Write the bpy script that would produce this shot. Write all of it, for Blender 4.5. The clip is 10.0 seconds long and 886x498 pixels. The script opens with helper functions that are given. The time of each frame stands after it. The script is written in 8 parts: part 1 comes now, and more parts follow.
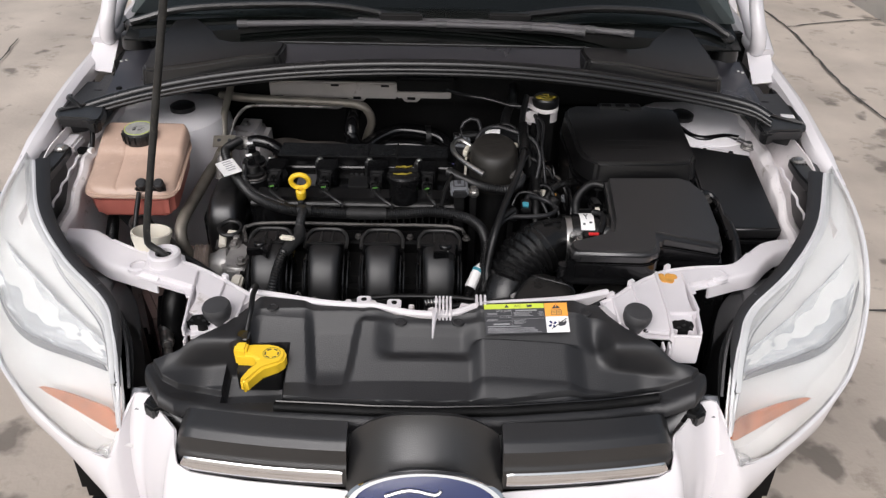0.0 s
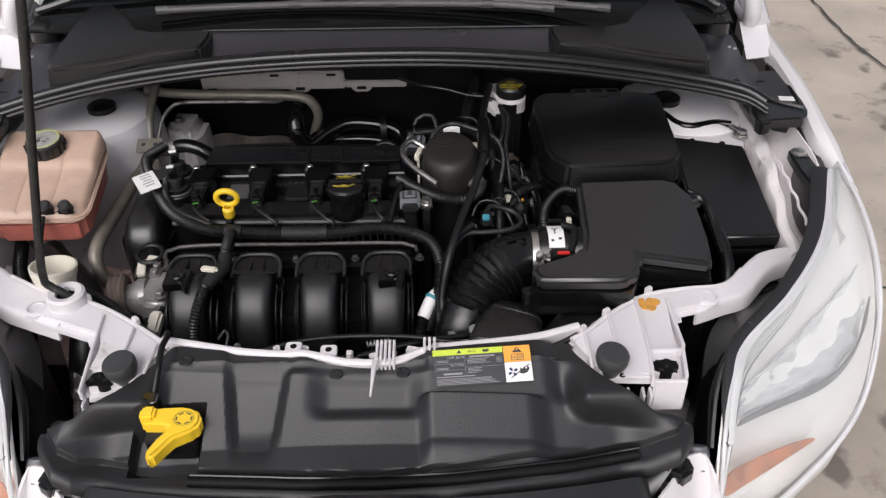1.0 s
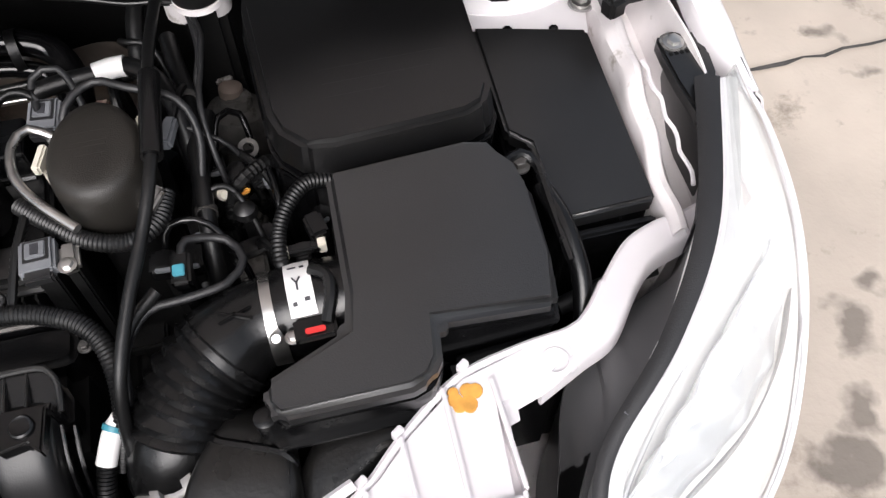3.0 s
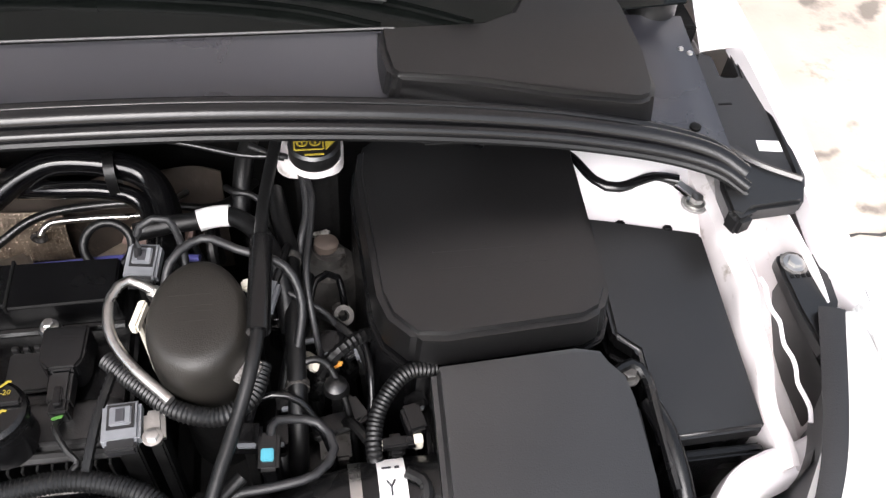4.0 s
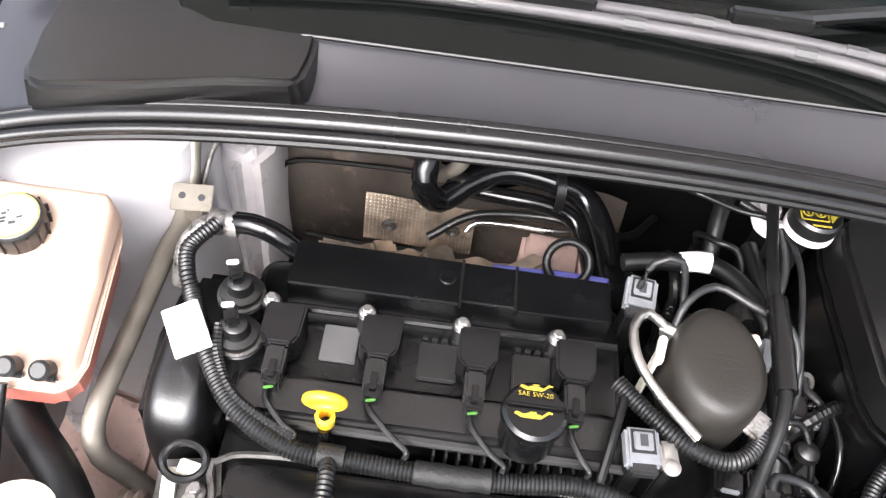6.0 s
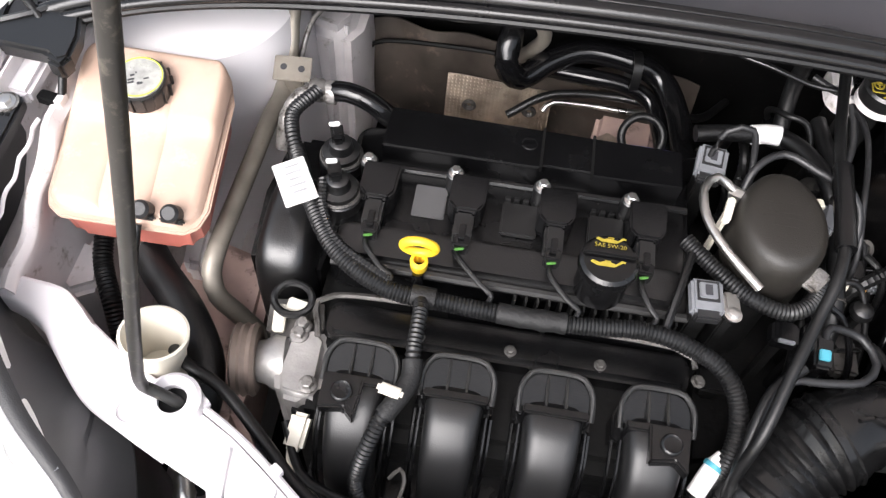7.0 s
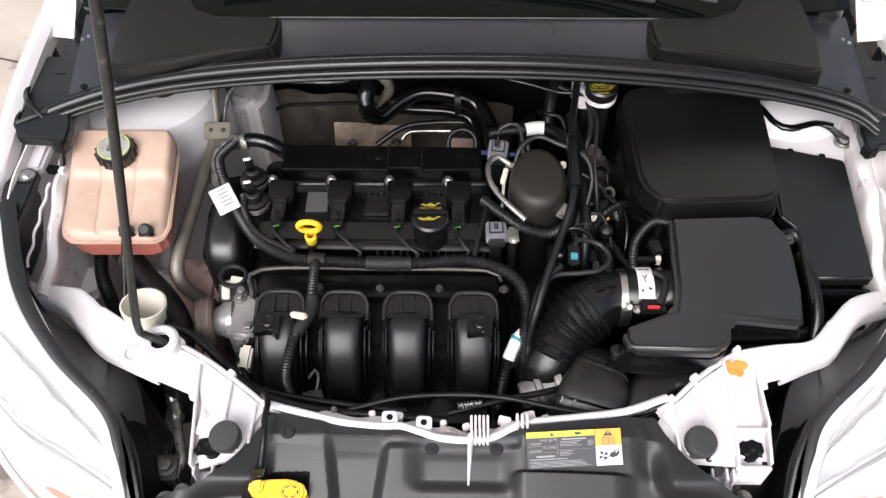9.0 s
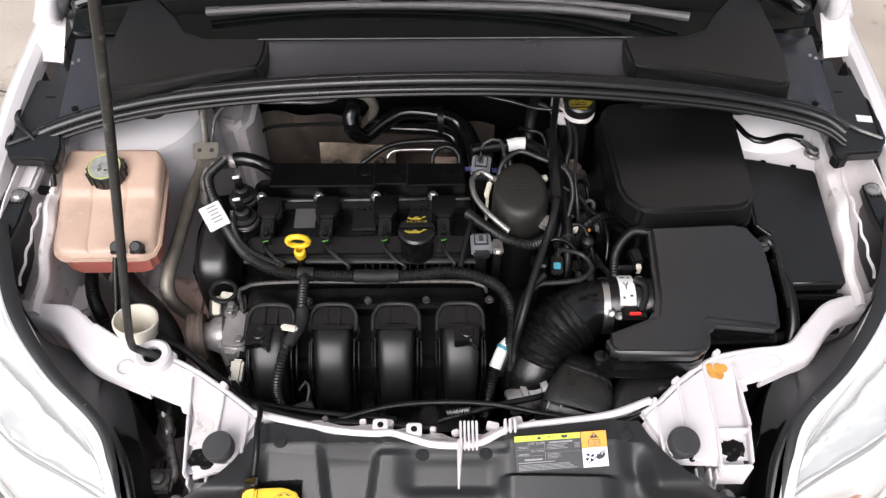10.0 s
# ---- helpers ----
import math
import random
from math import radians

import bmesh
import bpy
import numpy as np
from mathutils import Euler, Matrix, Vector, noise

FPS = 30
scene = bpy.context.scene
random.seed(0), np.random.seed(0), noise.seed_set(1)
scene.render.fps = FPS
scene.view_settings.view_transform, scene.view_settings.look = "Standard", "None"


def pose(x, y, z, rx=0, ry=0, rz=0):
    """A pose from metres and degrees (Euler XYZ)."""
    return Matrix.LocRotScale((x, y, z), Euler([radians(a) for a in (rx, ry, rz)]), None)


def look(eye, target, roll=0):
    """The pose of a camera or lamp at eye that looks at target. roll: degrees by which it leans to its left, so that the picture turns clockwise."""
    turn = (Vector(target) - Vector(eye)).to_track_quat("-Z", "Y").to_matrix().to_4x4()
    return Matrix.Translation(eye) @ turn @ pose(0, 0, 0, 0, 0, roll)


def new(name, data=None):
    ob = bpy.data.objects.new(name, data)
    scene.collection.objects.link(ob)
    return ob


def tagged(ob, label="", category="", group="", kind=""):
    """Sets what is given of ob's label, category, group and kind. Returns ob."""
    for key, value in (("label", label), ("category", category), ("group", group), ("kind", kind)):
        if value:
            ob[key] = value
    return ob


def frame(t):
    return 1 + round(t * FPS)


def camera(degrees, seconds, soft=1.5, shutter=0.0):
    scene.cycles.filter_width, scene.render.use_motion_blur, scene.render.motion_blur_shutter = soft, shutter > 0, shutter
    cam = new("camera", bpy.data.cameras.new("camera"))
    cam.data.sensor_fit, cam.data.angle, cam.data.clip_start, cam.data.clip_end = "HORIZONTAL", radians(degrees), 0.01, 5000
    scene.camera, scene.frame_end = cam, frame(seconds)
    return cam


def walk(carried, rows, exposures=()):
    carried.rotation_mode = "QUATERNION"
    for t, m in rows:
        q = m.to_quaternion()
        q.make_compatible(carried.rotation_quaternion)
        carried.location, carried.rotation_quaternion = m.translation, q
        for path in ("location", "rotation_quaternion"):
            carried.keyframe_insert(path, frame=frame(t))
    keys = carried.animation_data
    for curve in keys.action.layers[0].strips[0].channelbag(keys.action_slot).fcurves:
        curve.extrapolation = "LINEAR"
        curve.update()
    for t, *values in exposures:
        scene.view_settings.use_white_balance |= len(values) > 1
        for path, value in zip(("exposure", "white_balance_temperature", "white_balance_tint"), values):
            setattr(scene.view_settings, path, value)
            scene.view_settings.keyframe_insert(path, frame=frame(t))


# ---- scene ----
cam = camera(55.9, 10.0, soft=1.35)
PATH = [
    (0, (0.009, -0.073, 1.619), (0.029, 1.596, 0.517), 1.3),
    (0.5, (0.043, 0.03, 1.617), (0.058, 1.676, 0.48), 0.7),
    (1, (0.09, 0.151, 1.607), (0.11, 1.749, 0.406), -0.5),
    (1.5, (0.083, 0.326, 1.584), (0.245, 1.798, 0.239), -1.6),
    (2, (0.086, 0.5, 1.572), (0.393, 1.768, 0.056), -2.1),
    (2.1, (0.104, 0.53, 1.567), (0.405, 1.755, 0.014), -2.2),
    (3.3, (0.324, 0.832, 1.497), (0.588, 1.899, -0.173), 0.6),
    (3.5, (0.318, 0.861, 1.503), (0.603, 1.987, -0.125), 3.0),
    (4, (0.225, 0.897, 1.533), (0.525, 2.129, -0.014), 6.3),
    (4.5, (0.09, 0.918, 1.554), (0.364, 2.167, 0.017), 7.8),
    (5, (0.015, 0.91, 1.547), (0.187, 2.216, 0.042), 6.0),
    (5.5, (-0.086, 0.911, 1.548), (0.002, 2.21, 0.031), 7.1),
    (5.7, (-0.137, 0.917, 1.554), (-0.075, 2.198, 0.019), 7.9),
    (7, (-0.183, 0.818, 1.588), (-0.258, 1.883, -0.103), 5.5),
    (7.5, (-0.048, 0.752, 1.674), (-0.17, 1.71, -0.077), -0.8),
    (8, (0.016, 0.669, 1.796), (-0.106, 1.742, 0.112), -2.2),
    (8.5, (0.007, 0.565, 1.849), (-0.067, 1.707, 0.209), -1.8),
    (9, (-0.012, 0.455, 1.888), (-0.04, 1.664, 0.296), -0.6),
    (9.5, (-0.021, 0.41, 1.899), (-0.024, 1.663, 0.339), -0.5),
    (10, (-0.019, 0.415, 1.898), (-0.003, 1.678, 0.347), 0.1),
]
EXPOSURES = [(0, 0.2), (0.5, 0.16), (1, 0.18), (1.5, 0.28), (2, 0.6), (3.5, 1.05), (4.0, 1.6), (4.5, 2.42), (5.0, 2.7), (5.5, 2.78), (6.2, 2.2), (7, 1.6), (8, 1.33), (9, 0.94), (10, 0.74)]
walk(cam, [(t, look(eye, target, roll)) for t, eye, target, roll in PATH], EXPOSURES)

# ---- world and sun ----
world = bpy.data.worlds.new("overcast")
scene.world = world
world.use_nodes = True
wn = world.node_tree.nodes
sky = wn.new("ShaderNodeTexSky")
sky.sky_type = "NISHITA"
sky.sun_disc = False
sky.sun_elevation = radians(45)
sky.sun_rotation = radians(200)
sky.air_density, sky.dust_density, sky.ozone_density = 1.0, 4.0, 1.0
wn["Background"].inputs["Strength"].default_value = 0.11
grey_out = wn.new("ShaderNodeHueSaturation")
grey_out.inputs["Saturation"].default_value = 0.4
world.node_tree.links.new(sky.outputs["Color"], grey_out.inputs["Color"])
world.node_tree.links.new(grey_out.outputs["Color"], wn["Background"].inputs["Color"])
sun_data = bpy.data.lights.new("sun", "SUN")
sun_data.energy, sun_data.angle, sun_data.color = 1.5, radians(50), (0.985, 0.952, 1.0)
sun = new("sun", sun_data)
sun.matrix_world = look((-2.0, -4.0, 5.5), (0, 1.0, 0.8))


# ---- materials ----
def material(name, color, rough=0.5, metal=0.0, var=0.15, scale=18.0, bump=0.0, bump_scale=300.0, coat=0.0, rvar=0.1, spots=None, spot_at=0.62, trans=0.0, spec=0.5):
    m = bpy.data.materials.new(name)
    m.use_nodes = True
    nt = m.node_tree
    n, ln = nt.nodes, nt.links.new
    b = n["Principled BSDF"]
    tc = n.new("ShaderNodeTexCoord")
    big = n.new("ShaderNodeTexNoise")
    big.inputs["Scale"].default_value, big.inputs["Detail"].default_value = scale, 6.0
    ln(tc.outputs["Object"], big.inputs["Vector"])
    ramp = n.new("ShaderNodeMapRange")
    ramp.inputs["From Min"].default_value, ramp.inputs["From Max"].default_value = 0.3, 0.7
    ramp.inputs["To Min"].default_value, ramp.inputs["To Max"].default_value = 1.0 - var, 1.0 + var
    ln(big.outputs["Fac"], ramp.inputs["Value"])
    mul = n.new("ShaderNodeVectorMath")
    mul.operation = "SCALE"
    mul.inputs[0].default_value = color
    ln(ramp.outputs["Result"], mul.inputs["Scale"])
    out = mul.outputs["Vector"]
    if spots:
        sp = n.new("ShaderNodeTexNoise")
        sp.inputs["Scale"].default_value, sp.inputs["Detail"].default_value, sp.inputs["Roughness"].default_value = scale * 2.3, 9.0, 0.7
        ln(tc.outputs["Object"], sp.inputs["Vector"])
        mr = n.new("ShaderNodeMapRange")
        mr.inputs["From Min"].default_value, mr.inputs["From Max"].default_value = spot_at, spot_at + 0.12
        ln(sp.outputs["Fac"], mr.inputs["Value"])
        mx = n.new("ShaderNodeMix")
        mx.data_type = "RGBA"
        ln(mr.outputs["Result"], mx.inputs["Factor"])
        ln(out, mx.inputs["A"])
        mx.inputs["B"].default_value = (*spots, 1.0)
        out = mx.outputs["Result"]
    ln(out, b.inputs["Base Color"])
    rr = n.new("ShaderNodeMapRange")
    rr.inputs["To Min"].default_value, rr.inputs["To Max"].default_value = max(0.02, rough - rvar), min(1.0, rough + rvar)
    fine = n.new("ShaderNodeTexNoise")
    fine.inputs["Scale"].default_value, fine.inputs["Detail"].default_value = bump_scale, 3.0
    ln(tc.outputs["Object"], fine.inputs["Vector"])
    ln(big.outputs["Fac"], rr.inputs["Value"])
    ln(rr.outputs["Result"], b.inputs["Roughness"])
    b.inputs["Metallic"].default_value = metal
    b.inputs["Specular IOR Level"].default_value = spec
    b.inputs["Coat Weight"].default_value, b.inputs["Coat Roughness"].default_value = coat, 0.06
    b.inputs["Transmission Weight"].default_value = trans
    if bump:
        bp = n.new("ShaderNodeBump")
        bp.inputs["Strength"].default_value, bp.inputs["Distance"].default_value = bump, 0.002
        ln(fine.outputs["Fac"], bp.inputs["Height"])
        ln(bp.outputs["Normal"], b.inputs["Normal"])
    return m


PAINT = material("white_car_paint", (0.77, 0.745, 0.762), 0.32, var=0.02, scale=3, coat=0.6)
INNER = material("white_inner_paint", (0.71, 0.68, 0.695), 0.5, var=0.05, scale=9, rvar=0.1, bump=0.05, bump_scale=60)
DIRTY = material("dusty_white_paint", (0.74, 0.70, 0.70), 0.55, var=0.12, scale=14, spots=(0.36, 0.32, 0.28), spot_at=0.58)
BLACK = material("grained_black_plastic", (0.0050, 0.0050, 0.0052), 0.34, var=0.18, scale=12, bump=0.09, bump_scale=600, spec=0.8)
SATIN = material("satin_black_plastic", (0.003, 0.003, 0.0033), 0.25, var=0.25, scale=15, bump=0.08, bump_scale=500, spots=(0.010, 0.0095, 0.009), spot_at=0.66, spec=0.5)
DUSTY = material("dust_dulled_black_plastic", (0.012, 0.0118, 0.0115), 0.46, var=0.3, scale=30, spots=(0.035, 0.034, 0.033), spot_at=0.6, bump=0.1, bump_scale=700)
LOOM = material("matt_corrugated_loom", (0.006, 0.006, 0.0063), 0.42, var=0.35, scale=30, spots=(0.03, 0.03, 0.03), spot_at=0.66, spec=0.55)
COIL = material("glossy_black_coil_plastic", (0.004, 0.004, 0.0044), 0.2, var=0.2, scale=20, bump=0.05, bump_scale=500)
COVER = material("grey_black_cover_plastic", (0.0042, 0.0041, 0.0043), 0.31, var=0.2, scale=7, bump=0.14, bump_scale=600, spec=0.8, rvar=0.12, spots=(0.009, 0.0087, 0.0084), spot_at=0.58)
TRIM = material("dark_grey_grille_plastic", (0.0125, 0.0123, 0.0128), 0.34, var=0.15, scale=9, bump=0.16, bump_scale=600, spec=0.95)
RADCOVER = material("grey_grained_radiator_cover", (0.0178, 0.0178, 0.019), 0.42, var=0.12, scale=7, bump=0.2, bump_scale=600)
# grime plus painted shade: near-black for the lower bay and for openings
DEEP = material("grimy_shade_black", (0.004, 0.004, 0.004), 0.6, var=0.4, scale=22, spots=(0.018, 0.016, 0.014), spot_at=0.6, bump=0.4, bump_scale=90, spec=0.2)
RUBBER = material("black_rubber", (0.0040, 0.0040, 0.0042), 0.40, var=0.3, scale=35, spots=(0.013, 0.013, 0.013), spot_at=0.68, bump=0.15, bump_scale=350, spec=0.4)
GLOSSR = material("shiny_black_rubber", (0.004, 0.004, 0.0044), 0.15, var=0.2, scale=25)
GREY = material("grey_cable_sleeve", (0.014, 0.014, 0.015), 0.42, var=0.3, scale=40, bump=0.15, bump_scale=400)
PALE = material("pale_grey_connector_plastic", (0.165, 0.172, 0.185), 0.45, var=0.2, scale=40, spots=(0.16, 0.16, 0.16), spot_at=0.64)
CREAM = material("cream_plastic", (0.66, 0.62, 0.53), 0.45, var=0.06, scale=20)
STEEL = material("bright_steel", (0.62, 0.61, 0.59), 0.3, 1.0, var=0.15, scale=30, bump=0.1, bump_scale=300)
ALU = material("cast_aluminium", (0.26, 0.25, 0.24), 0.5, 0.7, var=0.4, scale=30, spots=(0.07, 0.06, 0.05), spot_at=0.5, bump=0.5, bump_scale=180)
CAST = material("clean_cast_alloy", (0.36, 0.35, 0.34), 0.42, 0.6, var=0.2, scale=26, spots=(0.26, 0.24, 0.22), spot_at=0.6, bump=0.3, bump_scale=200)
BELTMETAL = material("brownish_worn_pulley", (0.17, 0.135, 0.115), 0.5, 0.3, var=0.25, scale=30, bump=0.2, bump_scale=200)
DULL = material("dull_dark_metal", (0.10, 0.095, 0.09), 0.55, 0.6, var=0.4, scale=30, spots=(0.03, 0.025, 0.02), spot_at=0.55, bump=0.4, bump_scale=160)
TAN = material("weathered_alloy_pipe", (0.26, 0.235, 0.20), 0.5, 0.45, var=0.2, scale=24, spots=(0.2, 0.16, 0.12), spot_at=0.6)
SHIELD = material("sooty_heat_shield", (0.068, 0.056, 0.047), 0.5, 0.35, var=0.5, scale=11, spots=(0.16, 0.125, 0.098), spot_at=0.56, bump=0.5, bump_scale=60)
FOIL = material("dimpled_heat_shield_foil", (0.42, 0.345, 0.275), 0.34, 0.75, var=0.5, scale=24, spots=(0.17, 0.125, 0.095), spot_at=0.6, bump=0.2, bump_scale=200)
PINK = material("dusty_pinkish_primer", (0.46, 0.33, 0.29), 0.6, var=0.3, scale=16, spots=(0.14, 0.10, 0.09), spot_at=0.56)
PLATE = material("pale_galvanised_strip", (0.42, 0.39, 0.37), 0.5, 0.2, var=0.15, scale=14, spots=(0.25, 0.22, 0.2), spot_at=0.62)
SEALRUB = material("ribbed_rubber_seal", (0.006, 0.006, 0.0066), 0.25, var=0.2, scale=10, bump=0.06, bump_scale=300, spec=0.52)
SCUTTLE = material("grey_scuttle_plastic", (0.027, 0.027, 0.033), 0.29, var=0.12, scale=5, spec=0.95)
LAMPBOX = material("grey_lamp_shield_plastic", (0.078, 0.077, 0.079), 0.42, var=0.12, scale=9, bump=0.2, bump_scale=800)
WIPER = material("grey_wiper_rubber", (0.112, 0.107, 0.112), 0.45, var=0.15, scale=30)
LAMPGREY = material("grey_metallised_lamp_edge", (0.66, 0.665, 0.66), 0.38, 0.25, var=0.08, scale=20)
CHROME = material("chrome", (0.85, 0.85, 0.86), 0.08, 1.0, var=0.03, scale=10, rvar=0.03)
BROWN = material("brownish_black_plastic", (0.0155, 0.0138, 0.0115), 0.48, var=0.15, scale=14, bump=0.25, bump_scale=700)
PEACH = material("peach_tank_plastic", (0.51, 0.362, 0.284), 0.40, var=0.14, scale=13, rvar=0.10, spots=(0.57, 0.42, 0.34), spot_at=0.55)
COOLANT = material("red_coolant_in_plastic", (0.44, 0.135, 0.105), 0.35, var=0.15, scale=16)
YELLOW = material("yellow_plastic", (0.85, 0.56, 0.03), 0.38, var=0.05, scale=25)
MARK = material("yellow_print", (0.33, 0.255, 0.03), 0.5, var=0.1, scale=60)
WHITE = material("white_label_paper", (0.82, 0.81, 0.80), 0.5, var=0.03, scale=40)
LABELGREY = material("grey_label_print", (0.046, 0.046, 0.05), 0.42, var=0.1, scale=40)
INK = material("dark_ink", (0.035, 0.035, 0.04), 0.5, var=0.1, scale=40)
PALEINK = material("pale_print", (0.32, 0.32, 0.33), 0.5, var=0.1, scale=60)
LIME = material("lime_print", (0.55, 0.66, 0.06), 0.45, var=0.04, scale=40)
ORANGE = material("orange_print", (0.85, 0.36, 0.05), 0.45, var=0.08, scale=40)
SEALANT = material("orange_brown_sealant", (0.72, 0.35, 0.07), 0.5, var=0.25, scale=60)
AMBER = material("amber_lens", (0.56, 0.175, 0.06), 0.3, var=0.3, scale=30)
BLUE = material("deep_blue_enamel", (0.012, 0.022, 0.10), 0.25, var=0.05, scale=20, coat=0.5)
TEAL = material("teal_plastic", (0.05, 0.25, 0.32), 0.4, var=0.1, scale=60)
VIOLET = material("blue_violet_clip", (0.10, 0.10, 0.34), 0.4, var=0.1, scale=40)
GREEN = material("green_paint_mark", (0.07, 0.20, 0.04), 0.45, var=0.1, scale=40)
RED = material("red_plastic", (0.70, 0.04, 0.04), 0.35, var=0.06, scale=40)
REFLECT = material("frosted_silver_reflector", (0.87, 0.86, 0.845), 0.45, 0.0, var=0.06, scale=12)
HAZE = material("pale_lamp_ledge", (0.70, 0.70, 0.71), 0.4, 0.2, var=0.06, scale=20)
CRYSTAL = material("faceted_lamp_chrome", (0.84, 0.85, 0.86), 0.22, 0.42, var=0.12, scale=30, rvar=0.08)
SMOKE = material("smoky_grey_lamp_plastic", (0.20, 0.20, 0.21), 0.35, var=0.1, scale=20)
ROD = material("dusty_black_rod", (0.018, 0.018, 0.017), 0.45, var=0.4, scale=30, spots=(0.085, 0.078, 0.064), spot_at=0.56)
TAPE = material("dull_cloth_tape", (0.009, 0.009, 0.0092), 0.62, var=0.3, scale=60, bump=0.5, bump_scale=240, spec=0.4)
SILVERED = material("mottled_silver_print", (0.36, 0.36, 0.34), 0.4, 0.2, var=0.3, scale=80, spots=(0.16, 0.17, 0.15), spot_at=0.58)
BELLOWS = material("worn_black_bellows_rubber", (0.005, 0.005, 0.0052), 0.26, var=0.3, scale=30, spots=(0.016, 0.016, 0.016), spot_at=0.64, bump=0.1, bump_scale=350, spec=0.5)
DUCT = material("dusty_moulded_duct_plastic", (0.0095, 0.009, 0.0085), 0.30, var=0.45, scale=26, spots=(0.026, 0.024, 0.022), spot_at=0.58, bump=0.2, bump_scale=200)
RUSTY = material("dusty_beige_casting", (0.34, 0.265, 0.205), 0.55, 0.25, var=0.35, scale=22, spots=(0.13, 0.095, 0.07), spot_at=0.58, bump=0.4, bump_scale=150)
RUNNER = material("moulded_black_runner_plastic", (0.0062, 0.0062, 0.0066), 0.43, var=0.15, scale=12, bump=0.09, bump_scale=600, spec=0.6)
FRIT = material("black_glass_border", (0.004, 0.005, 0.0045), 0.07, var=0.2, scale=8, rvar=0.04, spec=0.32)
BUFFER = material("grey_weathered_buffer_rubber", (0.042, 0.042, 0.044), 0.5, var=0.15, scale=30, bump=0.15, bump_scale=300)
PLUM = material("grey_pink_primed_steel", (0.20, 0.17, 0.178), 0.5, var=0.2, scale=22, spots=(0.09, 0.08, 0.08), spot_at=0.62)
TYRE = material("tyre_rubber", (0.02, 0.02, 0.02), 0.75, var=0.2, scale=20, bump=0.4, bump_scale=120)


def clear(name, tint, rough, clarity, sky_sheen=0.0):
    m = bpy.data.materials.new(name)
    m.use_nodes = True
    n, ln = m.node_tree.nodes, m.node_tree.links.new
    t, g, mx, fr = n.new("ShaderNodeBsdfTransparent"), n.new("ShaderNodeBsdfGlossy"), n.new("ShaderNodeMixShader"), n.new("ShaderNodeLayerWeight")
    t.inputs["Color"].default_value = (*tint, 1)
    g.inputs["Roughness"].default_value = rough
    pw, mr = n.new("ShaderNodeMath"), n.new("ShaderNodeMapRange")
    pw.operation = "POWER"
    pw.inputs[1].default_value = clarity
    mr.inputs["To Min"].default_value = 0.045
    ln(fr.outputs["Facing"], pw.inputs[0])
    ln(pw.outputs[0], mr.inputs["Value"])
    ln(mr.outputs["Result"], mx.inputs[0])
    ln(t.outputs[0], mx.inputs[1])
    ln(g.outputs[0], mx.inputs[2])
    last = mx
    # diffuse white mixed in: a painted sheen of sky over the clear glass
    if sky_sheen:
        d, last = n.new("ShaderNodeBsdfDiffuse"), n.new("ShaderNodeMixShader")
        d.inputs["Color"].default_value = (0.82, 0.82, 0.82, 1)
        last.inputs[0].default_value = sky_sheen
        ln(mx.outputs[0], last.inputs[1])
        ln(d.outputs[0], last.inputs[2])
    ln(last.outputs[0], n["Material Output"].inputs["Surface"])
    return m


# the last value paints some white sky reflection into the lens
LENS = clear("clear_headlight_polycarbonate", (0.95, 0.955, 0.95), 0.04, 3.4, 0.09)
GLASS = clear("tinted_windscreen_glass", (0.55, 0.60, 0.58), 0.01, 4.5)


def concrete():
    m = material("worn_concrete_paving", (0.50, 0.435, 0.37), 0.85, var=0.20, scale=2.2, bump=0.8, bump_scale=55, spots=(0.29, 0.245, 0.20), spot_at=0.57)
    n, ln = m.node_tree.nodes, m.node_tree.links.new
    tc = n.new("ShaderNodeTexCoord")
    v = n.new("ShaderNodeTexVoronoi")
    v.inputs["Scale"].default_value = 5.5
    warp, mixed = n.new("ShaderNodeTexNoise"), n.new("ShaderNodeVectorMath")
    warp.inputs["Scale"].default_value, warp.inputs["Detail"].default_value = 9.0, 4.0
    mixed.operation = "MULTIPLY_ADD"
    mixed.inputs[1].default_value = (0.22, 0.22, 0.22)
    ln(tc.outputs["Object"], warp.inputs["Vector"])
    ln(warp.outputs["Color"], mixed.inputs[0])
    ln(tc.outputs["Object"], mixed.inputs[2])
    ln(mixed.outputs["Vector"], v.inputs["Vector"])
    mr = n.new("ShaderNodeMapRange")
    mr.inputs["From Min"].default_value, mr.inputs["From Max"].default_value = 0.12, 0.30
    mr.inputs["To Min"].default_value, mr.inputs["To Max"].default_value = 0.45, 1.0
    patch, lift = n.new("ShaderNodeTexNoise"), n.new("ShaderNodeMath")
    patch.inputs["Scale"].default_value, patch.inputs["Detail"].default_value = 1.1, 3.0
    lift.operation = "MULTIPLY_ADD"
    lift.inputs[1].default_value, lift.inputs[2].default_value = 1.6, -0.72
    ln(tc.outputs["Object"], patch.inputs["Vector"])
    ln(patch.outputs["Fac"], lift.inputs[0])
    both = n.new("ShaderNodeMath")
    both.operation = "ADD"
    ln(lift.outputs[0], both.inputs[0])
    ln(v.outputs["Distance"], both.inputs[1])
    ln(both.outputs[0], mr.inputs["Value"])
    b = n["Principled BSDF"]
    old = b.inputs["Base Color"].links[0].from_socket
    sc = n.new("ShaderNodeVectorMath")
    sc.operation = "SCALE"
    ln(old, sc.inputs[0])
    ln(mr.outputs["Result"], sc.inputs["Scale"])
    ln(sc.outputs["Vector"], b.inputs["Base Color"])
    return m


CONCRETE = concrete()
WALLM = material("rough_rendered_wall", (0.36, 0.34, 0.31), 0.9, var=0.2, scale=3, bump=0.8, bump_scale=25, spots=(0.2, 0.19, 0.17), spot_at=0.6)


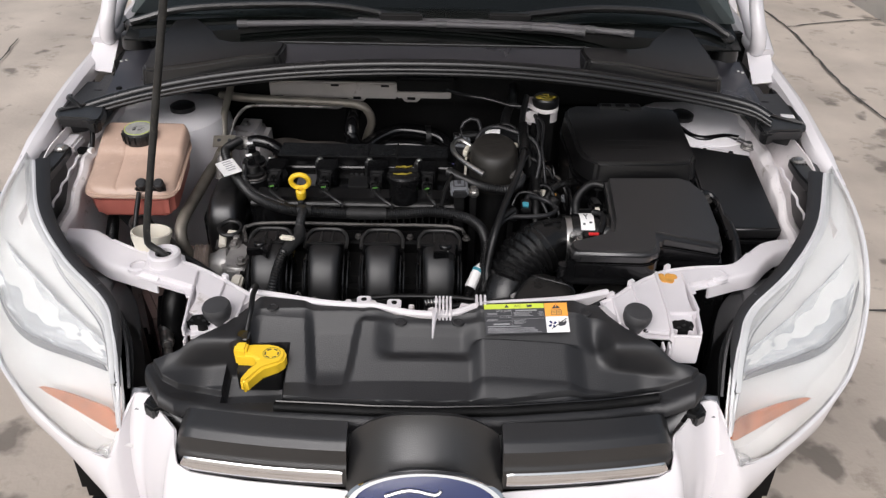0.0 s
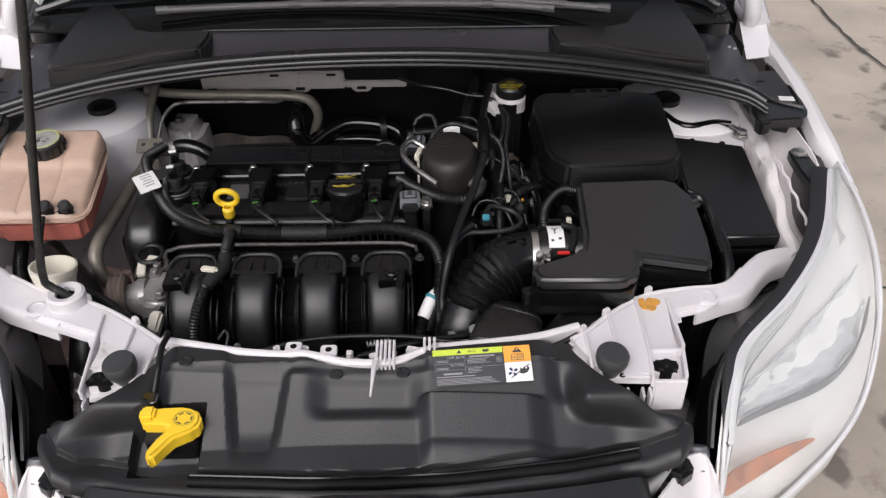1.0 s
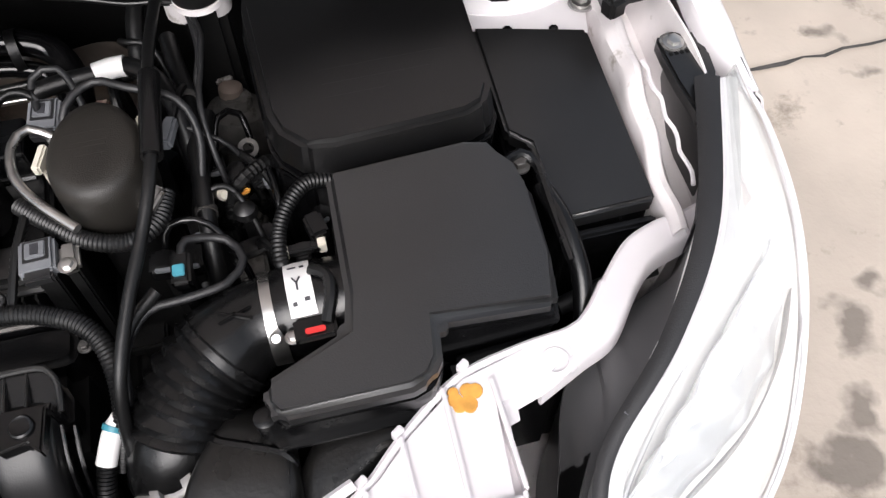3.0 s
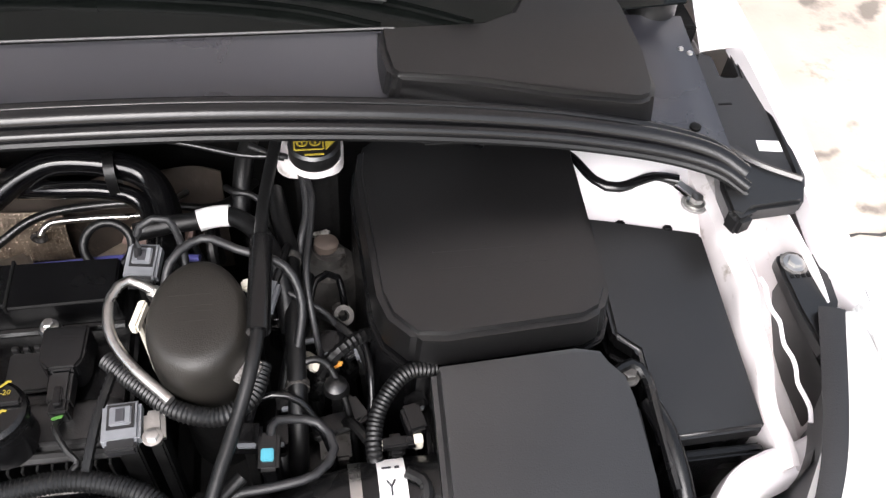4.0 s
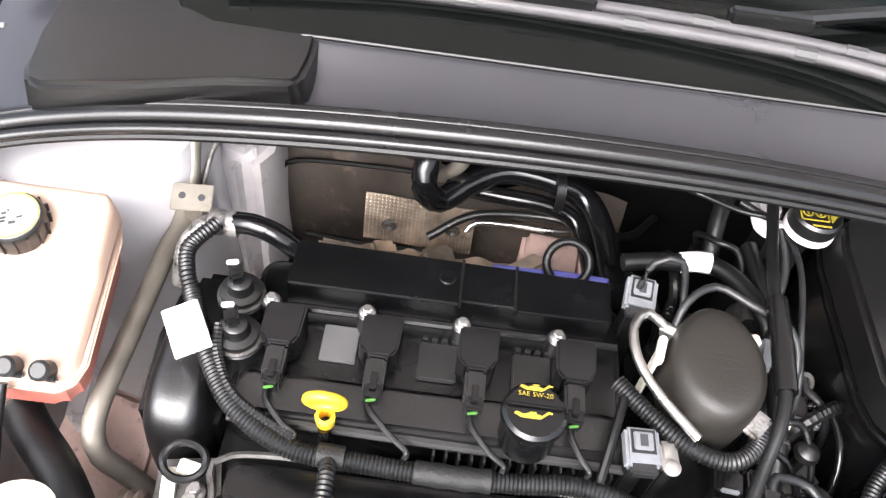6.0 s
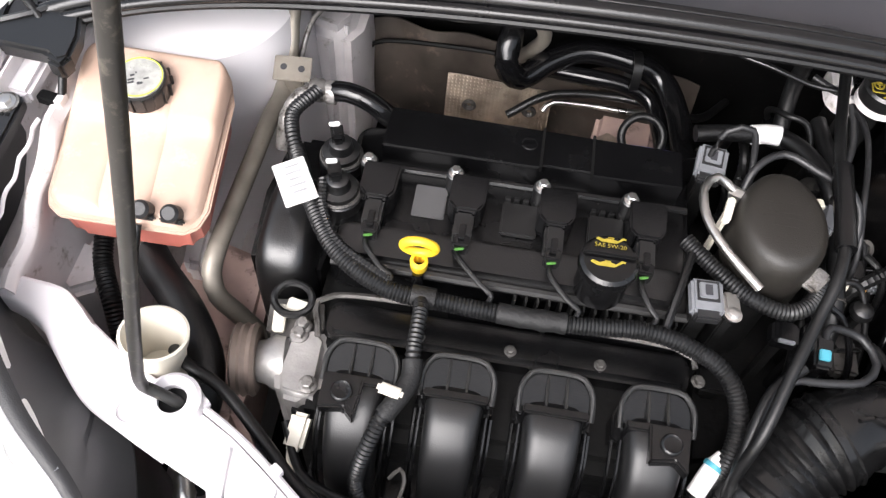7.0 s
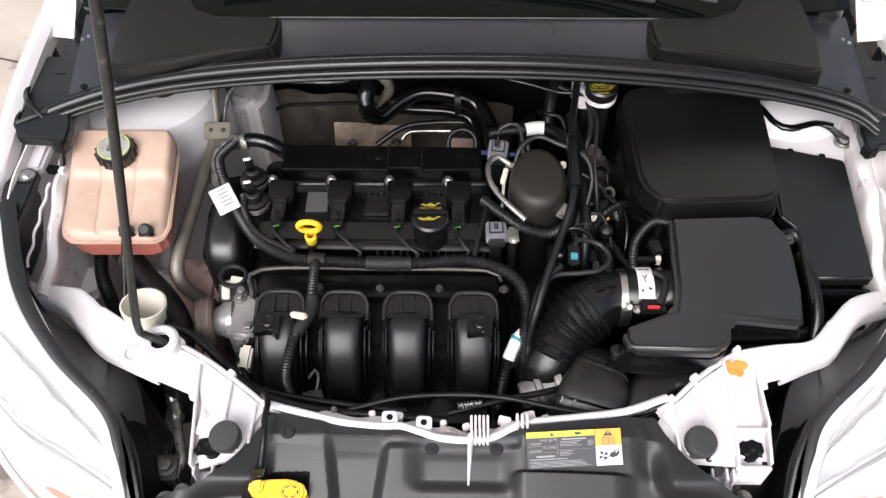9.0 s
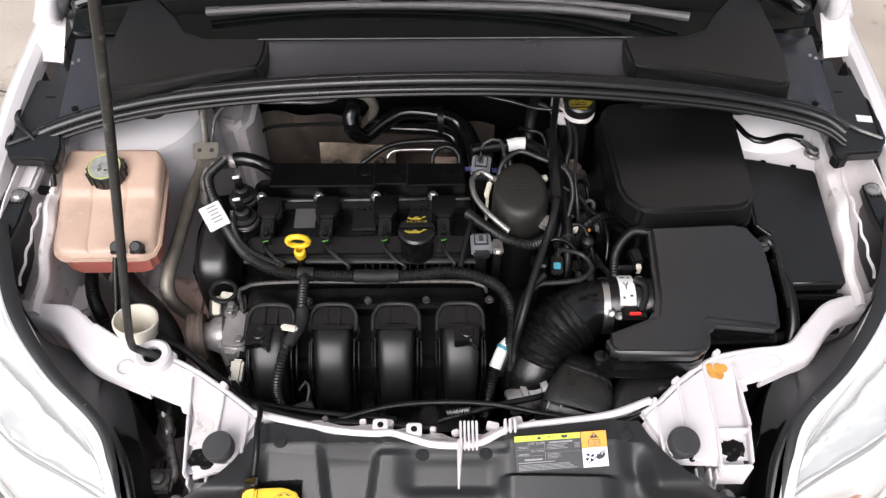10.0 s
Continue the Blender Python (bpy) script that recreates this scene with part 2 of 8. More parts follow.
# ---- builders ----
def mesh_of(bm, angle=38):
    bmesh.ops.recalc_face_normals(bm, faces=bm.faces)
    me = bpy.data.meshes.new("m")
    bm.to_mesh(me)
    bm.free()
    me.polygons.foreach_set("use_smooth", [True] * len(me.polygons))
    me.set_sharp_from_angle(angle=radians(angle))
    return me


def part(name, bm, mat, parent=None, label="", angle=38):
    me = mesh_of(bm, angle)
    me.name = name
    for one in (mat if isinstance(mat, (list, tuple)) else [mat]):
        me.materials.append(one)
    ob = new(name, me)
    if parent:
        ob.parent = parent
    return tagged(ob, label)


def thing(name, label, category, at=(0, 0, 0), group="", kind=""):
    ob = new(name)
    ob.empty_display_size = 0.05
    return tagged(ob, label, category, group, kind)


def whole(name, bm, mat, label, category, group="", kind="", angle=38):
    return tagged(part(name, bm, mat, None, "", angle), label, category, group, kind)


def blank():
    return bmesh.new()


def put_bm(bm, other, m=None):
    """Adds the mesh of other, moved by m, to bm."""
    if m is not None:
        bmesh.ops.transform(other, matrix=m, verts=other.verts)
    me = bpy.data.meshes.new("t")
    other.to_mesh(me)
    other.free()
    bm.from_mesh(me)
    bpy.data.meshes.remove(me)
    return bm


def bevel(bm, width, seg=2, min_angle=30):
    if width <= 0:
        return bm
    edges = [e for e in bm.edges if len(e.link_faces) == 2 and e.calc_face_angle(0) > radians(min_angle)]
    bmesh.ops.bevel(bm, geom=edges, offset=width, segments=seg, affect="EDGES", clamp_overlap=True)
    return bm


def box(x0, x1, y0, y1, z0, z1, b=0.003, seg=2):
    bm = blank()
    bmesh.ops.create_cube(bm, size=1.0, matrix=Matrix.Translation(((x0 + x1) / 2, (y0 + y1) / 2, (z0 + z1) / 2)) @ Matrix.Diagonal((x1 - x0, y1 - y0, z1 - z0, 1)))
    return bevel(bm, b, seg)


def block(c, size, turn=(0, 0, 0), b=0.002, seg=2):
    bm = box(-size[0] / 2, size[0] / 2, -size[1] / 2, size[1] / 2, -size[2] / 2, size[2] / 2, b, seg)
    bmesh.ops.transform(bm, matrix=pose(*c, *turn), verts=bm.verts)
    return bm


def prism(pts, z0, z1, b=0.004, seg=2, top=None, taper=0.0):
    """A plate with the plan outline pts; top(x, y) lifts the whole column; taper shrinks the upper outline."""
    bm = blank()
    lift = top or (lambda x, y: 0.0)
    cx, cy = sum(p[0] for p in pts) / len(pts), sum(p[1] for p in pts) / len(pts)
    lo = [bm.verts.new((x, y, z0 + lift(x, y))) for x, y in pts]
    hi = [bm.verts.new((x + (cx - x) * taper, y + (cy - y) * taper, z1 + lift(x, y))) for x, y in pts]
    n = len(pts)
    bm.faces.new(hi)
    bm.faces.new(lo[::-1])
    for i in range(n):
        bm.faces.new((lo[i], lo[(i + 1) % n], hi[(i + 1) % n], hi[i]))
    bmesh.ops.recalc_face_normals(bm, faces=bm.faces)
    return bevel(bm, b, seg)


def smooth_line(pts, step=0.012, closed=False):
    p = [Vector(q) for q in pts]
    if closed:
        p = [p[-1], *p, p[0], p[1]]
    else:
        p = [p[0] * 2 - p[1], *p, p[-1] * 2 - p[-2]]
    out = []
    for i in range(1, len(p) - 2):
        a, b, c, d = p[i - 1:i + 3]
        k = max(2, int((c - b).length / step))
        for j in range(k):
            t = j / k
            out.append(0.5 * ((2 * b) + (c - a) * t + (2 * a - 5 * b + 4 * c - d) * t * t + (3 * b - a - 3 * c + d) * t ** 3))
    if not closed:
        out.append(p[-2].copy())
    return out


def tube(pts, r, n=10, ridge=0.0, step=0.01, deep=0.16, closed=False):
    """A hose along pts; ridge: the pitch of its corrugations."""
    line = smooth_line(pts, ridge / 2 if ridge else step, closed)
    bm = blank()
    rings = []
    up = Vector((0.13, 0.21, 0.97))
    for i, p in enumerate(line):
        a = line[max(0, i - 1)] if not closed else line[i - 1]
        c = line[min(len(line) - 1, i + 1)] if not closed else line[(i + 1) % len(line)]
        d = (c - a).normalized()
        side = d.cross(up)
        if side.length < 0.05:
            side = d.cross(Vector((1, 0, 0)))
        side.normalize()
        top = side.cross(d).normalized()
        rad = r(i / max(1, len(line) - 1)) if callable(r) else r
        if ridge and i % 2:
            rad *= 1 - deep
        rings.append([bm.verts.new(p + side * (rad * math.cos(2 * math.pi * k / n)) + top * (rad * math.sin(2 * math.pi * k / n))) for k in range(n)])
    count = len(rings)
    for i in range(count if closed else count - 1):
        a, c = rings[i], rings[(i + 1) % count]
        for k in range(n):
            bm.faces.new((a[k], a[(k + 1) % n], c[(k + 1) % n], c[k]))
    if not closed:
        bm.faces.new(rings[0][::-1])
        bm.faces.new(rings[-1])
    return bm


def lathe(profile, m=None, n=28):
    """A turned shape: (radius, height) from bottom to top, moved by m."""
    bm = blank()
    rings = []
    for r, h in profile:
        if r < 1e-6:
            rings.append([bm.verts.new((0, 0, h))])
        else:
            rings.append([bm.verts.new((r * math.cos(2 * math.pi * k / n), r * math.sin(2 * math.pi * k / n), h)) for k in range(n)])
    for a, c in zip(rings, rings[1:]):
        for k in range(n):
            q = [a[k % len(a)], a[(k + 1) % len(a)], c[(k + 1) % len(c)], c[k % len(c)]]
            q = list(dict.fromkeys(q))
            if len(q) > 2:
                bm.faces.new(q)
    if len(profile) > 3 and profile[0][0] > 0 and abs(profile[0][0] - profile[-1][0]) < 1e-6:
        a, c = rings[-1], rings[0]
        for k in range(n):
            bm.faces.new((a[k], a[(k + 1) % n], c[(k + 1) % n], c[k]))
    else:
        for end in (rings[0], rings[-1]):
            if len(end) > 2:
                bm.faces.new(end)
    if m is not None:
        bmesh.ops.transform(bm, matrix=m, verts=bm.verts)
    return bm


def disc_bolt(c, r=0.007, h=0.006, m=None):
    """A flanged hexagon bolt head, its foot at c."""
    m = m or pose(*c)
    bm = lathe([(r * 1.25, 0), (r * 1.25, h * 0.25), (r * 0.95, h * 0.35)], m, 20)
    return put_bm(bm, lathe([(r * 0.85, 0), (r * 0.85, h), (r * 0.7, h * 1.1)], None, 6), m)


def sheet(fn, nu, nv, thick=0.003, keep=None):
    """A plate over fn(u, v), thickened away from its upper side."""
    bm = blank()
    g = [[Vector(fn(i / nu, j / nv)) for j in range(nv + 1)] for i in range(nu + 1)]
    nor = [[None] * (nv + 1) for _ in range(nu + 1)]
    for i in range(nu + 1):
        for j in range(nv + 1):
            du = g[min(nu, i + 1)][j] - g[max(0, i - 1)][j]
            dv = g[i][min(nv, j + 1)] - g[i][max(0, j - 1)]
            k = du.cross(dv)
            nor[i][j] = k.normalized() if k.length > 1e-12 else Vector((0, 0, 1))
    a = [[bm.verts.new(g[i][j]) for j in range(nv + 1)] for i in range(nu + 1)]
    b = [[bm.verts.new(g[i][j] - nor[i][j] * thick) for j in range(nv + 1)] for i in range(nu + 1)]
    for i in range(nu):
        for j in range(nv):
            bm.faces.new((a[i][j], a[i + 1][j], a[i + 1][j + 1], a[i][j + 1]))
            bm.faces.new((b[i][j + 1], b[i + 1][j + 1], b[i + 1][j], b[i][j]))
    rim = [(i, 0) for i in range(nu)] + [(nu, j) for j in range(nv)] + [(i, nv) for i in range(nu, 0, -1)] + [(0, j) for j in range(nv, 0, -1)]
    for (i, j), (k, l) in zip(rim, rim[1:] + rim[:1]):
        bm.faces.new((a[i][j], b[i][j], b[k][l], a[k][l]))
    return bm


def step(t, a, b):
    t = max(0.0, min(1.0, (t - a) / (b - a)))
    return t * t * (3 - 2 * t)


def along(points, t):
    """The point at 0..1 of a broken line, by even knots, smoothed."""
    n = len(points) - 1
    t = max(0.0, min(0.99999, t)) * n
    i = int(t)
    p = [Vector(points[max(0, min(n, i + k))]) for k in (-1, 0, 1, 2)]
    f = t - i
    a, b, c, d = p
    return 0.5 * ((2 * b) + (c - a) * f + (2 * a - 5 * b + 4 * c - d) * f * f + (3 * b - a - 3 * c + d) * f ** 3)


def table(pairs, x):
    """Straight-line reading of sorted (x, value) pairs."""
    if x <= pairs[0][0]:
        return pairs[0][1]
    for (a, va), (b, vb) in zip(pairs, pairs[1:]):
        if x <= b:
            return va + (vb - va) * (x - a) / (b - a)
    return pairs[-1][1]


def flip(bm, s):
    """Mirrors a mesh in the car's middle plane when s is -1."""
    if s < 0:
        bmesh.ops.transform(bm, matrix=Matrix.Diagonal((-1, 1, 1, 1)), verts=bm.verts)
    return bm


def rounded(x0, x1, y0, y1, r=0.02, n=4):
    pts = []
    for cx, cy, a0 in ((x1 - r, y1 - r, 0), (x0 + r, y1 - r, 90), (x0 + r, y0 + r, 180), (x1 - r, y0 + r, 270)):
        for k in range(n + 1):
            a = radians(a0 + 90 * k / n)
            pts.append((cx + r * math.cos(a), cy + r * math.sin(a)))
    return pts

# ---- ground and surroundings ----
def ground():
    bm = blank()
    n = 60
    half = [-400, -60, -20] + [-10 + 20 * i / n for i in range(n + 1)] + [20, 60, 400]
    grid = [[bm.verts.new((x, y + 2, 0.006 * noise.noise((x * 0.7, y * 0.7, 0)))) for y in half] for x in half]
    for i in range(len(half) - 1):
        for j in range(len(half) - 1):
            bm.faces.new((grid[i][j], grid[i + 1][j], grid[i + 1][j + 1], grid[i][j + 1]))
    return bm


whole("ground", ground(), CONCRETE, "worn grey-beige concrete yard with stains and cracks", "ground", kind="structure")


def crack(pts, w, seed):
    """A thin dark gap that wanders along pts, a hair above the slab."""
    rnd = random.Random(seed)
    line = smooth_line([(x, y, 0.0) for x, y in pts], 0.06)
    bm = blank()
    rows = []
    for i, p in enumerate(line):
        d = (line[min(len(line) - 1, i + 1)] - line[max(0, i - 1)]).normalized()
        s = Vector((-d.y, d.x, 0))
        p = p + s * rnd.uniform(-0.006, 0.006)
        k = w * rnd.uniform(0.3, 0.75)
        rows.append([bm.verts.new((*(p + s * o * k).xy, 0.0105 - 0.001 * abs(o))) for o in (-1, 0, 1)])
    for a, b in zip(rows, rows[1:]):
        bm.faces.new((a[0], b[0], b[1], a[1]))
        bm.faces.new((a[1], b[1], b[2], a[2]))
    return bm


GAP = material("dirt_in_cracks", (0.07, 0.065, 0.06), 0.95, var=0.3, scale=20)
for k, (line, wide) in enumerate((
        ([(2.0, 5.6), (2.1, 4.85), (2.09, 4.37), (2.08, 3.9), (2.12, 3.5), (2.3, 2.9), (2.35, 2.2)], 0.012),
        ([(1.0, 2.02), (1.45, 2.05), (1.76, 2.06), (2.3, 2.12), (3.4, 2.16)], 0.010),
        ([(2.1, 4.85), (2.6, 5.0), (3.6, 5.15)], 0.012),
        ([(-1.2, 2.6), (-2.0, 2.75), (-3.4, 2.7)], 0.009),
        ([(-2.3, 4.4), (-2.2, 3.4), (-2.4, 2.6), (-2.2, 1.4)], 0.009))):
    whole("crack", crack(line, wide, k), GAP, "dark wandering crack in the concrete yard", "crack", "cracks in the yard", "structure")

whole("wall_yard", prism([(2.7, 5.6), (2.78, 4.6), (3.2, 4.2), (9.0, 4.2), (9.0, 14.0), (2.6, 14.0)], -0.02, 2.6, 0.02), WALLM, "rough grey rendered wall standing on the yard", "wall", kind="structure")

# ---- the car: outer skin ----
car = thing("car", "white compact hatchback with its bonnet propped open, parked on the yard", "car")

# edge of the headlight glass: inner and outer run, from the top rear end to the low front end
LAMP_IN = [(0.726, 1.285, 0.900), (0.664, 1.138, 0.880), (0.592, 1.045, 0.850), (0.513, 0.977, 0.820), (0.484, 0.926, 0.800), (0.460, 0.850, 0.760), (0.461, 0.822, 0.700), (0.476, 0.820, 0.662)]
LAMP_OUT = [(0.738, 1.292, 0.900), (0.754, 1.236, 0.880), (0.756, 1.148, 0.840), (0.744, 1.064, 0.780), (0.702, 0.972, 0.720), (0.640, 0.907, 0.680), (0.548, 0.850, 0.635), (0.475, 0.818, 0.645)]


def bumper(s):
    """One half of the bumper skin: its upper edge runs under the badge bars, up the ear beside the lamp and along the lamp."""
    top = [(0.0, 0.700, 0.690), (0.12, 0.714, 0.694), (0.25, 0.730, 0.690), (0.335, 0.747, 0.687), (0.354, 0.752, 0.700), (0.357, 0.764, 0.726), (0.360, 0.782, 0.738), (0.386, 0.810, 0.742), (0.413, 0.846, 0.745), (0.434, 0.850, 0.745),
           (0.456, 0.822, 0.700), (0.484, 0.812, 0.640), (0.548, 0.846, 0.630), (0.642, 0.903, 0.676), (0.704, 0.968, 0.716), (0.747, 1.061, 0.776), (0.760, 1.148, 0.836), (0.757, 1.240, 0.878)]

    def fn(u, v):
        i = u * (len(top) - 1)
        k = min(len(top) - 2, int(i))
        p = Vector(top[k]).lerp(Vector(top[k + 1]), i - k)
        out = Vector((p.x * 0.9, -0.55 + p.y * 0.25, 0)).normalized()
        fall = v ** 1.25
        corner = step(p.x, 0.36, 0.62)
        bulge = (0.055 - 0.048 * corner) * math.sin(min(1.0, v * 1.6) * math.pi * 0.55) - 0.05 * step(v, 0.6, 1.0) - 0.11 * corner * step(v, 0.05, 0.8)
        if v == 0:
            bulge = 0
        z = p.z + (0.22 - p.z) * fall
        return (s * (p.x + out.x * bulge), p.y + out.y * bulge, z)
    return sheet(fn if s > 0 else (lambda u, v: fn(1 - u, v)), 60, 16, -0.004)


for s in (1, -1):
    part("front_bumper", bumper(s), PAINT, car, "white painted bumper skin" if s > 0 else "")


def fender(s):
    prof = [(0.728, 0.895), (0.731, 0.918), (0.742, 0.925), (0.760, 0.918), (0.788, 0.890), (0.822, 0.832), (0.852, 0.750), (0.875, 0.620), (0.872, 0.440), (0.850, 0.28)]

    def fn(u, v):
        y = 1.275 + u * 0.95
        i = v * (len(prof) - 1)
        k = min(len(prof) - 2, int(i))
        f = i - k
        x = prof[k][0] + (prof[k + 1][0] - prof[k][0]) * f
        z = prof[k][1] + (prof[k + 1][1] - prof[k][1]) * f
        front = 1 - step(u, 0.0, 0.35)
        x -= 0.040 * front * step(v, 0.25, 0.7) - 0.004 * u
        z += 0.05 * u - 0.012 * front
        k = 1 - step(u, 0.0, 0.09)
        x += (max(x, 0.757 + 0.012 * v) - x) * k
        z -= 0.030 * k * (1 - step(v, 0.2, 0.6))
        x += (0.014 if s > 0 else 0.008) * step(u, 0.05, 0.28) * (1 - step(v, 0.12, 0.5))
        arch = math.hypot(y - 1.66, max(0, z - 0.33) * 0.95)
        if arch < 0.36 and v > 0.55:
            x -= 0.02
        return (s * x, y, z)
    return sheet(fn if s > 0 else (lambda u, v: fn(1 - u, v)), 26, 27, 0.003)


for s in (1, -1):
    part("fender", fender(s), PAINT, car, "white painted front wing")
    rail = part("wing_channel", flip(prism([(0.692, 1.450), (0.728, 1.432), (0.736, 1.440), (0.762, 1.655), (0.742, 1.66), (0.735, 1.610), (0.712, 1.612), (0.716, 1.650), (0.700, 1.66), (0.668, 1.60), (0.668, 1.49)], 0.880, 0.922, 0.003), s), RADCOVER, car, "black plastic gutter beside the bonnet hinge")
    part("rail_edge", flip(tube([(0.728, 1.434, 0.921), (0.737, 1.445, 0.921), (0.748, 1.55, 0.922), (0.761, 1.652, 0.922)], 0.006, 8), s), BLACK, rail, "raised edge of the gutter")
    part("rail_slot", flip(box(0.713, 0.734, 1.612, 1.655, 0.885, 0.890, 0), s), DEEP, rail, "dark slot")
    part("rail_seam", flip(box(0.690, 0.706, 1.562, 1.5645, 0.9215, 0.9228, 0), s), DEEP, rail)
    if s > 0:
        part("sticker", block((0.722, 1.492, 0.9226), (0.026, 0.016, 0.0008), (0, 0, -8), 0), WHITE, rail, "small white sticker")
    # front wheel
    hub = pose(s * 0.775, 1.66, 0.315, 0, 90, 0)
    wheel = part("wheel", lathe([(0.20, -0.10), (0.29, -0.105), (0.313, -0.085), (0.315, 0), (0.313, 0.085), (0.29, 0.105), (0.20, 0.10)], hub, 40), TYRE, car, "black tyre")
    part("rim", lathe([(0.05, -0.03), (0.19, -0.05), (0.205, -0.09), (0.205, 0.09), (0.19, 0.05), (0.05, 0.03)], hub, 30), ALU, wheel, "silver alloy rim")


def bridge(a, b, n=48, m=10, inset=0.0, bulge=0.0, thick=0.0025, u0=0.0, u1=1.0, v0=0.0, v1=1.0, wave=None):
    """A skin between two runs of points, bulging outwards or set inwards."""
    def fn(u, v):
        uu, vv = u0 + (u1 - u0) * u, v0 + (v1 - v0) * v
        p, q = along(a, uu), along(b, uu)
        r = p.lerp(q, vv)
        d = along(a, min(1, uu + 0.02)) - along(a, max(0, uu - 0.02))
        nor = d.cross(q - p)
        nor = nor.normalized() if nor.length > 1e-9 else Vector((0, 0, 1))
        if nor.dot(Vector((0.45, -0.45, 0.75))) < 0:
            nor = -nor
        k = bulge * 4 * vv * (1 - vv) - inset * min(1.0, 6 * vv + 0.25, 6 * (1 - vv) + 0.25)
        if wave:
            k += wave(uu, vv)
        return r + nor * k
    return sheet(fn, n, m, thick)


def headlight(s):
    lamp = part("headlight", flip(bridge(LAMP_IN, LAMP_OUT, 60, 12, bulge=0.018, thick=0.003), s), LENS, car, "clear polycarbonate headlight glass, slightly hazy, with sky sheen in its colour")
    lamp.visible_shadow = False
    part("reflector", flip(bridge(LAMP_IN, LAMP_OUT, 60, 14, inset=0.035, thick=0.003, wave=lambda u, v: 0.004 * math.sin(v * 9)), s), REFLECT, lamp, "frosted silver lamp housing")
    def spot(uu, vv, deep):
        return along(LAMP_IN, uu).lerp(along(LAMP_OUT, uu), vv) + Vector((-0.30, 0.45, -0.75)) * deep
    # the crystal pocket lies between these two runs of (along, across)
    upper = [(0.600, 0.12, 0), (0.520, 0.27, 0), (0.460, 0.40, 0), (0.370, 0.60, 0), (0.300, 0.90, 0)]
    lower = [(0.655, 0.13, 0), (0.590, 0.475, 0), (0.530, 0.75, 0), (0.460, 0.90, 0), (0.380, 0.95, 0)]
    def pocket(u, v):
        p, q = along(upper, u), along(lower, u)
        m = p.lerp(q, v)
        facet = 0.0055 * abs(math.sin(u * 17 + v * 3.5)) + 0.0035 * abs(math.sin(v * 9 - u * 12))
        return spot(m.x, m.y, 0.013 + 0.026 * math.sin(math.pi * min(1.0, v * 1.15)) ** 0.7 * math.sin(math.pi * (0.08 + 0.84 * u)) ** 0.5 + facet)
    part("bowl", flip(sheet(pocket, 70, 30, -0.002), s), CRYSTAL, lamp, "bright faceted lamp reflector")
    def ledge(u, v):
        q = along(lower, u)
        return spot(q.x + 0.024 * (v - 0.1) * (0.5 + 0.5 * min(1.0, 3 * u)), q.y, 0.009 + 0.008 * v)
    part("light_strip", flip(sheet(ledge, 40, 4, 0.002), s), SMOKE, lamp, "smoky grey ledge dividing the lamp")
    line = [(0.05, 0.02, 0), (0.18, 0.06, 0), (0.28, 0.15, 0), (0.37, 0.20, 0), (0.46, 0.14, 0), (0.55, 0.07, 0), (0.66, 0.05, 0), (0.76, 0.035, 0), (0.84, 0.02, 0)]
    def trace(shift, deep):
        return [spot(q.x, q.y + shift, deep) for q in (along(line, k / 24) for k in range(25))]
    part("inner_rim", flip(tube(trace(0.0, 0.002), 0.0022, 8), s), HAZE, lamp, "bright inner rim of the lamp")
    part("rim_joint", flip(tube(trace(0.022, 0.004), 0.0014, 6), s), SMOKE, lamp, "grey joint beside the rim")
    def signal(u, v):
        uu, vv = 0.848 - 0.150 * v + (u - 0.5) * 0.10 * min(1.0, (v + 0.08) / 0.2) ** 0.5 * (1 - v) ** 0.6 + 0.0005 * u, 0.10 + 0.74 * v
        r = along(LAMP_IN, uu).lerp(along(LAMP_OUT, uu), vv)
        return r + Vector((-0.2, 0.75, -0.4)) * 0.010
    part("turn_signal", flip(sheet(signal, 12, 16, 0.004), s), AMBER, lamp, "amber turn signal lens")
    part("rim", flip(tube([Vector(p) + Vector((-0.003, -0.002, 0.001)) for p in LAMP_IN[:7]], lambda t: 0.0040 - 0.001 * t, 8), s), HAZE, lamp, "bright edge of the lamp glass")
    out = [Vector(p) + Vector((-0.018, 0.005, -0.005)) * (0.42 - 0.03 * k) for k, p in enumerate(LAMP_IN[:6])]
    inn = [Vector(p) + Vector((0.012, -0.004, 0.0035)) * (1 - 0.06 * k) for k, p in enumerate(LAMP_IN[:6])]
    part("bezel", flip(bridge(out, inn, 60, 6, bulge=0.003, thick=0.004), s), LAMPGREY, lamp, "silvery bezel along the lamp glass")
    near = [Vector(p) + Vector((-0.005, 0.002, -0.004)) for p in LAMP_IN[:6]]
    far = [Vector(p) + Vector((-0.024, 0.010, -0.007)) * (1 - 0.16 * k) for k, p in enumerate(LAMP_IN[:6])]
    part("gasket", flip(bridge(near, far, 60, 5, bulge=0.002, thick=0.008), s), RADCOVER, lamp, "broad dark rubber gasket")
    clipped = along(LAMP_IN[:6], 0.52)
    part("gasket_clip", flip(block(clipped + Vector((-0.010, 0.006, -0.002)), (0.030, 0.008, 0.010), (0, 0, 42), 0.002), s), PALE, lamp, "small clip on the gasket")
    part("seam", flip(tube([Vector(p) + Vector((0.002, -0.001, -0.001)) for p in LAMP_OUT], 0.0032, 6), s), HAZE, lamp, "pale edge of the lamp glass")
    return lamp


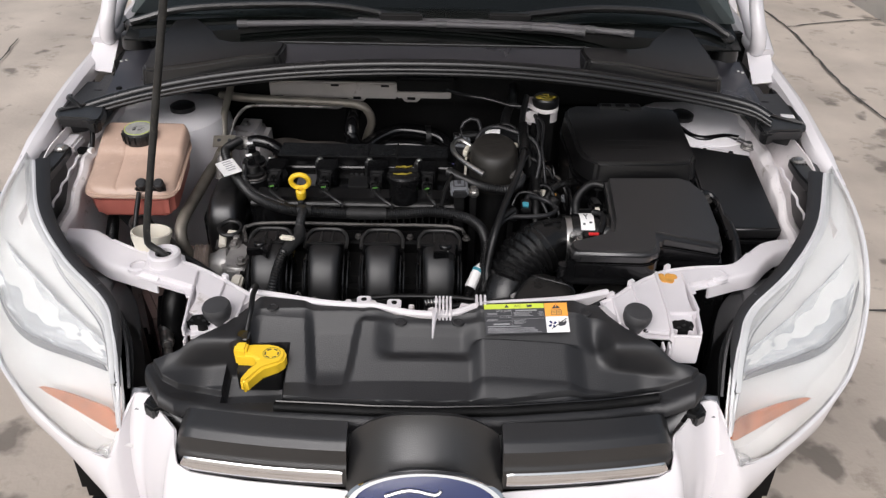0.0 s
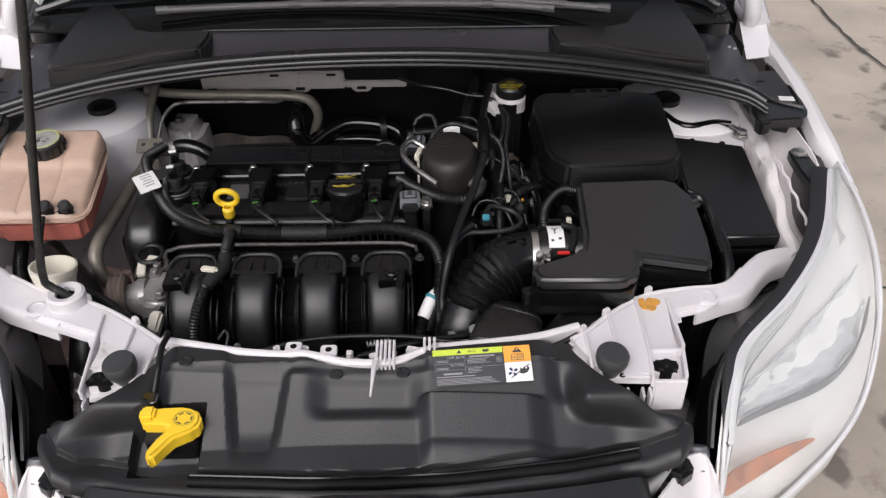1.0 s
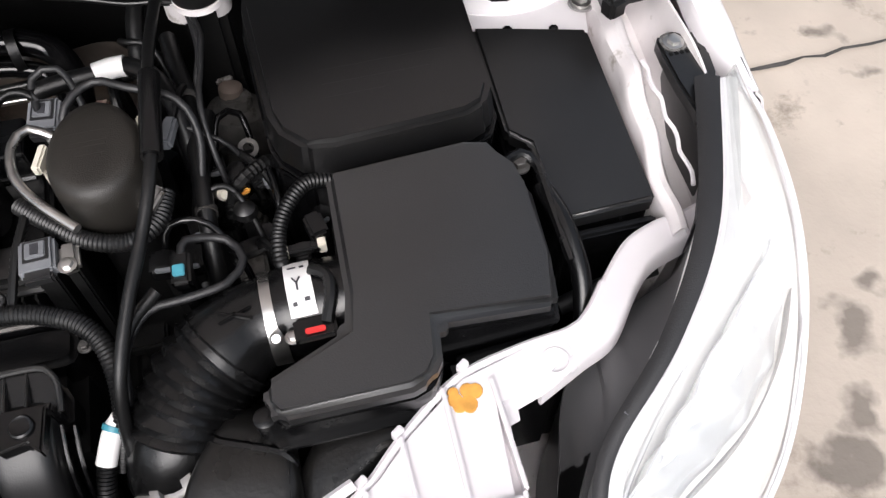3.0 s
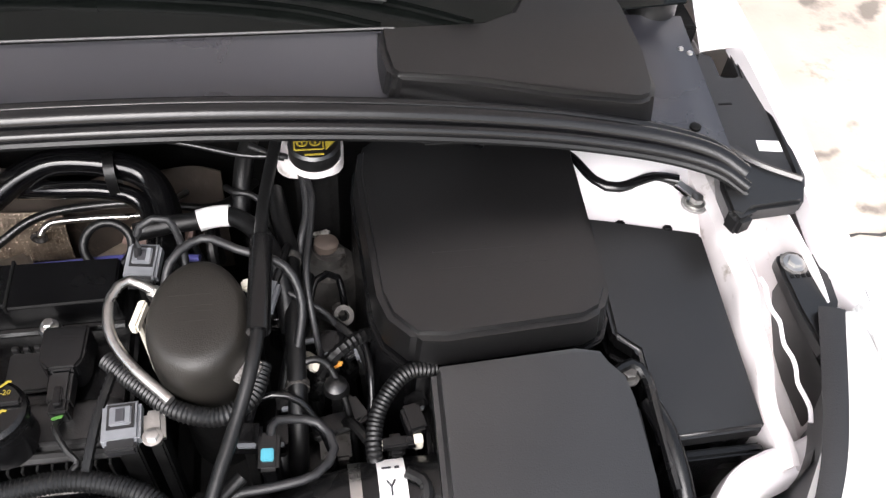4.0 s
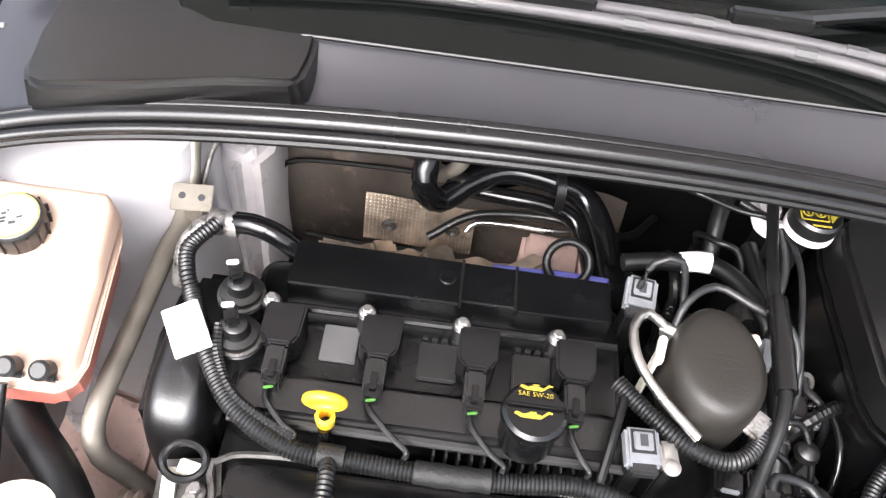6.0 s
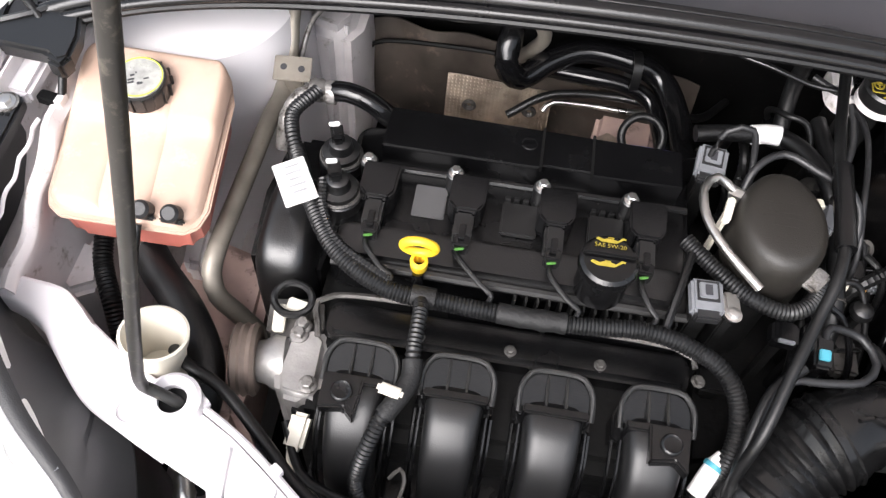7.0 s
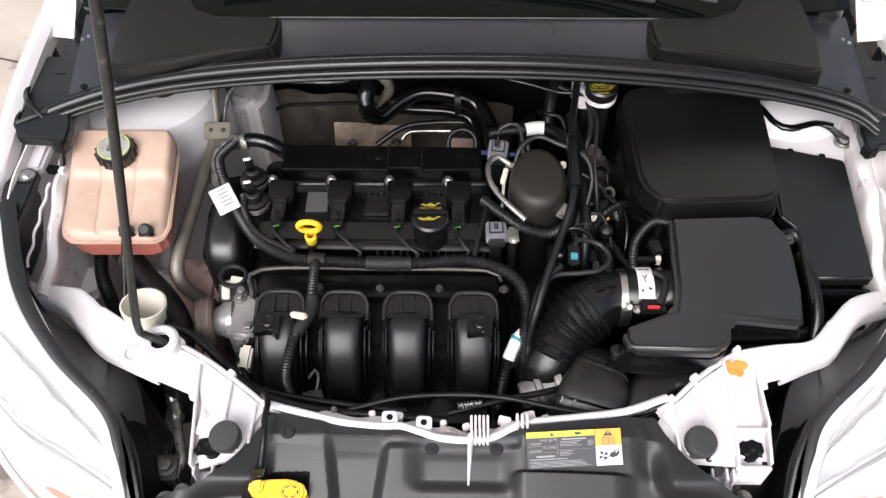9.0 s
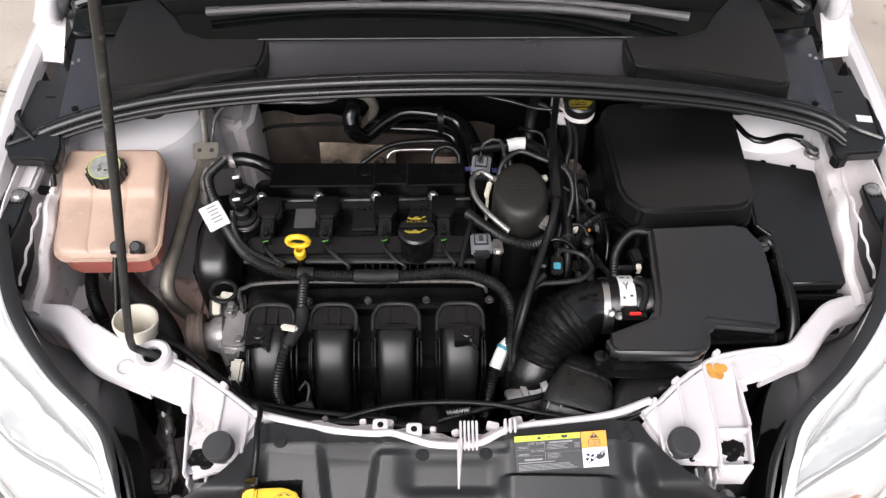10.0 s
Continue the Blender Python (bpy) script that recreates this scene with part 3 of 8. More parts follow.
for s in (1, -1):
    headlight(s)
    # dark side shield between lamp and front panel
    hi = [(0.714, 1.289, 0.886), (0.654, 1.144, 0.866), (0.582, 1.051, 0.836), (0.503, 0.982, 0.806), (0.470, 0.930, 0.784), (0.449, 0.858, 0.744)]
    lo = [(0.684, 1.190, 0.790), (0.650, 1.148, 0.776), (0.600, 1.128, 0.772), (0.556, 1.105, 0.770), (0.522, 1.086, 0.766), (0.495, 1.050, 0.752), (0.474, 0.990, 0.735)]
    shield_ob = part("lamp_shield", flip(bridge(hi, lo, 40, 8, bulge=0.003, thick=0.004), s), LAMPBOX, car, "grey-black plastic shield behind the headlight")
    part("shield_rim", flip(tube([(x, y, z + 0.001) for x, y, z in lo], 0.003, 6), s), BLACK, shield_ob, "rolled edge of the shield")
    part("shield_wall", flip(bridge(lo, [(x - 0.012, y - 0.01, 0.42) for x, y, z in lo], 40, 6, thick=0.004), s), BLACK, shield_ob, "upright wall of the shield")
    part("shield_end", flip(bridge([(0.474, 0.990, 0.735), (0.452, 0.930, 0.71), (0.436, 0.868, 0.68)], [(0.462, 0.980, 0.42), (0.440, 0.925, 0.42), (0.424, 0.868, 0.42)], 16, 6, thick=0.004), s), BLACK, shield_ob)
    part("shield_flap", flip(bridge([(0.494, 0.985, 0.792), (0.463, 0.930, 0.770), (0.447, 0.860, 0.732)], [(0.474, 0.990, 0.735), (0.452, 0.930, 0.71), (0.436, 0.868, 0.68)], 16, 4, thick=0.004), s), BLACK, shield_ob)
    part("gusset", flip(prism([(0.676, 1.176), (0.700, 1.220), (0.655, 1.162)], 0.775, 0.842, 0.002), s), BLACK, shield_ob)
    # arm from the wing to the lamp
    arm = part("lamp_arm", flip(prism([(0.693, 1.370), (0.732, 1.366), (0.738, 1.352), (0.730, 1.306), (0.697, 1.246), (0.688, 1.250), (0.685, 1.300), (0.686, 1.340), (0.688, 1.362)], 0.874, 0.892, 0.003), s), BLACK, car, "black plastic arm with a bolt")
    part("arm_web", flip(prism([(0.704, 1.362), (0.690, 1.272), (0.688, 1.215), (0.700, 1.235), (0.724, 1.335)], 0.800, 0.876, 0.003), s), BLACK, arm, "deep black web under the arm")
    for k in range(6):
        part("arm_hole", flip(box(0.692 + 0.006 * k, 0.6955 + 0.006 * k, 1.336, 1.340, 0.8915, 0.8928, 0), s), DEEP, arm)
    part("bolt", flip(disc_bolt((0.703, 1.354, 0.892), 0.009), s), STEEL, arm, "zinc bolt")
    part("washer", flip(lathe([(0.004, 0), (0.0145, 0), (0.0145, 0.001), (0.004, 0.001)], pose(0.703, 1.354, 0.892), 20), s), ALU, arm)

# ---- grille bars and badge ----
for s in (1, -1):
    def bar(u, v, s=s):
        x = 0.108 + 0.246 * u
        yy = 0.725 + 0.32 * x * x
        ring = [(0.040, 0.772), (0.010, 0.765), (-0.002, 0.757), (-0.006, 0.735), (-0.010, 0.728), (-0.010, 0.694), (-0.002, 0.686), (0.03, 0.66)]
        i = v * 7
        k = min(6, int(i))
        dy = ring[k][0] + (ring[k + 1][0] - ring[k][0]) * (i - k)
        z = ring[k][1] + (ring[k + 1][1] - ring[k][1]) * (i - k)
        e = max(0.0, (u - 0.90) / 0.10)
        end = math.sqrt(max(0.0, 1 - 0.75 * e * e))
        return (s * x, yy + dy + 0.014 * (1 - end), 0.724 + (z - 0.724) * end - 0.010 * u)
    bar_ob = part("grille_bar", sheet(bar if s > 0 else (lambda u, v: bar(1 - u, v)), 40, 28, -0.010), TRIM, car, "black grained grille bar")
    def strip(u, v, s=s):
        x = 0.114 + 0.234 * u
        yy = 0.725 + 0.32 * x * x - 0.011
        a = math.pi * v
        e = max(0.0, (u - 0.95) / 0.05, (0.03 - u) / 0.06)
        half = 0.0145 * math.sqrt(max(0.05, 1 - e * e))
        return (s * x, yy + 0.003 - 0.006 * math.sin(a), 0.7115 + half * math.cos(a) - 0.010 * u)
    part("chrome_strip", sheet(strip if s > 0 else (lambda u, v: strip(1 - u, v)), 40, 10, -0.004), CHROME, bar_ob, "chrome trim strip")


def plate(u, v):
    a = 2 * u - 1
    x = 0.118 * a * (1 - 0.14 * (1 - v) ** 2 - 0.06 * v)
    top = 0.824 - 0.054 * abs(a) ** 2.6
    z = top + (0.60 - top) * v
    bow = (1 - a * a) * (0.022 * math.sin(min(1, v * 2.2) * math.pi / 2))
    return (x, 0.730 - bow - 0.036 * step(v, 0.0, 0.5) + 0.02 * a * a, z)


badge = part("badge_plate", sheet(plate, 34, 26, -0.01), TRIM, car, "black badge plate in the grille")
tilt = pose(0.002, 0.651, 0.745, 60, 0, 0)
oval = Matrix.Diagonal((1.0, 0.42, 1, 1))
part("badge_ring", lathe([(0.086, 0.0), (0.104, 0.0), (0.106, 0.006), (0.101, 0.012), (0.093, 0.012), (0.089, 0.006), (0.086, 0.006)], tilt @ oval, 56), CHROME, badge, "chrome oval ring")
part("badge_field", lathe([(0.0, 0.0), (0.090, 0.0), (0.090, 0.006), (0.05, 0.0085), (0.0, 0.009)], tilt @ oval, 56), BLUE, badge, "dark blue oval badge")
part("badge_mark", put_bm(tube([(-0.052, 0.012, 0.0105), (-0.02, 0.020, 0.0105), (0.012, 0.014, 0.0105), (0.02, 0.02, 0.0105)], 0.0028, 6), tube([(-0.03, -0.012, 0.0105), (0.0, 0.004, 0.0105), (0.03, -0.006, 0.0105), (0.056, 0.006, 0.0105)], 0.0028, 6)), STEEL, badge, "plain silver strokes").matrix_basis = tilt

# ---- white front panel that carries the lock ----
def bump_u(x, a, b, c, d):
    return step(x, a, b) * (1 - step(x, c, d))


def panel_lift(x, y):
    return -0.010 * step(abs(x), 0.45, 0.70)


BACK_L = [(-0.715, 1.215), (-0.660, 1.197), (-0.598, 1.188), (-0.570, 1.170), (-0.549, 1.152), (-0.499, 1.120), (-0.465, 1.103), (-0.420, 1.089), (-0.373, 1.064), (-0.326, 1.031), (-0.272, 0.989)]
FRONT_L = [(-0.266, 0.976), (-0.278, 0.952), (-0.291, 0.909), (-0.326, 0.904), (-0.364, 0.893), (-0.375, 0.985), (-0.382, 1.004), (-0.444, 1.030), (-0.495, 1.053), (-0.543, 1.078), (-0.585, 1.118), (-0.612, 1.146), (-0.650, 1.163), (-0.715, 1.180)]
BACK_R = [(0.715, 1.222), (0.676, 1.203), (0.633, 1.195), (0.592, 1.178), (0.554, 1.141), (0.528, 1.112), (0.505, 1.099), (0.455, 1.093), (0.392, 1.078), (0.334, 1.038), (0.300, 1.007), (0.275, 0.990)]
FRONT_R = [(0.266, 0.976), (0.280, 0.948), (0.297, 0.909), (0.335, 0.907), (0.413, 0.903), (0.421, 0.960), (0.428, 1.030), (0.463, 1.040), (0.511, 1.062), (0.551, 1.081), (0.592, 1.128), (0.618, 1.150), (0.660, 1.165), (0.715, 1.185)]
panel = part("front_panel", prism(BACK_L[6:] + FRONT_L[:9], 0.800, 0.826, 0.010, 4, panel_lift), INNER, car, "white painted front carrier panel")
part("panel_wing", prism(BACK_R[6:] + FRONT_R[:9], 0.806, 0.826, 0.010, 4, panel_lift), INNER, panel)
for back, front in ((BACK_L[:8], FRONT_L[:6:-1]), (BACK_R[:8], FRONT_R[:6:-1])):
    lift = lambda p: (p[0], p[1], 0.800 + panel_lift(*p))
    def arm_skin(u, v, a=[lift(p) for p in back], b=[lift(p) for p in front]):
        c = 2 * v - 1
        p = along(a, u).lerp(along(b, u), v)
        return p + Vector((0, 0, 0.027 * max(0.0, 1 - abs(c) ** 9) ** 0.6 - 0.006 * v + 0.003 * bump_u(v, 0.02, 0.04, 0.06, 0.09)))
    part("panel_arm", sheet(arm_skin if back[0][0] < 0 else (lambda u, v: arm_skin(1 - u, v)), 60, 40, -0.004), INNER, panel, "rounded white arm of the carrier panel")
lip = [(-0.278, 0.984, 0.835), (-0.230, 0.970, 0.838), (-0.165, 0.955, 0.838), (-0.110, 0.949, 0.838), (-0.085, 0.950, 0.838), (-0.052, 0.940, 0.838), (-0.030, 0.933, 0.838), (0.008, 0.930, 0.838), (0.042, 0.935, 0.838), (0.070, 0.950, 0.838), (0.100, 0.958, 0.838), (0.160, 0.965, 0.838), (0.225, 0.975, 0.838), (0.285, 0.998, 0.835)]
part("panel_lip", tube(lip, 0.0055, 8), INNER, panel, "white edge lip of the carrier")
part("panel_wall", bridge([(x, y + 0.003, z - 0.006) for x, y, z in lip], [(x, y + 0.012, 0.745) for x, y, z in lip], 40, 4, thick=0.004), DIRTY, panel)
# raised back edge of both wings
for run in (BACK_L, BACK_R):
    part("panel_edge", tube([(x, y - 0.006, 0.8225 + panel_lift(x, y)) for x, y in run[4:]], 0.0042, 8), INNER, panel)
# stiffening ribs on the wings
def ridge(x0, y0, x1, y1, z0=0.815, z1=0.8315, w=0.0042):
    """Upright rib with a flat top between two points of the plan."""
    d = Vector((y0 - y1, x1 - x0, 0)).normalized() * (w / 2)
    return prism([(x0 + d.x, y0 + d.y), (x0 - d.x, y0 - d.y), (x1 - d.x, y1 - d.y), (x1 + d.x, y1 + d.y)], z0, z1, 0.0012, 2)


def ragged(cx, cy, rx, ry, seed):
    r = random.Random(seed)
    return [(cx + (rx + r.uniform(-0.0025, 0.0025)) * math.copysign(abs(math.cos(a)) ** 0.7, math.cos(a)), cy + (ry + r.uniform(-0.002, 0.002)) * math.copysign(abs(math.sin(a)) ** 0.7, math.sin(a))) for a in [k * math.pi / 11 for k in range(22)]]


RIBS = {1: ((0.377, 1.064, 0.374, 0.957), (0.374, 0.957, 0.368, 0.900), (0.332, 1.030, 0.333, 0.958), (0.294, 0.992, 0.293, 0.922), (0.421, 1.062, 0.4215, 0.960), (0.4195, 0.960, 0.412, 0.905), (0.376, 0.9545, 0.418, 0.9545)),
        -1: ((0.379, 1.046, 0.373, 0.985), (0.373, 0.985, 0.363, 0.895), (0.328, 1.016, 0.328, 0.956), (0.288, 0.982, 0.290, 0.925))}
FOOT = {1: ((0.300, 0.369), (0.312, 0.338, 0.357, 0.3665)), -1: ((0.300, 0.366), (0.315, 0.338, 0.3635))}
for s in (1, -1):
    for run in RIBS[s]:
        part("rib", flip(ridge(*run), s), INNER, panel)
    # lower front step with upright webs
    f0, f1 = FOOT[s][0]
    part("step", flip(prism([(f0, 0.908), (f1, 0.904), (f1, 0.884), (f0 + 0.014, 0.889)], 0.755, 0.784, 0.003), s), INNER, panel, "lower white step of the carrier panel")
    for x in FOOT[s][1]:
        part("web", flip(ridge(x, 0.906, x - 0.001, 0.888, 0.765, 0.812, 0.0034), s), INNER, panel)
    for bx, by in ((0.385, 0.880), (0.407, 0.868)):
        part("bolt", flip(lathe([(0.013, -0.02), (0.013, 0.0), (0.011, 0.003), (0.0085, 0.002), (0.0085, 0.007), (0, 0.008)], pose(bx, by, 0.770), 20), s), ALU, panel, "washer-faced bolt head")
    hx = 0.3895 if s > 0 else 0.345
    # flat near-black patch on the panel, the hole's shade put into its colour
    hole = part("opening", flip(prism(ragged(hx, 0.926 if s > 0 else 0.921, 0.0165, 0.0130, 9 + s), 0.815, 0.8272, 0.0), s), DEEP, panel, "ragged dark opening")
    for k in range(3):
        part("catch", flip(block((hx - 0.008 + 0.009 * k, 0.918 + 0.006 * (k % 2), 0.8285), (0.006, 0.004, 0.003), (0, 0, 30 * k), 0.0008), s), GREY, hole)
    part("small_hole", flip(lathe([(0, 0), (0.004, 0), (0.004, 0.0006), (0, 0.0006)], pose(0.330, 0.9115, 0.8262), 12), s), DEEP, panel)
    part("boss", flip(lathe([(0.017, 0), (0.017, 0.006), (0.012, 0.008), (0.012, 0.005), (0, 0.005)], pose(0.482, 1.066, 0.818)), s), INNER, panel, "round pressed boss")
    part("rubber_buffer", flip(lathe([(0.014, -0.014), (0.0165, 0.0), (0.0195, 0.006), (0.0215, 0.012), (0.0215, 0.022), (0.0195, 0.0255), (0, 0.0265)], pose(0.317, 0.930, 0.826, 4, 5, 0), 32), s), BUFFER, panel, "dark grey rubber bonnet buffer")
    run = BACK_R[7:] if s > 0 else [(-x, y) for x, y in BACK_L[4:]]
    for k in range(3):
        x, y, _ = along([(px, py, 0) for px, py in reversed(run)], 0.18 + 0.3 * k)
        part("tab", flip(block((x, y - 0.001, 0.827), (0.011, 0.007, 0.012), (0, 0, 35), 0.001), s), INNER, panel)
part("tray_front", box(0.369, 0.412, 0.8965, 0.9035, 0.775, 0.8285, 0.002), INNER, panel, "upright front wall of the square tray")
part("gusset", prism([(0.366, 0.948), (0.366, 0.909), (0.326, 0.909)], 0.8235, 0.8285, 0.0015, 2, lambda x, y: -0.004 * step(x, 0.32, 0.366)), INNER, panel, "sloping triangular web")
# raised patch whose mottled paint stands for the shading inside a recess
part("pocket", prism([(-0.362, 0.993), (-0.337, 0.975), (-0.331, 0.950), (-0.345, 0.938), (-0.366, 0.940)], 0.8235, 0.8268, 0.0004), DIRTY, panel, "thin dusty patch, the shading of a recess put into its colour")
for k in range(5):
    part("finger", box(0.011 + k * 0.0055, 0.0143 + k * 0.0055, 0.926, 0.962, 0.828, 0.850, 0.0010), INNER, panel, "white plastic comb finger" if k == 0 else "")
part("latch_spike", tube([(0.012, 0.935, 0.842), (0.010, 0.905, 0.848), (0.008, 0.864, 0.846)], lambda t: 0.0046 - 0.0034 * t, 6), INNER, panel)
for k in range(3):
    part("comb_tooth", box(0.073 + 0.0065 * k, 0.0765 + 0.0065 * k, 0.944, 0.964, 0.832, 0.852, 0.001), INNER, panel)
for x0 in (-0.099, -0.052):
    y0 = 0.958 - 0.15 * (x0 + 0.099)
    tab = part("eyelet", prism(rounded(x0 - 0.011, x0 + 0.011, y0 - 0.008, y0 + 0.013, 0.005), 0.834, 0.841, 0.0015), INNER, panel, "white eyelet tab")
    part("eyelet_hole", lathe([(0, 0), (0.0045, 0), (0.0045, 0.0006), (0, 0.0006)], pose(x0, y0 + 0.003, 0.8408), 16), DEEP, tab)
part("lock_carrier", sheet(lambda u, v: along([(-0.20, 0.966, 0.828), (-0.11, 0.957, 0.828), (-0.05, 0.949, 0.828), (0.01, 0.940, 0.828), (0.06, 0.950, 0.828), (0.12, 0.964, 0.828)], u) + Vector((0, 0.011 * v + 0.003 * math.sin(u * 40), -0.006 * v)), 60, 3, 0.010), DIRTY, panel, "dusty white plastic ledge behind the lock")
rnd = random.Random(31)
for k in range(9):
    t = 0.06 + 0.105 * k
    p = along([(-0.20, 0.978, 0.83), (-0.11, 0.969, 0.83), (-0.05, 0.961, 0.83), (0.01, 0.952, 0.83), (0.06, 0.962, 0.83), (0.12, 0.976, 0.83)], t)
    part("catch", block(p + Vector((0, 0.003, -0.006)), (rnd.uniform(0.008, 0.018), rnd.uniform(0.007, 0.013), rnd.uniform(0.008, 0.016)), (0, 0, rnd.uniform(-25, 25)), 0.0015), DIRTY if k % 3 else ALU, panel, "small pale catch" if k == 0 else "")
spring = [(-0.006 + 0.034 * k / 56, 0.993 + 0.005 * k / 56 + 0.0045 * math.cos(k * math.pi / 4), 0.812 + 0.0045 * math.sin(k * math.pi / 4)) for k in range(57)]
part("latch_spring", tube(spring, 0.0011, 5, step=0.004), STEEL, panel, "small steel coil spring")
bm = blank()
rnd = random.Random(4)
for k in range(14):
    r = rnd.uniform(0.003, 0.0075)
    put_bm(bm, lathe([(0.0, 0), (r, 0), (r * 0.9, 0.0012), (0, 0.0016)], pose(0.396 + rnd.uniform(-0.013, 0.013), 1.049 + rnd.uniform(-0.011, 0.011), 0.8262), 10))
part("sealant_mark", bm, SEALANT, panel, "orange-brown blotch of sealant")
# socket of the prop rod
part("rod_socket", lathe([(0.014, -0.01), (0.027, -0.01), (0.027, 0.012), (0.023, 0.015), (0.014, 0.013)], pose(-0.440, 1.078, 0.830)), INNER, panel, "white ring socket for the prop rod")
part("rod_socket_hole", lathe([(0, 0), (0.015, 0), (0.015, 0.001), (0, 0.001)], pose(-0.440, 1.078, 0.8345)), DEEP, panel)

# ---- bay walls ----
def bump_v(x, a, b, c, d):
    return step(x, a, b) * (1 - step(x, c, d))


for s in (1, -1):
    def apron(u, v, s=s):
        y = 1.17 + 0.62 * u
        prof = [(0.716, 0.902), (0.712, 0.872), (0.700, 0.846), (0.686, 0.842), (0.678, 0.858), (0.672, 0.874), (0.660, 0.876), (0.650, 0.866), (0.645, 0.80), (0.630, 0.66), (0.610, 0.45)]
        i = v * 10
        k = min(9, int(i))
        x = prof[k][0] + (prof[k + 1][0] - prof[k][0]) * (i - k)
        z = prof[k][1] + (prof[k + 1][1] - prof[k][1]) * (i - k)
        z -= 0.05 * (1 - step(u, 0.0, 0.30)) * (1 - step(v, 0.7, 1))
        z -= 0.035 * bump_v(v, 0.08, 0.2, 0.42, 0.55) * (1 - step(u, 0.15, 0.50))
        x += (0.014 - 0.045 * (1 - step(u, 0.10, 0.45))) * bump_v(v, 0.25, 0.45, 0.65, 0.8) * 0.35
        z += 0.0022 * math.sin(u * 52) * bump_v(v, 0.38, 0.5, 0.66, 0.74)
        x += 0.0016 * math.sin(u * 46) * step(v, 0.35, 0.5) * (1 - step(v, 0.75, 0.85))
        return (s * x, y, z)
    inner = part("inner_wing", sheet(apron if s > 0 else (lambda u, v: apron(1 - u, v)), 60, 50, 0.003), DIRTY, car, "white inner wing, dusty and sealed with wavy seams")
    part("seam_bead", flip(tube([(0.668 + 0.0022 * math.sin(k * 1.9), 1.348 - 0.0125 * k, 0.880 - 0.0010 * k - 0.00009 * k * k) for k in range(13)], 0.0024, 6), s), INNER, inner, "wavy sealant bead")
    if s < 0:
        part("wing_ledge", flip(box(0.690, 0.748, 1.374, 1.434, 0.866, 0.886, 0.005), s), INNER, inner)

# strut towers
for s in (1, -1):
    bm = lathe([(0.155, -0.42), (0.140, -0.10), (0.134, -0.035), (0.125, -0.012), (0.108, -0.003), (0.05, 0.0), (0, 0.0)], pose(s * 0.575, 1.60, 0.872), 48)
    tw = part("strut_tower", bm, PAINT, car, "white painted suspension strut tower")
    part("strut_top", lathe([(0.026, 0), (0.026, 0.010), (0.016, 0.016), (0, 0.018)], pose(s * 0.535, 1.585, 0.872)), RUBBER, tw, "black rubber strut top")
part("tower_shelf", prism([(0.48, 1.440), (0.512, 1.436), (0.637, 1.412), (0.672, 1.54), (0.668, 1.62), (0.48, 1.62)], 0.820, 0.858, 0.004), INNER, car, "white painted shelf by the strut tower")

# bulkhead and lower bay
# the deep shade of the bay is put into the near-black colour of these
whole("bulkhead", box(-0.72, 0.72, 1.79, 1.82, 0.28, 0.99, 0.005), DEEP, "grimy engine bay bulkhead, deep shade put into its near-black colour", "bulkhead", kind="structure")
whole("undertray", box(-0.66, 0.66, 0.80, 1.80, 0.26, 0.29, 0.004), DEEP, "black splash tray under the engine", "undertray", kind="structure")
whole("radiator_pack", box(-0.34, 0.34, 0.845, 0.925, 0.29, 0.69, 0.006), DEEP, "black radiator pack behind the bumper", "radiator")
whole("cross_beam", box(-0.62, 0.62, 0.80, 0.834, 0.42, 0.52, 0.01), DULL, "dark bumper cross beam", "beam")
for s in (1, -1):
    whole("side_member", flip(box(0.43, 0.52, 0.88, 1.78, 0.40, 0.55, 0.01), s), DIRTY, "dusty white chassis rail", "chassis rail", "chassis rails")
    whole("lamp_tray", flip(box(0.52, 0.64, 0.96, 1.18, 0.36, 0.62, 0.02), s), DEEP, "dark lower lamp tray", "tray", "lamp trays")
shield = whole("heat_shield", sheet(lambda u, v: (-0.415 + 0.52 * u, 1.698 + 0.030 * v - 0.014 * math.sin(v * 3.1) + 0.004 * math.sin(u * 17) + 0.005 * math.sin(u * 31 + v * 4), 0.535 + (0.195 - 0.03 * step(u, 0.45, 0.6)) * v + 0.006 * math.sin(u * 9) * v), 70, 20, 0.003), SHIELD, "sooty brown metal heat shield over the exhaust", "heat shield")


def dimples():
    """Sheet of foil with rows of small bumps."""
    nu, nv = 114, 62
    def fn(u, v):
        b = 0.0012 * max(0.0, math.sin(u * nu * math.pi / 2)) * max(0.0, math.sin(v * nv * math.pi / 2 + (0 if int(u * nu / 2) % 2 else math.pi / 2)))
        return (-0.262 + 0.158 * u, 1.680 + 0.020 * v - b - 0.012 * math.sin((0.2 + 0.6 * v) * 3.1) + 0.004 * math.sin(u * 17 * 0.32 + 2.5), 0.606 + 0.076 * v - 0.004 * u + 0.006 * math.sin(u * 5))
    return sheet(fn, nu * 2, nv * 2, 0.002)


part("dimpled_patch", dimples(), FOIL, shield, "lighter dimpled foil patch")
for x, z in ((-0.225, 0.645), (-0.135, 0.650)):
    part("shield_rivet", lathe([(0.004, 0), (0.010, 0), (0.011, 0.004), (0.008, 0.006), (0.004, 0.003)], pose(x, 1.674, z, 90, 0, 0), 18), DULL, shield, "ringed rivet")
part("shield_rim", tube([(-0.40, 1.690, 0.56), (-0.398, 1.692, 0.63), (-0.385, 1.700, 0.69), (-0.36, 1.705, 0.717), (-0.25, 1.71, 0.72), (-0.14, 1.71, 0.718)], 0.0035, 6), DEEP, shield, "dark rolled rim")
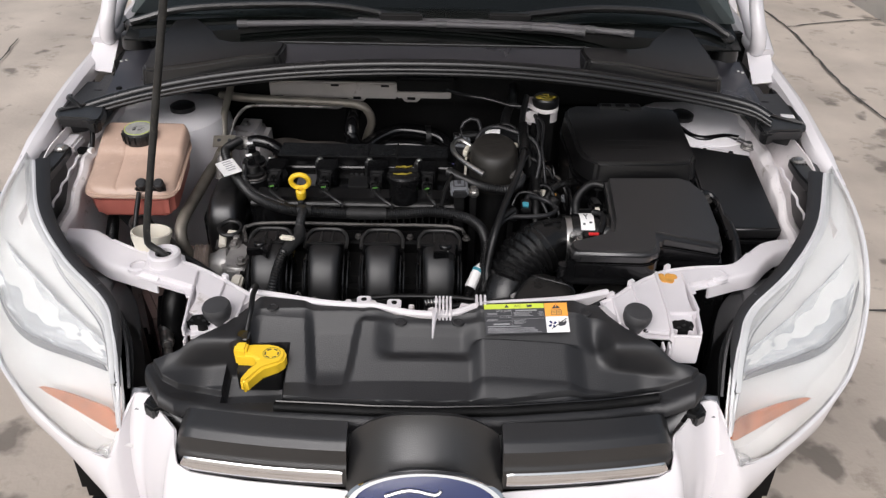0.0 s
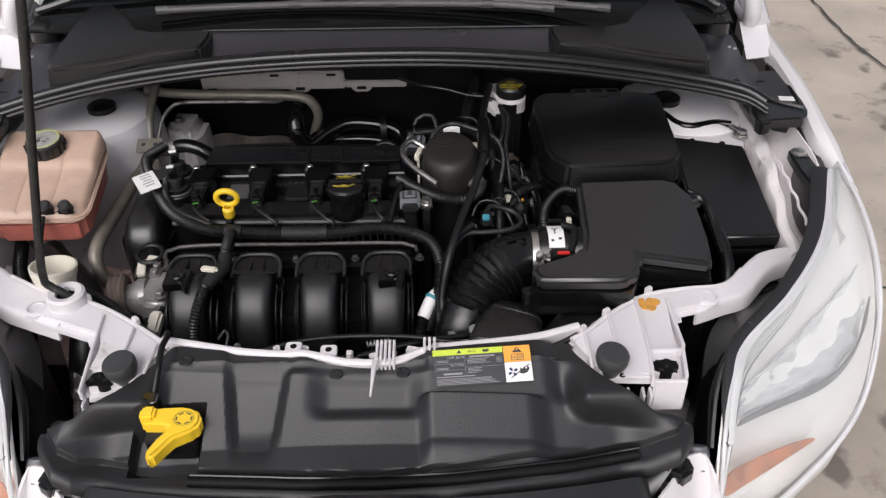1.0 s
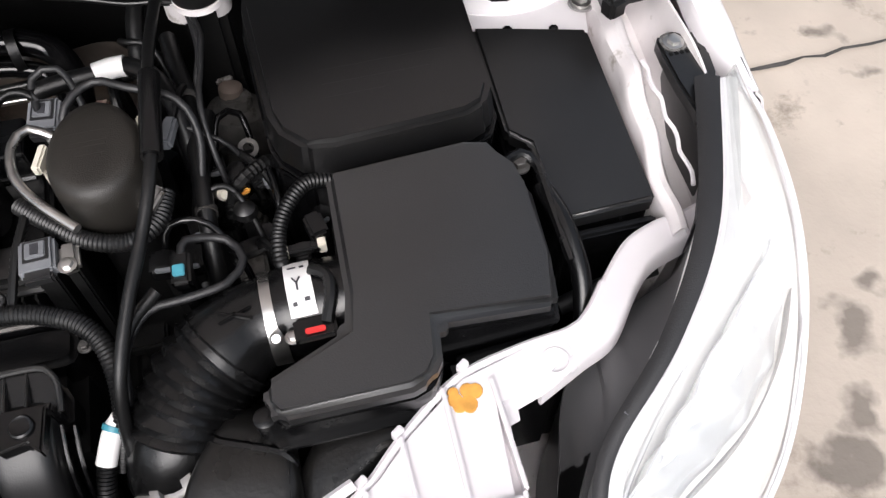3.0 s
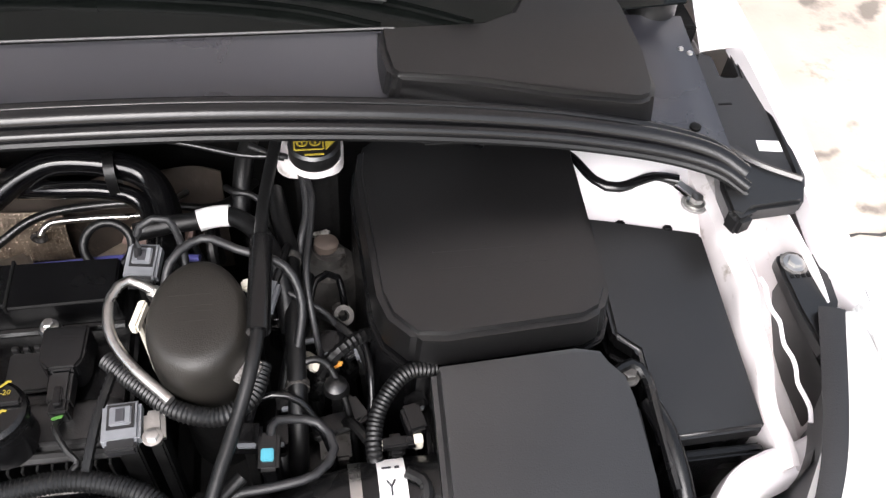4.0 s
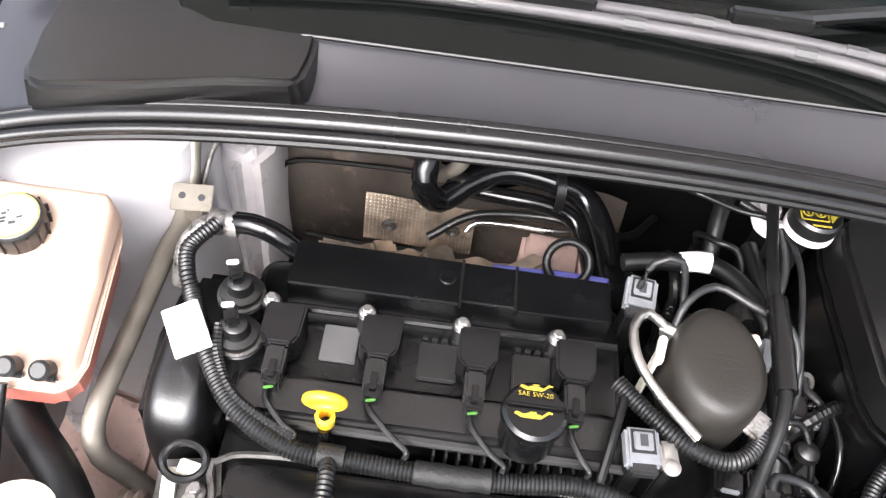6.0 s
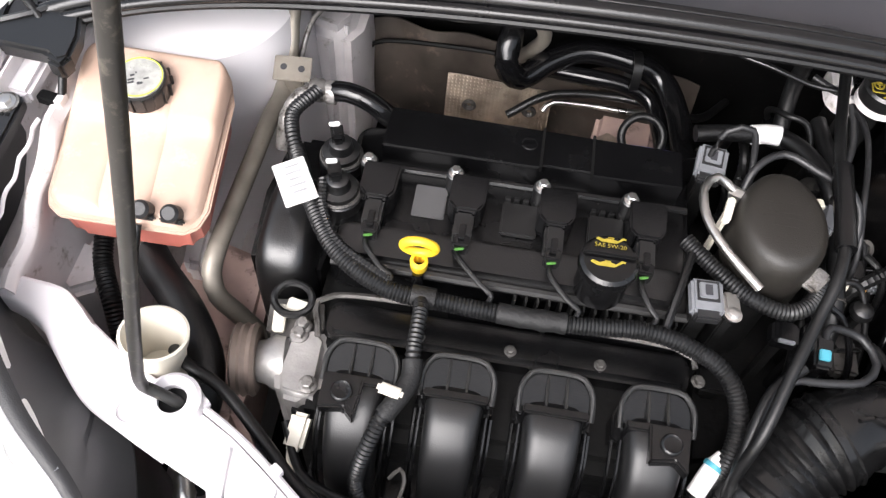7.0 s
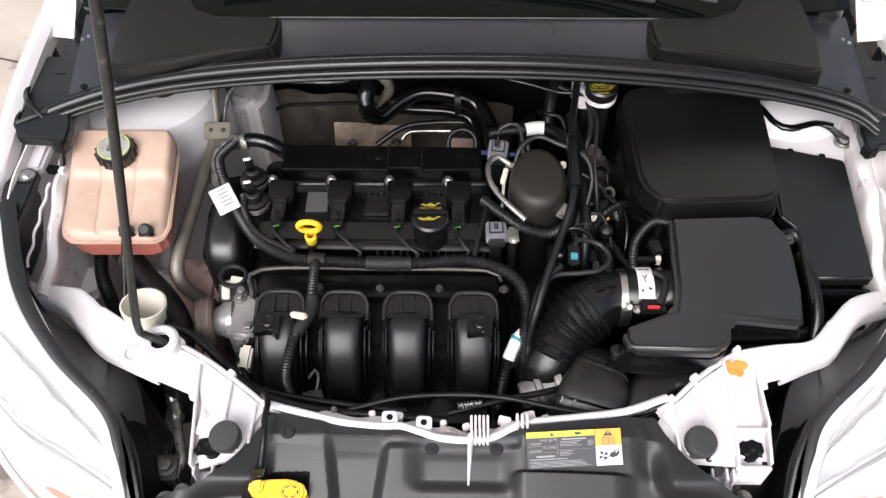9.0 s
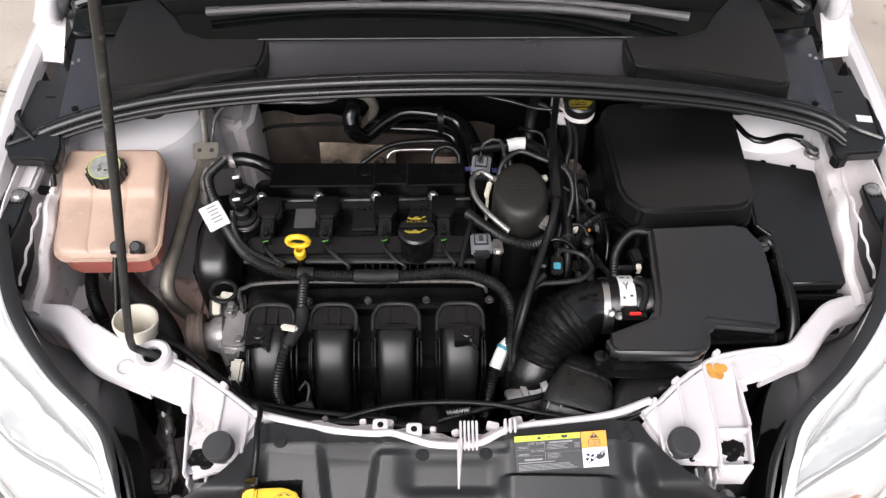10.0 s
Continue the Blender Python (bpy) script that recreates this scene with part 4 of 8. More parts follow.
part("fold", tube([(-0.345, 1.672, 0.602), (-0.25, 1.668, 0.600), (-0.17, 1.668, 0.604)], 0.0045, 6), DEEP, shield, "dark folded lower edge")
def casting(u, v):
    return (-0.285 + 0.250 * u, 1.560 + 0.105 * v, 0.612 - 0.016 * v + 0.016 * abs(math.sin(u * 9.2 + 0.5)) ** 0.6 * (1 - 0.5 * v) + 0.004 * math.sin(u * 31 + v * 9))
whole("exhaust_casting", sheet(casting, 60, 16, 0.012), RUSTY, "dusty beige exhaust casting under the heat shield", "exhaust")
whole("primed_web", put_bm(prism([(-0.040, 1.62), (0.050, 1.61), (0.062, 1.70), (-0.030, 1.705)], 0.56, 0.640, 0.010, 3), box(-0.03, 0.04, 1.60, 1.63, 0.48, 0.60, 0.006)), PINK, "pinkish primed web behind the rubber ring", "bracket")
whole("exhaust_manifold", put_bm(put_bm(put_bm(tube([(-0.30, 1.50, 0.66), (-0.26, 1.58, 0.64), (-0.20, 1.64, 0.58), (-0.14, 1.66, 0.48)], 0.024, 12), tube([(-0.02, 1.50, 0.66), (-0.04, 1.58, 0.64), (-0.09, 1.64, 0.58), (-0.12, 1.66, 0.48)], 0.024, 12)), tube([(-0.16, 1.50, 0.665), (-0.15, 1.58, 0.655), (-0.14, 1.63, 0.60), (-0.12, 1.66, 0.48)], 0.024, 12)), box(-0.36, 0.06, 1.455, 1.49, 0.60, 0.72, 0.008)), FOIL, "rusty beige exhaust manifold behind the engine", "exhaust manifold")
for k, (x, y, z, w) in enumerate(((-0.29, 1.60, 0.655, 0.05), (-0.225, 1.61, 0.66, 0.035), (-0.15, 1.605, 0.665, 0.045), (-0.03, 1.60, 0.675, 0.06))):
    whole("exhaust_lug", put_bm(block((x, y, z), (w, 0.035, 0.022), (18 * (-1) ** k, 8, 14 * k), 0.005), box(x - 0.012, x + 0.012, y - 0.01, y + 0.012, 0.60, z, 0.003)), FOIL, "rusty beige lug of the exhaust flange", "lug", "exhaust lugs")
slot = whole("bulkhead_strip", box(-0.360, -0.080, 1.655, 1.668, 0.874, 0.911, 0.003), PLATE, "pale slotted metal strip on the bulkhead", "bracket")
part("strip_foot", box(-0.080, 0.040, 1.656, 1.668, 0.876, 0.890, 0.002), PLATE, slot)
for x in (-0.340, -0.168, -0.048):
    part("tab", prism([(x - 0.020, -0.004), (x - 0.012, -0.011), (x + 0.012, -0.011), (x + 0.020, -0.004), (x + 0.018, 0.004), (x - 0.018, 0.004)], 0, 0.008, 0.001), PLATE, slot, "pressed tab").matrix_basis = pose(0, 1.664, 0.878, 90, 0, 0)
    part("slot", box(x - 0.009, x + 0.009, 1.6535, 1.657, 0.873, 0.879, 0.0008), DEEP, slot, "dark slot")
for x in (-0.225, -0.115):
    part("slot", box(x, x + 0.018, 1.6535, 1.657, 0.902, 0.907, 0.0008), DEEP, slot)
whole("bulkhead_box", box(-0.080, 0.05, 1.650, 1.70, 0.893, 0.925, 0.005), DEEP, "dark clamp on the bulkhead strip", "clamp")
bbr = whole("bulkhead_bracket", prism([(-0.475, 1.63), (-0.40, 1.61), (-0.372, 1.66), (-0.37, 1.75), (-0.47, 1.76)], 0.52, 0.790, 0.020, 3, taper=0.18), DIRTY, "dusty pale metal box bracket on the bulkhead", "bracket")
part("bracket_seam", tube([(-0.392, 1.628, 0.56), (-0.398, 1.645, 0.70), (-0.402, 1.655, 0.785)], 0.003, 6), INNER, bbr, "folded seam")
part("bracket_bolt", disc_bolt((-0.43, 1.69, 0.790), 0.009, 0.008), STEEL, bbr, "zinc bolt")
hose_line = [(-0.47, 1.66, 0.875), (-0.412, 1.635, 0.880), (-0.333, 1.632, 0.877), (-0.253, 1.63, 0.876), (-0.167, 1.63, 0.871), (-0.143, 1.63, 0.856), (-0.136, 1.64, 0.825), (-0.148, 1.66, 0.785), (-0.16, 1.69, 0.74)]
whole("evaporator_pipe", tube(hose_line, 0.0095, 12), TAN, "weathered beige pipe bending along the bulkhead", "pipe")

# ---- scuttle, seal, windscreen, wipers ----
SEAL = [(-0.700, 1.440, 0.925), (-0.655, 1.454, 0.938), (-0.567, 1.471, 0.958), (-0.450, 1.475, 0.982), (-0.300, 1.469, 1.006), (-0.150, 1.465, 1.019), (0.0, 1.464, 1.023), (0.150, 1.464, 1.020), (0.300, 1.466, 1.007), (0.434, 1.468, 0.988), (0.520, 1.463, 0.975), (0.585, 1.452, 0.966), (0.632, 1.436, 0.958), (0.660, 1.418, 0.946)]


def scuttle(u, v):
    x = -0.664 + 1.328 * u
    a = abs(x)
    y0 = table([(q[0], q[1]) for q in SEAL], x) + 0.030
    z0 = table([(q[0], q[2]) for q in SEAL], x) - 0.010
    y1 = 1.588 + 0.075 * step(a, 0.35, 0.62)
    z1 = 1.021 - 0.050 * step(a, 0.30, 0.68)
    return (x, y0 + (y1 - y0) * v, z0 + (z1 - z0) * v - 0.011 * math.sin(math.pi * min(1.0, v * 1.05)) * (1 - step(a, 0.55, 0.64)))


scut = whole("scuttle", sheet(scuttle, 180, 46, 0.004), SCUTTLE, "matt grey-black plastic scuttle panel with two raised pods", "scuttle panel")
for s in (1, -1):
    pod = [(0.294, 1.592), (0.294, 1.556), (0.298, 1.520), (0.306, 1.512), (0.380, 1.506), (0.475, 1.496), (0.562, 1.490), (0.578, 1.497), (0.586, 1.516), (0.586, 1.565), (0.580, 1.63), (0.560, 1.698), (0.512, 1.705), (0.468, 1.652), (0.446, 1.622), (0.412, 1.606)]
    part("pod", flip(prism(pod, 0.978, 1.025, 0.007, 4, lambda x, y: -0.028 * step(x, 0.30, 0.580) + 0.036 * step(y, 1.58, 1.70), taper=0.05), s), COVER, scut, "raised pod of the scuttle")
    part("end_cap", flip(lathe([(0.0, 0.0), (0.006, 0.0), (0.006, 0.003), (0, 0.005)], pose(0.625, 1.492, 0.956), 10), s), DEEP, scut)
    for rx, ry in ((0.640, 1.598), (0.648, 1.590)):
        part("rivet", flip(lathe([(0.0, 0.0), (0.0035, 0.0), (0.003, 0.002), (0, 0.003)], pose(rx, ry, 0.975), 10), s), STEEL, scut, "tiny bright rivet")
part("scuttle_lip", tube([Vector(scuttle(0.26 + 0.48 * k / 24, 0.992)) + Vector((0, 0, 0.0042)) for k in range(25)], 0.0013, 6), LAMPBOX, scut, "thin pale lip along the glass")
seal_line = [(x, y + 0.014, z + 0.001) for x, y, z in SEAL]
seal = whole("bonnet_seal", tube(seal_line, 0.0095, 14), SEALRUB, "black rubber bonnet seal along the scuttle edge", "rubber seal")
part("seal_bead", tube([(x, y - 0.014, z - 0.006) for x, y, z in seal_line], 0.0062, 10), SEALRUB, seal)
part("seal_lip", tube([(x, y - 0.017, z - 0.013) for x, y, z in seal_line], 0.0045, 8), RUBBER, seal)
part("seal_bead", tube([(x, y + 0.015, z - 0.001) for x, y, z in seal_line], 0.0062, 10), SEALRUB, seal, "outer bead of the seal")
for s in (1, -1):
    end = whole("scuttle_end", flip(prism([(0.650, 1.470), (0.636, 1.425), (0.634, 1.392), (0.646, 1.384), (0.660, 1.394), (0.716, 1.398), (0.730, 1.428), (0.700, 1.455), (0.676, 1.490)], 0.914, 0.936, 0.004), s), BLACK, "black plastic end piece of the scuttle", "end cap", "scuttle ends")
    part("end_lug", flip(block((0.646, 1.392, 0.922), (0.022, 0.020, 0.024), (0, 0, 20), 0.004), s), BLACK, end, "square lug")
    part("end_ridge", flip(tube([(0.664, 1.478, 0.936), (0.690, 1.450, 0.937), (0.726, 1.428, 0.936)], 0.004, 6), s), BLACK, end)
    hinge = part("bonnet_hinge", flip(tube([(0.725, 1.82, 0.985), (0.722, 1.755, 0.975), (0.716, 1.715, 0.985), (0.708, 1.705, 1.02), (0.700, 1.72, 1.06), (0.695, 1.745, 1.10)], lambda t: 0.020 - 0.006 * t, 12), s), PAINT, car, "white painted bonnet hinge arm")
    part("plate", flip(sheet(lambda u, v: (0.700 + 0.050 * u, 1.655 + 0.075 * v, 0.925 + 0.045 * v + 0.006 * u), 6, 6, 0.003), s), PAINT, hinge, "folded white hinge plate")
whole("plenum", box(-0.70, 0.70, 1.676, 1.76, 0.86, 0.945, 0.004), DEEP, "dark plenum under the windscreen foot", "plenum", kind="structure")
ws = part("windscreen", sheet(lambda u, v: (-0.66 + 1.32 * u + (0.5 - u) * 0.14 * v, 1.690 + 0.78 * v + 0.04 * (2 * u - 1) ** 2, 1.037 + 0.40 * v), 24, 12, 0.005), GLASS, car, "tinted windscreen glass")
ws.visible_shadow = False
part("windscreen_frit", sheet(lambda u, v: (-0.655 + 1.31 * u, 1.584 + 0.112 * v + 0.060 * (2 * u - 1) ** 2 * (1 - 0.3 * v), 1.014 + 0.026 * v - 0.010 * (2 * u - 1) ** 4), 24, 4, 0.003), FRIT, ws, "black glass edge")
part("dashboard", sheet(lambda u, v: (-0.66 + 1.32 * u, 1.80 + 0.75 * v, 0.955 + 0.05 * math.sin(v * 3.0)), 12, 8, 0.02), COVER, car, "dark grey dashboard top")
part("calid_linewall", box(-0.74, 0.74, 2.62, 2.66, 0.30, 1.45, 0.01), COVER, car, "dark cabin")
part("roof", sheet(lambda u, v: (-0.62 + 1.24 * u, 2.44 + 0.30 * v, 1.40 + 0.05 * v - 0.05 * (2 * u - 1) ** 2), 12, 4, 0.02), PAINT, car)
for s in (1, -1):
    part("pillar", flip(tube([(0.735, 1.72, 0.965), (0.72, 1.90, 1.07), (0.68, 2.2, 1.25), (0.62, 2.48, 1.39)], 0.024, 10), s), PAINT, car, "white windscreen pillar")
    part("door_skin", flip(sheet(lambda u, v: (0.80 + 0.07 * math.sin(v * 2.6), 2.226 + 0.42 * u, 0.975 - 0.70 * v), 4, 10, 0.02), s), PAINT, car)
    mir = part("door_mirror", flip(lathe([(0.0, -0.07), (0.05, -0.06), (0.075, -0.02), (0.08, 0.03), (0.07, 0.06), (0, 0.065)], pose(0.93, 2.20, 1.05, 80, 20, 0) @ Matrix.Diagonal((1.15, 0.8, 1, 1)), 24), s), PAINT, car, "white door mirror")
    part("mirror_foot", flip(tube([(0.81, 2.23, 0.975), (0.86, 2.21, 1.0), (0.90, 2.20, 1.03)], 0.02, 8), s), BLACK, mir)


def body(s):
    """One half of the cabin shell behind the front doors' leading edge, from sill to roof middle."""
    def fn(u, v):
        y = 2.64 + 1.55 * u
        tail = step(u, 0.72, 1.0)
        belt, top = 0.985 + 0.05 * u, 1.462 + 0.03 * math.sin(u * 3.0) - 0.10 * u - 0.22 * tail
        ring = [(0.85, 0.25), (0.875, 0.45), (0.88, 0.70), (0.865, 0.90), (0.845, belt), (0.76, belt + 0.20), (0.66, top - 0.06), (0.56, top - 0.005), (0.30, top + 0.025), (0.0, top + 0.03)]
        i = v * (len(ring) - 1)
        k = min(len(ring) - 2, int(i))
        x = ring[k][0] + (ring[k + 1][0] - ring[k][0]) * (i - k)
        z = ring[k][1] + (ring[k + 1][1] - ring[k][1]) * (i - k)
        return (s * x * (1 - 0.12 * tail), y - 0.10 * tail * (z > 1.0), z)
    return sheet(fn if s < 0 else (lambda u, v: fn(1 - u, v)), 30, 27, -0.01)


for s in (1, -1):
    part("body_side", body(s), PAINT, car, "white painted body side and roof")
    part("side_window", flip(sheet(lambda u, v: (0.838 - 0.155 * v + 0.006, 2.30 + 1.35 * u + 0.28 * v * (1 - u) - 0.15 * v * u, 1.01 + 0.34 * v - 0.03 * u * v), 16, 8, 0.004), s), GLOSSR, car, "dark side window")
    rear_hub = pose(s * 0.775, 3.72, 0.315, 0, 90, 0)
    rw = part("wheel", lathe([(0.20, -0.10), (0.29, -0.105), (0.313, -0.085), (0.315, 0), (0.313, 0.085), (0.29, 0.105), (0.20, 0.10)], rear_hub, 40), TYRE, car, "black tyre")
    part("rim", lathe([(0.05, -0.03), (0.19, -0.05), (0.205, -0.09), (0.205, 0.09), (0.19, 0.05), (0.05, 0.03)], rear_hub, 30), ALU, rw, "silver alloy rim")
part("tailgate", sheet(lambda u, v: (-0.76 + 1.52 * u, 4.19 + 0.10 * (1 - (2 * u - 1) ** 2) - 0.16 * v ** 2, 0.25 + 0.92 * v), 16, 12, 0.02), PAINT, car, "white tailgate and rear bumper")


def wiper(name_label, blade, arm, pivot):
    blade = [(x, y - 0.012, z + 0.014) for x, y, z in blade]
    arm = [(x, y - 0.010, z + 0.012) for x, y, z in arm]
    wp = thing("wiper", name_label, "wiper", group="wipers")
    part("blade", tube(blade, 0.0065, 10), WIPER, wp, "grey spoiler of the wiper blade")
    part("squeegee", tube([(x, y + 0.004, z - 0.010) for x, y, z in blade], 0.004, 6), RUBBER, wp, "black rubber lip")
    for k in (0.02, 0.30, 0.52, 0.74, 0.97):
        p = along(blade, k)
        d = (along(blade, min(1, k + 0.02)) - along(blade, max(0, k - 0.02))).normalized()
        part("clip", tube([p - d * 0.011, p + d * 0.011], 0.0080, 8), LAMPBOX, wp)
    part("arm", tube(arm, 0.008, 8), BLACK, wp, "black wiper arm")
    part("coupling", block(arm[-1], (0.09, 0.016, 0.018), (0, 0, 0), 0.004), BLACK, wp)
    part("pivot", lathe([(0.030, -0.045), (0.028, -0.016), (0.016, -0.010), (0.016, 0.006), (0.010, 0.012), (0, 0.012)], pose(*pivot), 20), BLACK, wp)
    return wp


wiper("wiper with grey blade parked across the windscreen foot", [(-0.41, 1.655, 1.028), (-0.20, 1.668, 1.030), (0.0, 1.664, 1.032), (0.20, 1.648, 1.034), (0.31, 1.624, 1.034)], [(-0.653, 1.706, 1.012), (-0.52, 1.722, 1.040), (-0.25, 1.725, 1.050), (-0.07, 1.672, 1.045)], (-0.653, 1.706, 1.012))
wiper("wiper with grey blade lying behind the other one", [(-0.16, 1.688, 1.028), (0.05, 1.688, 1.030), (0.24, 1.666, 1.032), (0.33, 1.648, 1.032), (0.41, 1.627, 1.032)], [(0.634, 1.684, 1.012), (0.56, 1.728, 1.040), (0.36, 1.730, 1.052), (0.16, 1.685, 1.045)], (0.634, 1.684, 1.012))

# ---- bonnet, propped open ----
ang = radians(42)
def bonnet(u, v):
    x = -0.70 + 1.40 * u
    d = 0.94 * v * (1 - 0.10 * (2 * u - 1) ** 2)
    crown = 0.03 * (1 - (2 * u - 1) ** 2)
    return (x * (1 - 0.22 * v * v), 1.730 - d * math.cos(ang) + crown * math.sin(ang), 1.098 + d * math.sin(ang) + crown * math.cos(ang))
hood = part("bonnet", sheet(bonnet, 24, 20, -0.012), PAINT, car, "white bonnet propped open")
def under(u, v, h):
    """A point h metres below the bonnet skin."""
    return Vector(bonnet(u, v)) - Vector((0, math.sin(ang), math.cos(ang))) * h


part("bonnet_frame", sheet(lambda u, v: under(0.03 + 0.94 * u, 0.03 + 0.92 * v, 0.016 + 0.008 * math.sin(u * math.pi * 5) ** 2 * math.sin(math.pi * v)), 60, 30, 0.004), INNER, hood, "white painted inner frame of the bonnet")
whole("prop_rod", tube([(-0.432, 1.078, 0.829), (-0.447, 1.079, 0.846), (-0.461, 1.080, 0.856), (-0.462, 1.078, 0.875), (-0.445, 1.074, 0.95), (-0.36, 1.068, 1.30), (-0.272, 1.058, 1.69)], 0.0058, 10), ROD, "slim dusty black steel rod propping the bonnet", "prop rod")

# ---- radiator cover ----
cover = thing("radiator_cover", "large moulded grey-black plastic cover over the radiator", "radiator cover")


FRONT = [(-0.416, 0.848), (-0.382, 0.797), (-0.354, 0.778), (-0.274, 0.756), (-0.203, 0.747), (-0.07, 0.737), (0.02, 0.736), (0.114, 0.742), (0.256, 0.763), (0.340, 0.786), (0.391, 0.812), (0.416, 0.846)]
BACK = [(-0.416, 0.868), (-0.396, 0.867), (-0.362, 0.869), (-0.340, 0.877), (-0.318, 0.895), (-0.300, 0.914), (-0.279, 0.946), (-0.262, 0.967), (-0.16, 0.948), (-0.08, 0.942), (-0.05, 0.931), (0.0, 0.924), (0.045, 0.930), (0.08, 0.948), (0.16, 0.958), (0.265, 0.970), (0.276, 0.946), (0.298, 0.914), (0.320, 0.893), (0.340, 0.877), (0.362, 0.869), (0.396, 0.867), (0.416, 0.866)]


def bump_in(x, a, b, c, d):
    return step(x, a, b) * (1 - step(x, c, d))


def cover_z(x, y):
    """Relief of the moulded cover over the plan."""
    d = y - table(FRONT, x)
    z = 0.780 + 0.019 * math.sqrt(max(0.0, 1 - (1 - min(1.0, max(0.0, d / 0.016))) ** 2))
    z += 0.009 * step(d, 0.034, 0.0375) + 0.038 * min(1.0, max(0.0, (d - 0.036) / 0.13)) - 0.008 * (x / 0.3) ** 2
    # valley beside the lever, hollow towards the lock, and the shoulders between
    z -= 0.016 * step(x - 0.14 * (0.87 - y), -0.180, -0.162) * (1 - step(x + 0.10 * (0.87 - y), -0.116, -0.097)) * step(y, 0.775, 0.840) * (1 - 0.6 * step(y, 0.895, 0.935))
    z -= 0.015 * bump_in(x, -0.082, -0.046, 0.046, 0.080) * step(y, 0.836, 0.868) * (1 - 0.7 * step(y, 0.890, 0.925))
    z -= 0.006 * bump_in(x, -0.110, -0.095, 0.072, 0.082) * step(y, 0.905, 0.925)
    # low rounded mound before the label
    z += 0.013 * bump_in(x, 0.060, 0.082, 0.196, 0.232) * bump_in(y, 0.765, 0.800, 0.866, 0.878)
    z -= 0.010 * step(x, 0.222, 0.252) * step(y, 0.858, 0.892)
    # lap over the carrier panel at both corners
    lap = step(abs(x), 0.250, 0.282) * step(y, 0.842, 0.886) * (1 - step(abs(x), 0.335, 0.375))
    z += (0.830 - z) * lap
    # well of the release lever
    z -= 0.024 * bump_in(x, -0.287, -0.284, -0.204, -0.201) * bump_in(y, 0.780, 0.783, 0.869, 0.872)
    return z


def sag(x, y, z):
    """The front of the cover hangs lower and further back than its rear edge, but for the two corners."""
    w = 0.05 * min(1.0, max(0.0, (0.935 - y) / 0.13)) ** 0.8 * (1 - step(abs(x), 0.30, 0.42)) * (1 - step(abs(x), 0.245, 0.282) * step(y, 0.835, 0.88))
    return (x * (1 + w), y + 0.84 * w, z - 0.81 * w)


def sagged(bm):
    for vert in bm.verts:
        vert.co = Vector(sag(*vert.co))
    return bm


def cover_fn(u, v):
    x = -0.415 + 0.83 * u
    front, back = table(FRONT, x), table(BACK, x)
    y = front + (back - front) * v
    return sag(x, y, cover_z(x, y))


def front_run(d, z, xs):
    return [sag(x, table(FRONT, x) + d, z - 0.008 * (x / 0.3) ** 2) for x in xs]


part("cover_shell", sheet(cover_fn, 300, 120, 0.003), RADCOVER, cover, "moulded cover shell", 18)
part("cover_apron", sheet(lambda u, v: Vector(sag(-0.385 + 0.77 * u, table(FRONT, -0.385 + 0.77 * u) + 0.006, 0.778 - 0.008 * ((0.77 * u - 0.385) / 0.3) ** 2)).lerp(Vector((-0.352 + 0.704 * u, 0.755 + 0.30 * (0.704 * u - 0.352) ** 2, 0.715)), v), 60, 6, -0.003), BLACK, cover, "black recess under the cover's front edge")
part("ridge", tube(front_run(0.004, 0.772, (-0.375, -0.35, -0.28, -0.2, -0.1, 0.0, 0.1, 0.2, 0.28, 0.34, 0.378)), 0.0040, 8), SATIN, cover, "rounded front ridge")
part("sealing_strip", tube(front_run(0.0205, 0.8015, [-0.209 + 0.045 * k for k in range(13)]), 0.0075, 10), DEEP, cover, "black rubber strip pressed into the cover")
part("strip_lip", tube(front_run(0.0255, 0.8085, [-0.207 + 0.045 * k for k in range(13)]), 0.0018, 6), GLOSSR, cover, "glossy lip of the rubber strip")
for x, y in ((-0.235, 0.936), (-0.040, 0.911), (0.046, 0.912), (0.242, 0.944)):
    part("push_clip", lathe([(0.0085, 0), (0.0095, 0.001), (0.0085, 0.0035), (0.0045, 0.004), (0.004, 0.003), (0, 0.003)], pose(*sag(x, y, cover_z(x, y))), 20), RADCOVER, cover, "grey-black push clip")
for s in (1, -1):
    lug = part("corner_lug", flip(prism([(0.378, 0.848), (0.412, 0.846), (0.416, 0.822), (0.396, 0.808), (0.376, 0.822)], 0.725, 0.748, 0.004), s), BLACK, cover, "black corner lug")
    part("screw", flip(lathe([(0.009, 0), (0.009, 0.006), (0.005, 0.008), (0, 0.007)], pose(0.397, 0.832, 0.748), 16), s), RUBBER, lug, "black screw head")

# warning label, lying on the cover
label = thing("warning_label", "dark printed warning label with lime strip and orange panel", "label")
lx0, ly0 = 0.083, 0.884
lm = pose(lx0 + 0.0045, ly0 + 0.009, 0.8300, 30, 0, 3.9) @ Matrix.Diagonal((1.02, 0.77, 1, 1))
def flat(x0, x1, y0, y1, h):
    bm = box(x0, x1, y0, y1, h, h + 0.0004, 0)
    bmesh.ops.transform(bm, matrix=lm, verts=bm.verts)
    return bm
part("backing", flat(0.0, 0.124, 0.0, 0.062, 0.0), LABELGREY, label, "dark grey printed field")
part("lime_strip", flat(0.0, 0.089, 0.052, 0.062, 0.0005), LIME, label, "lime green strip")
part("orange_field", flat(0.090, 0.124, 0.034, 0.062, 0.0005), ORANGE, label, "orange warning field")
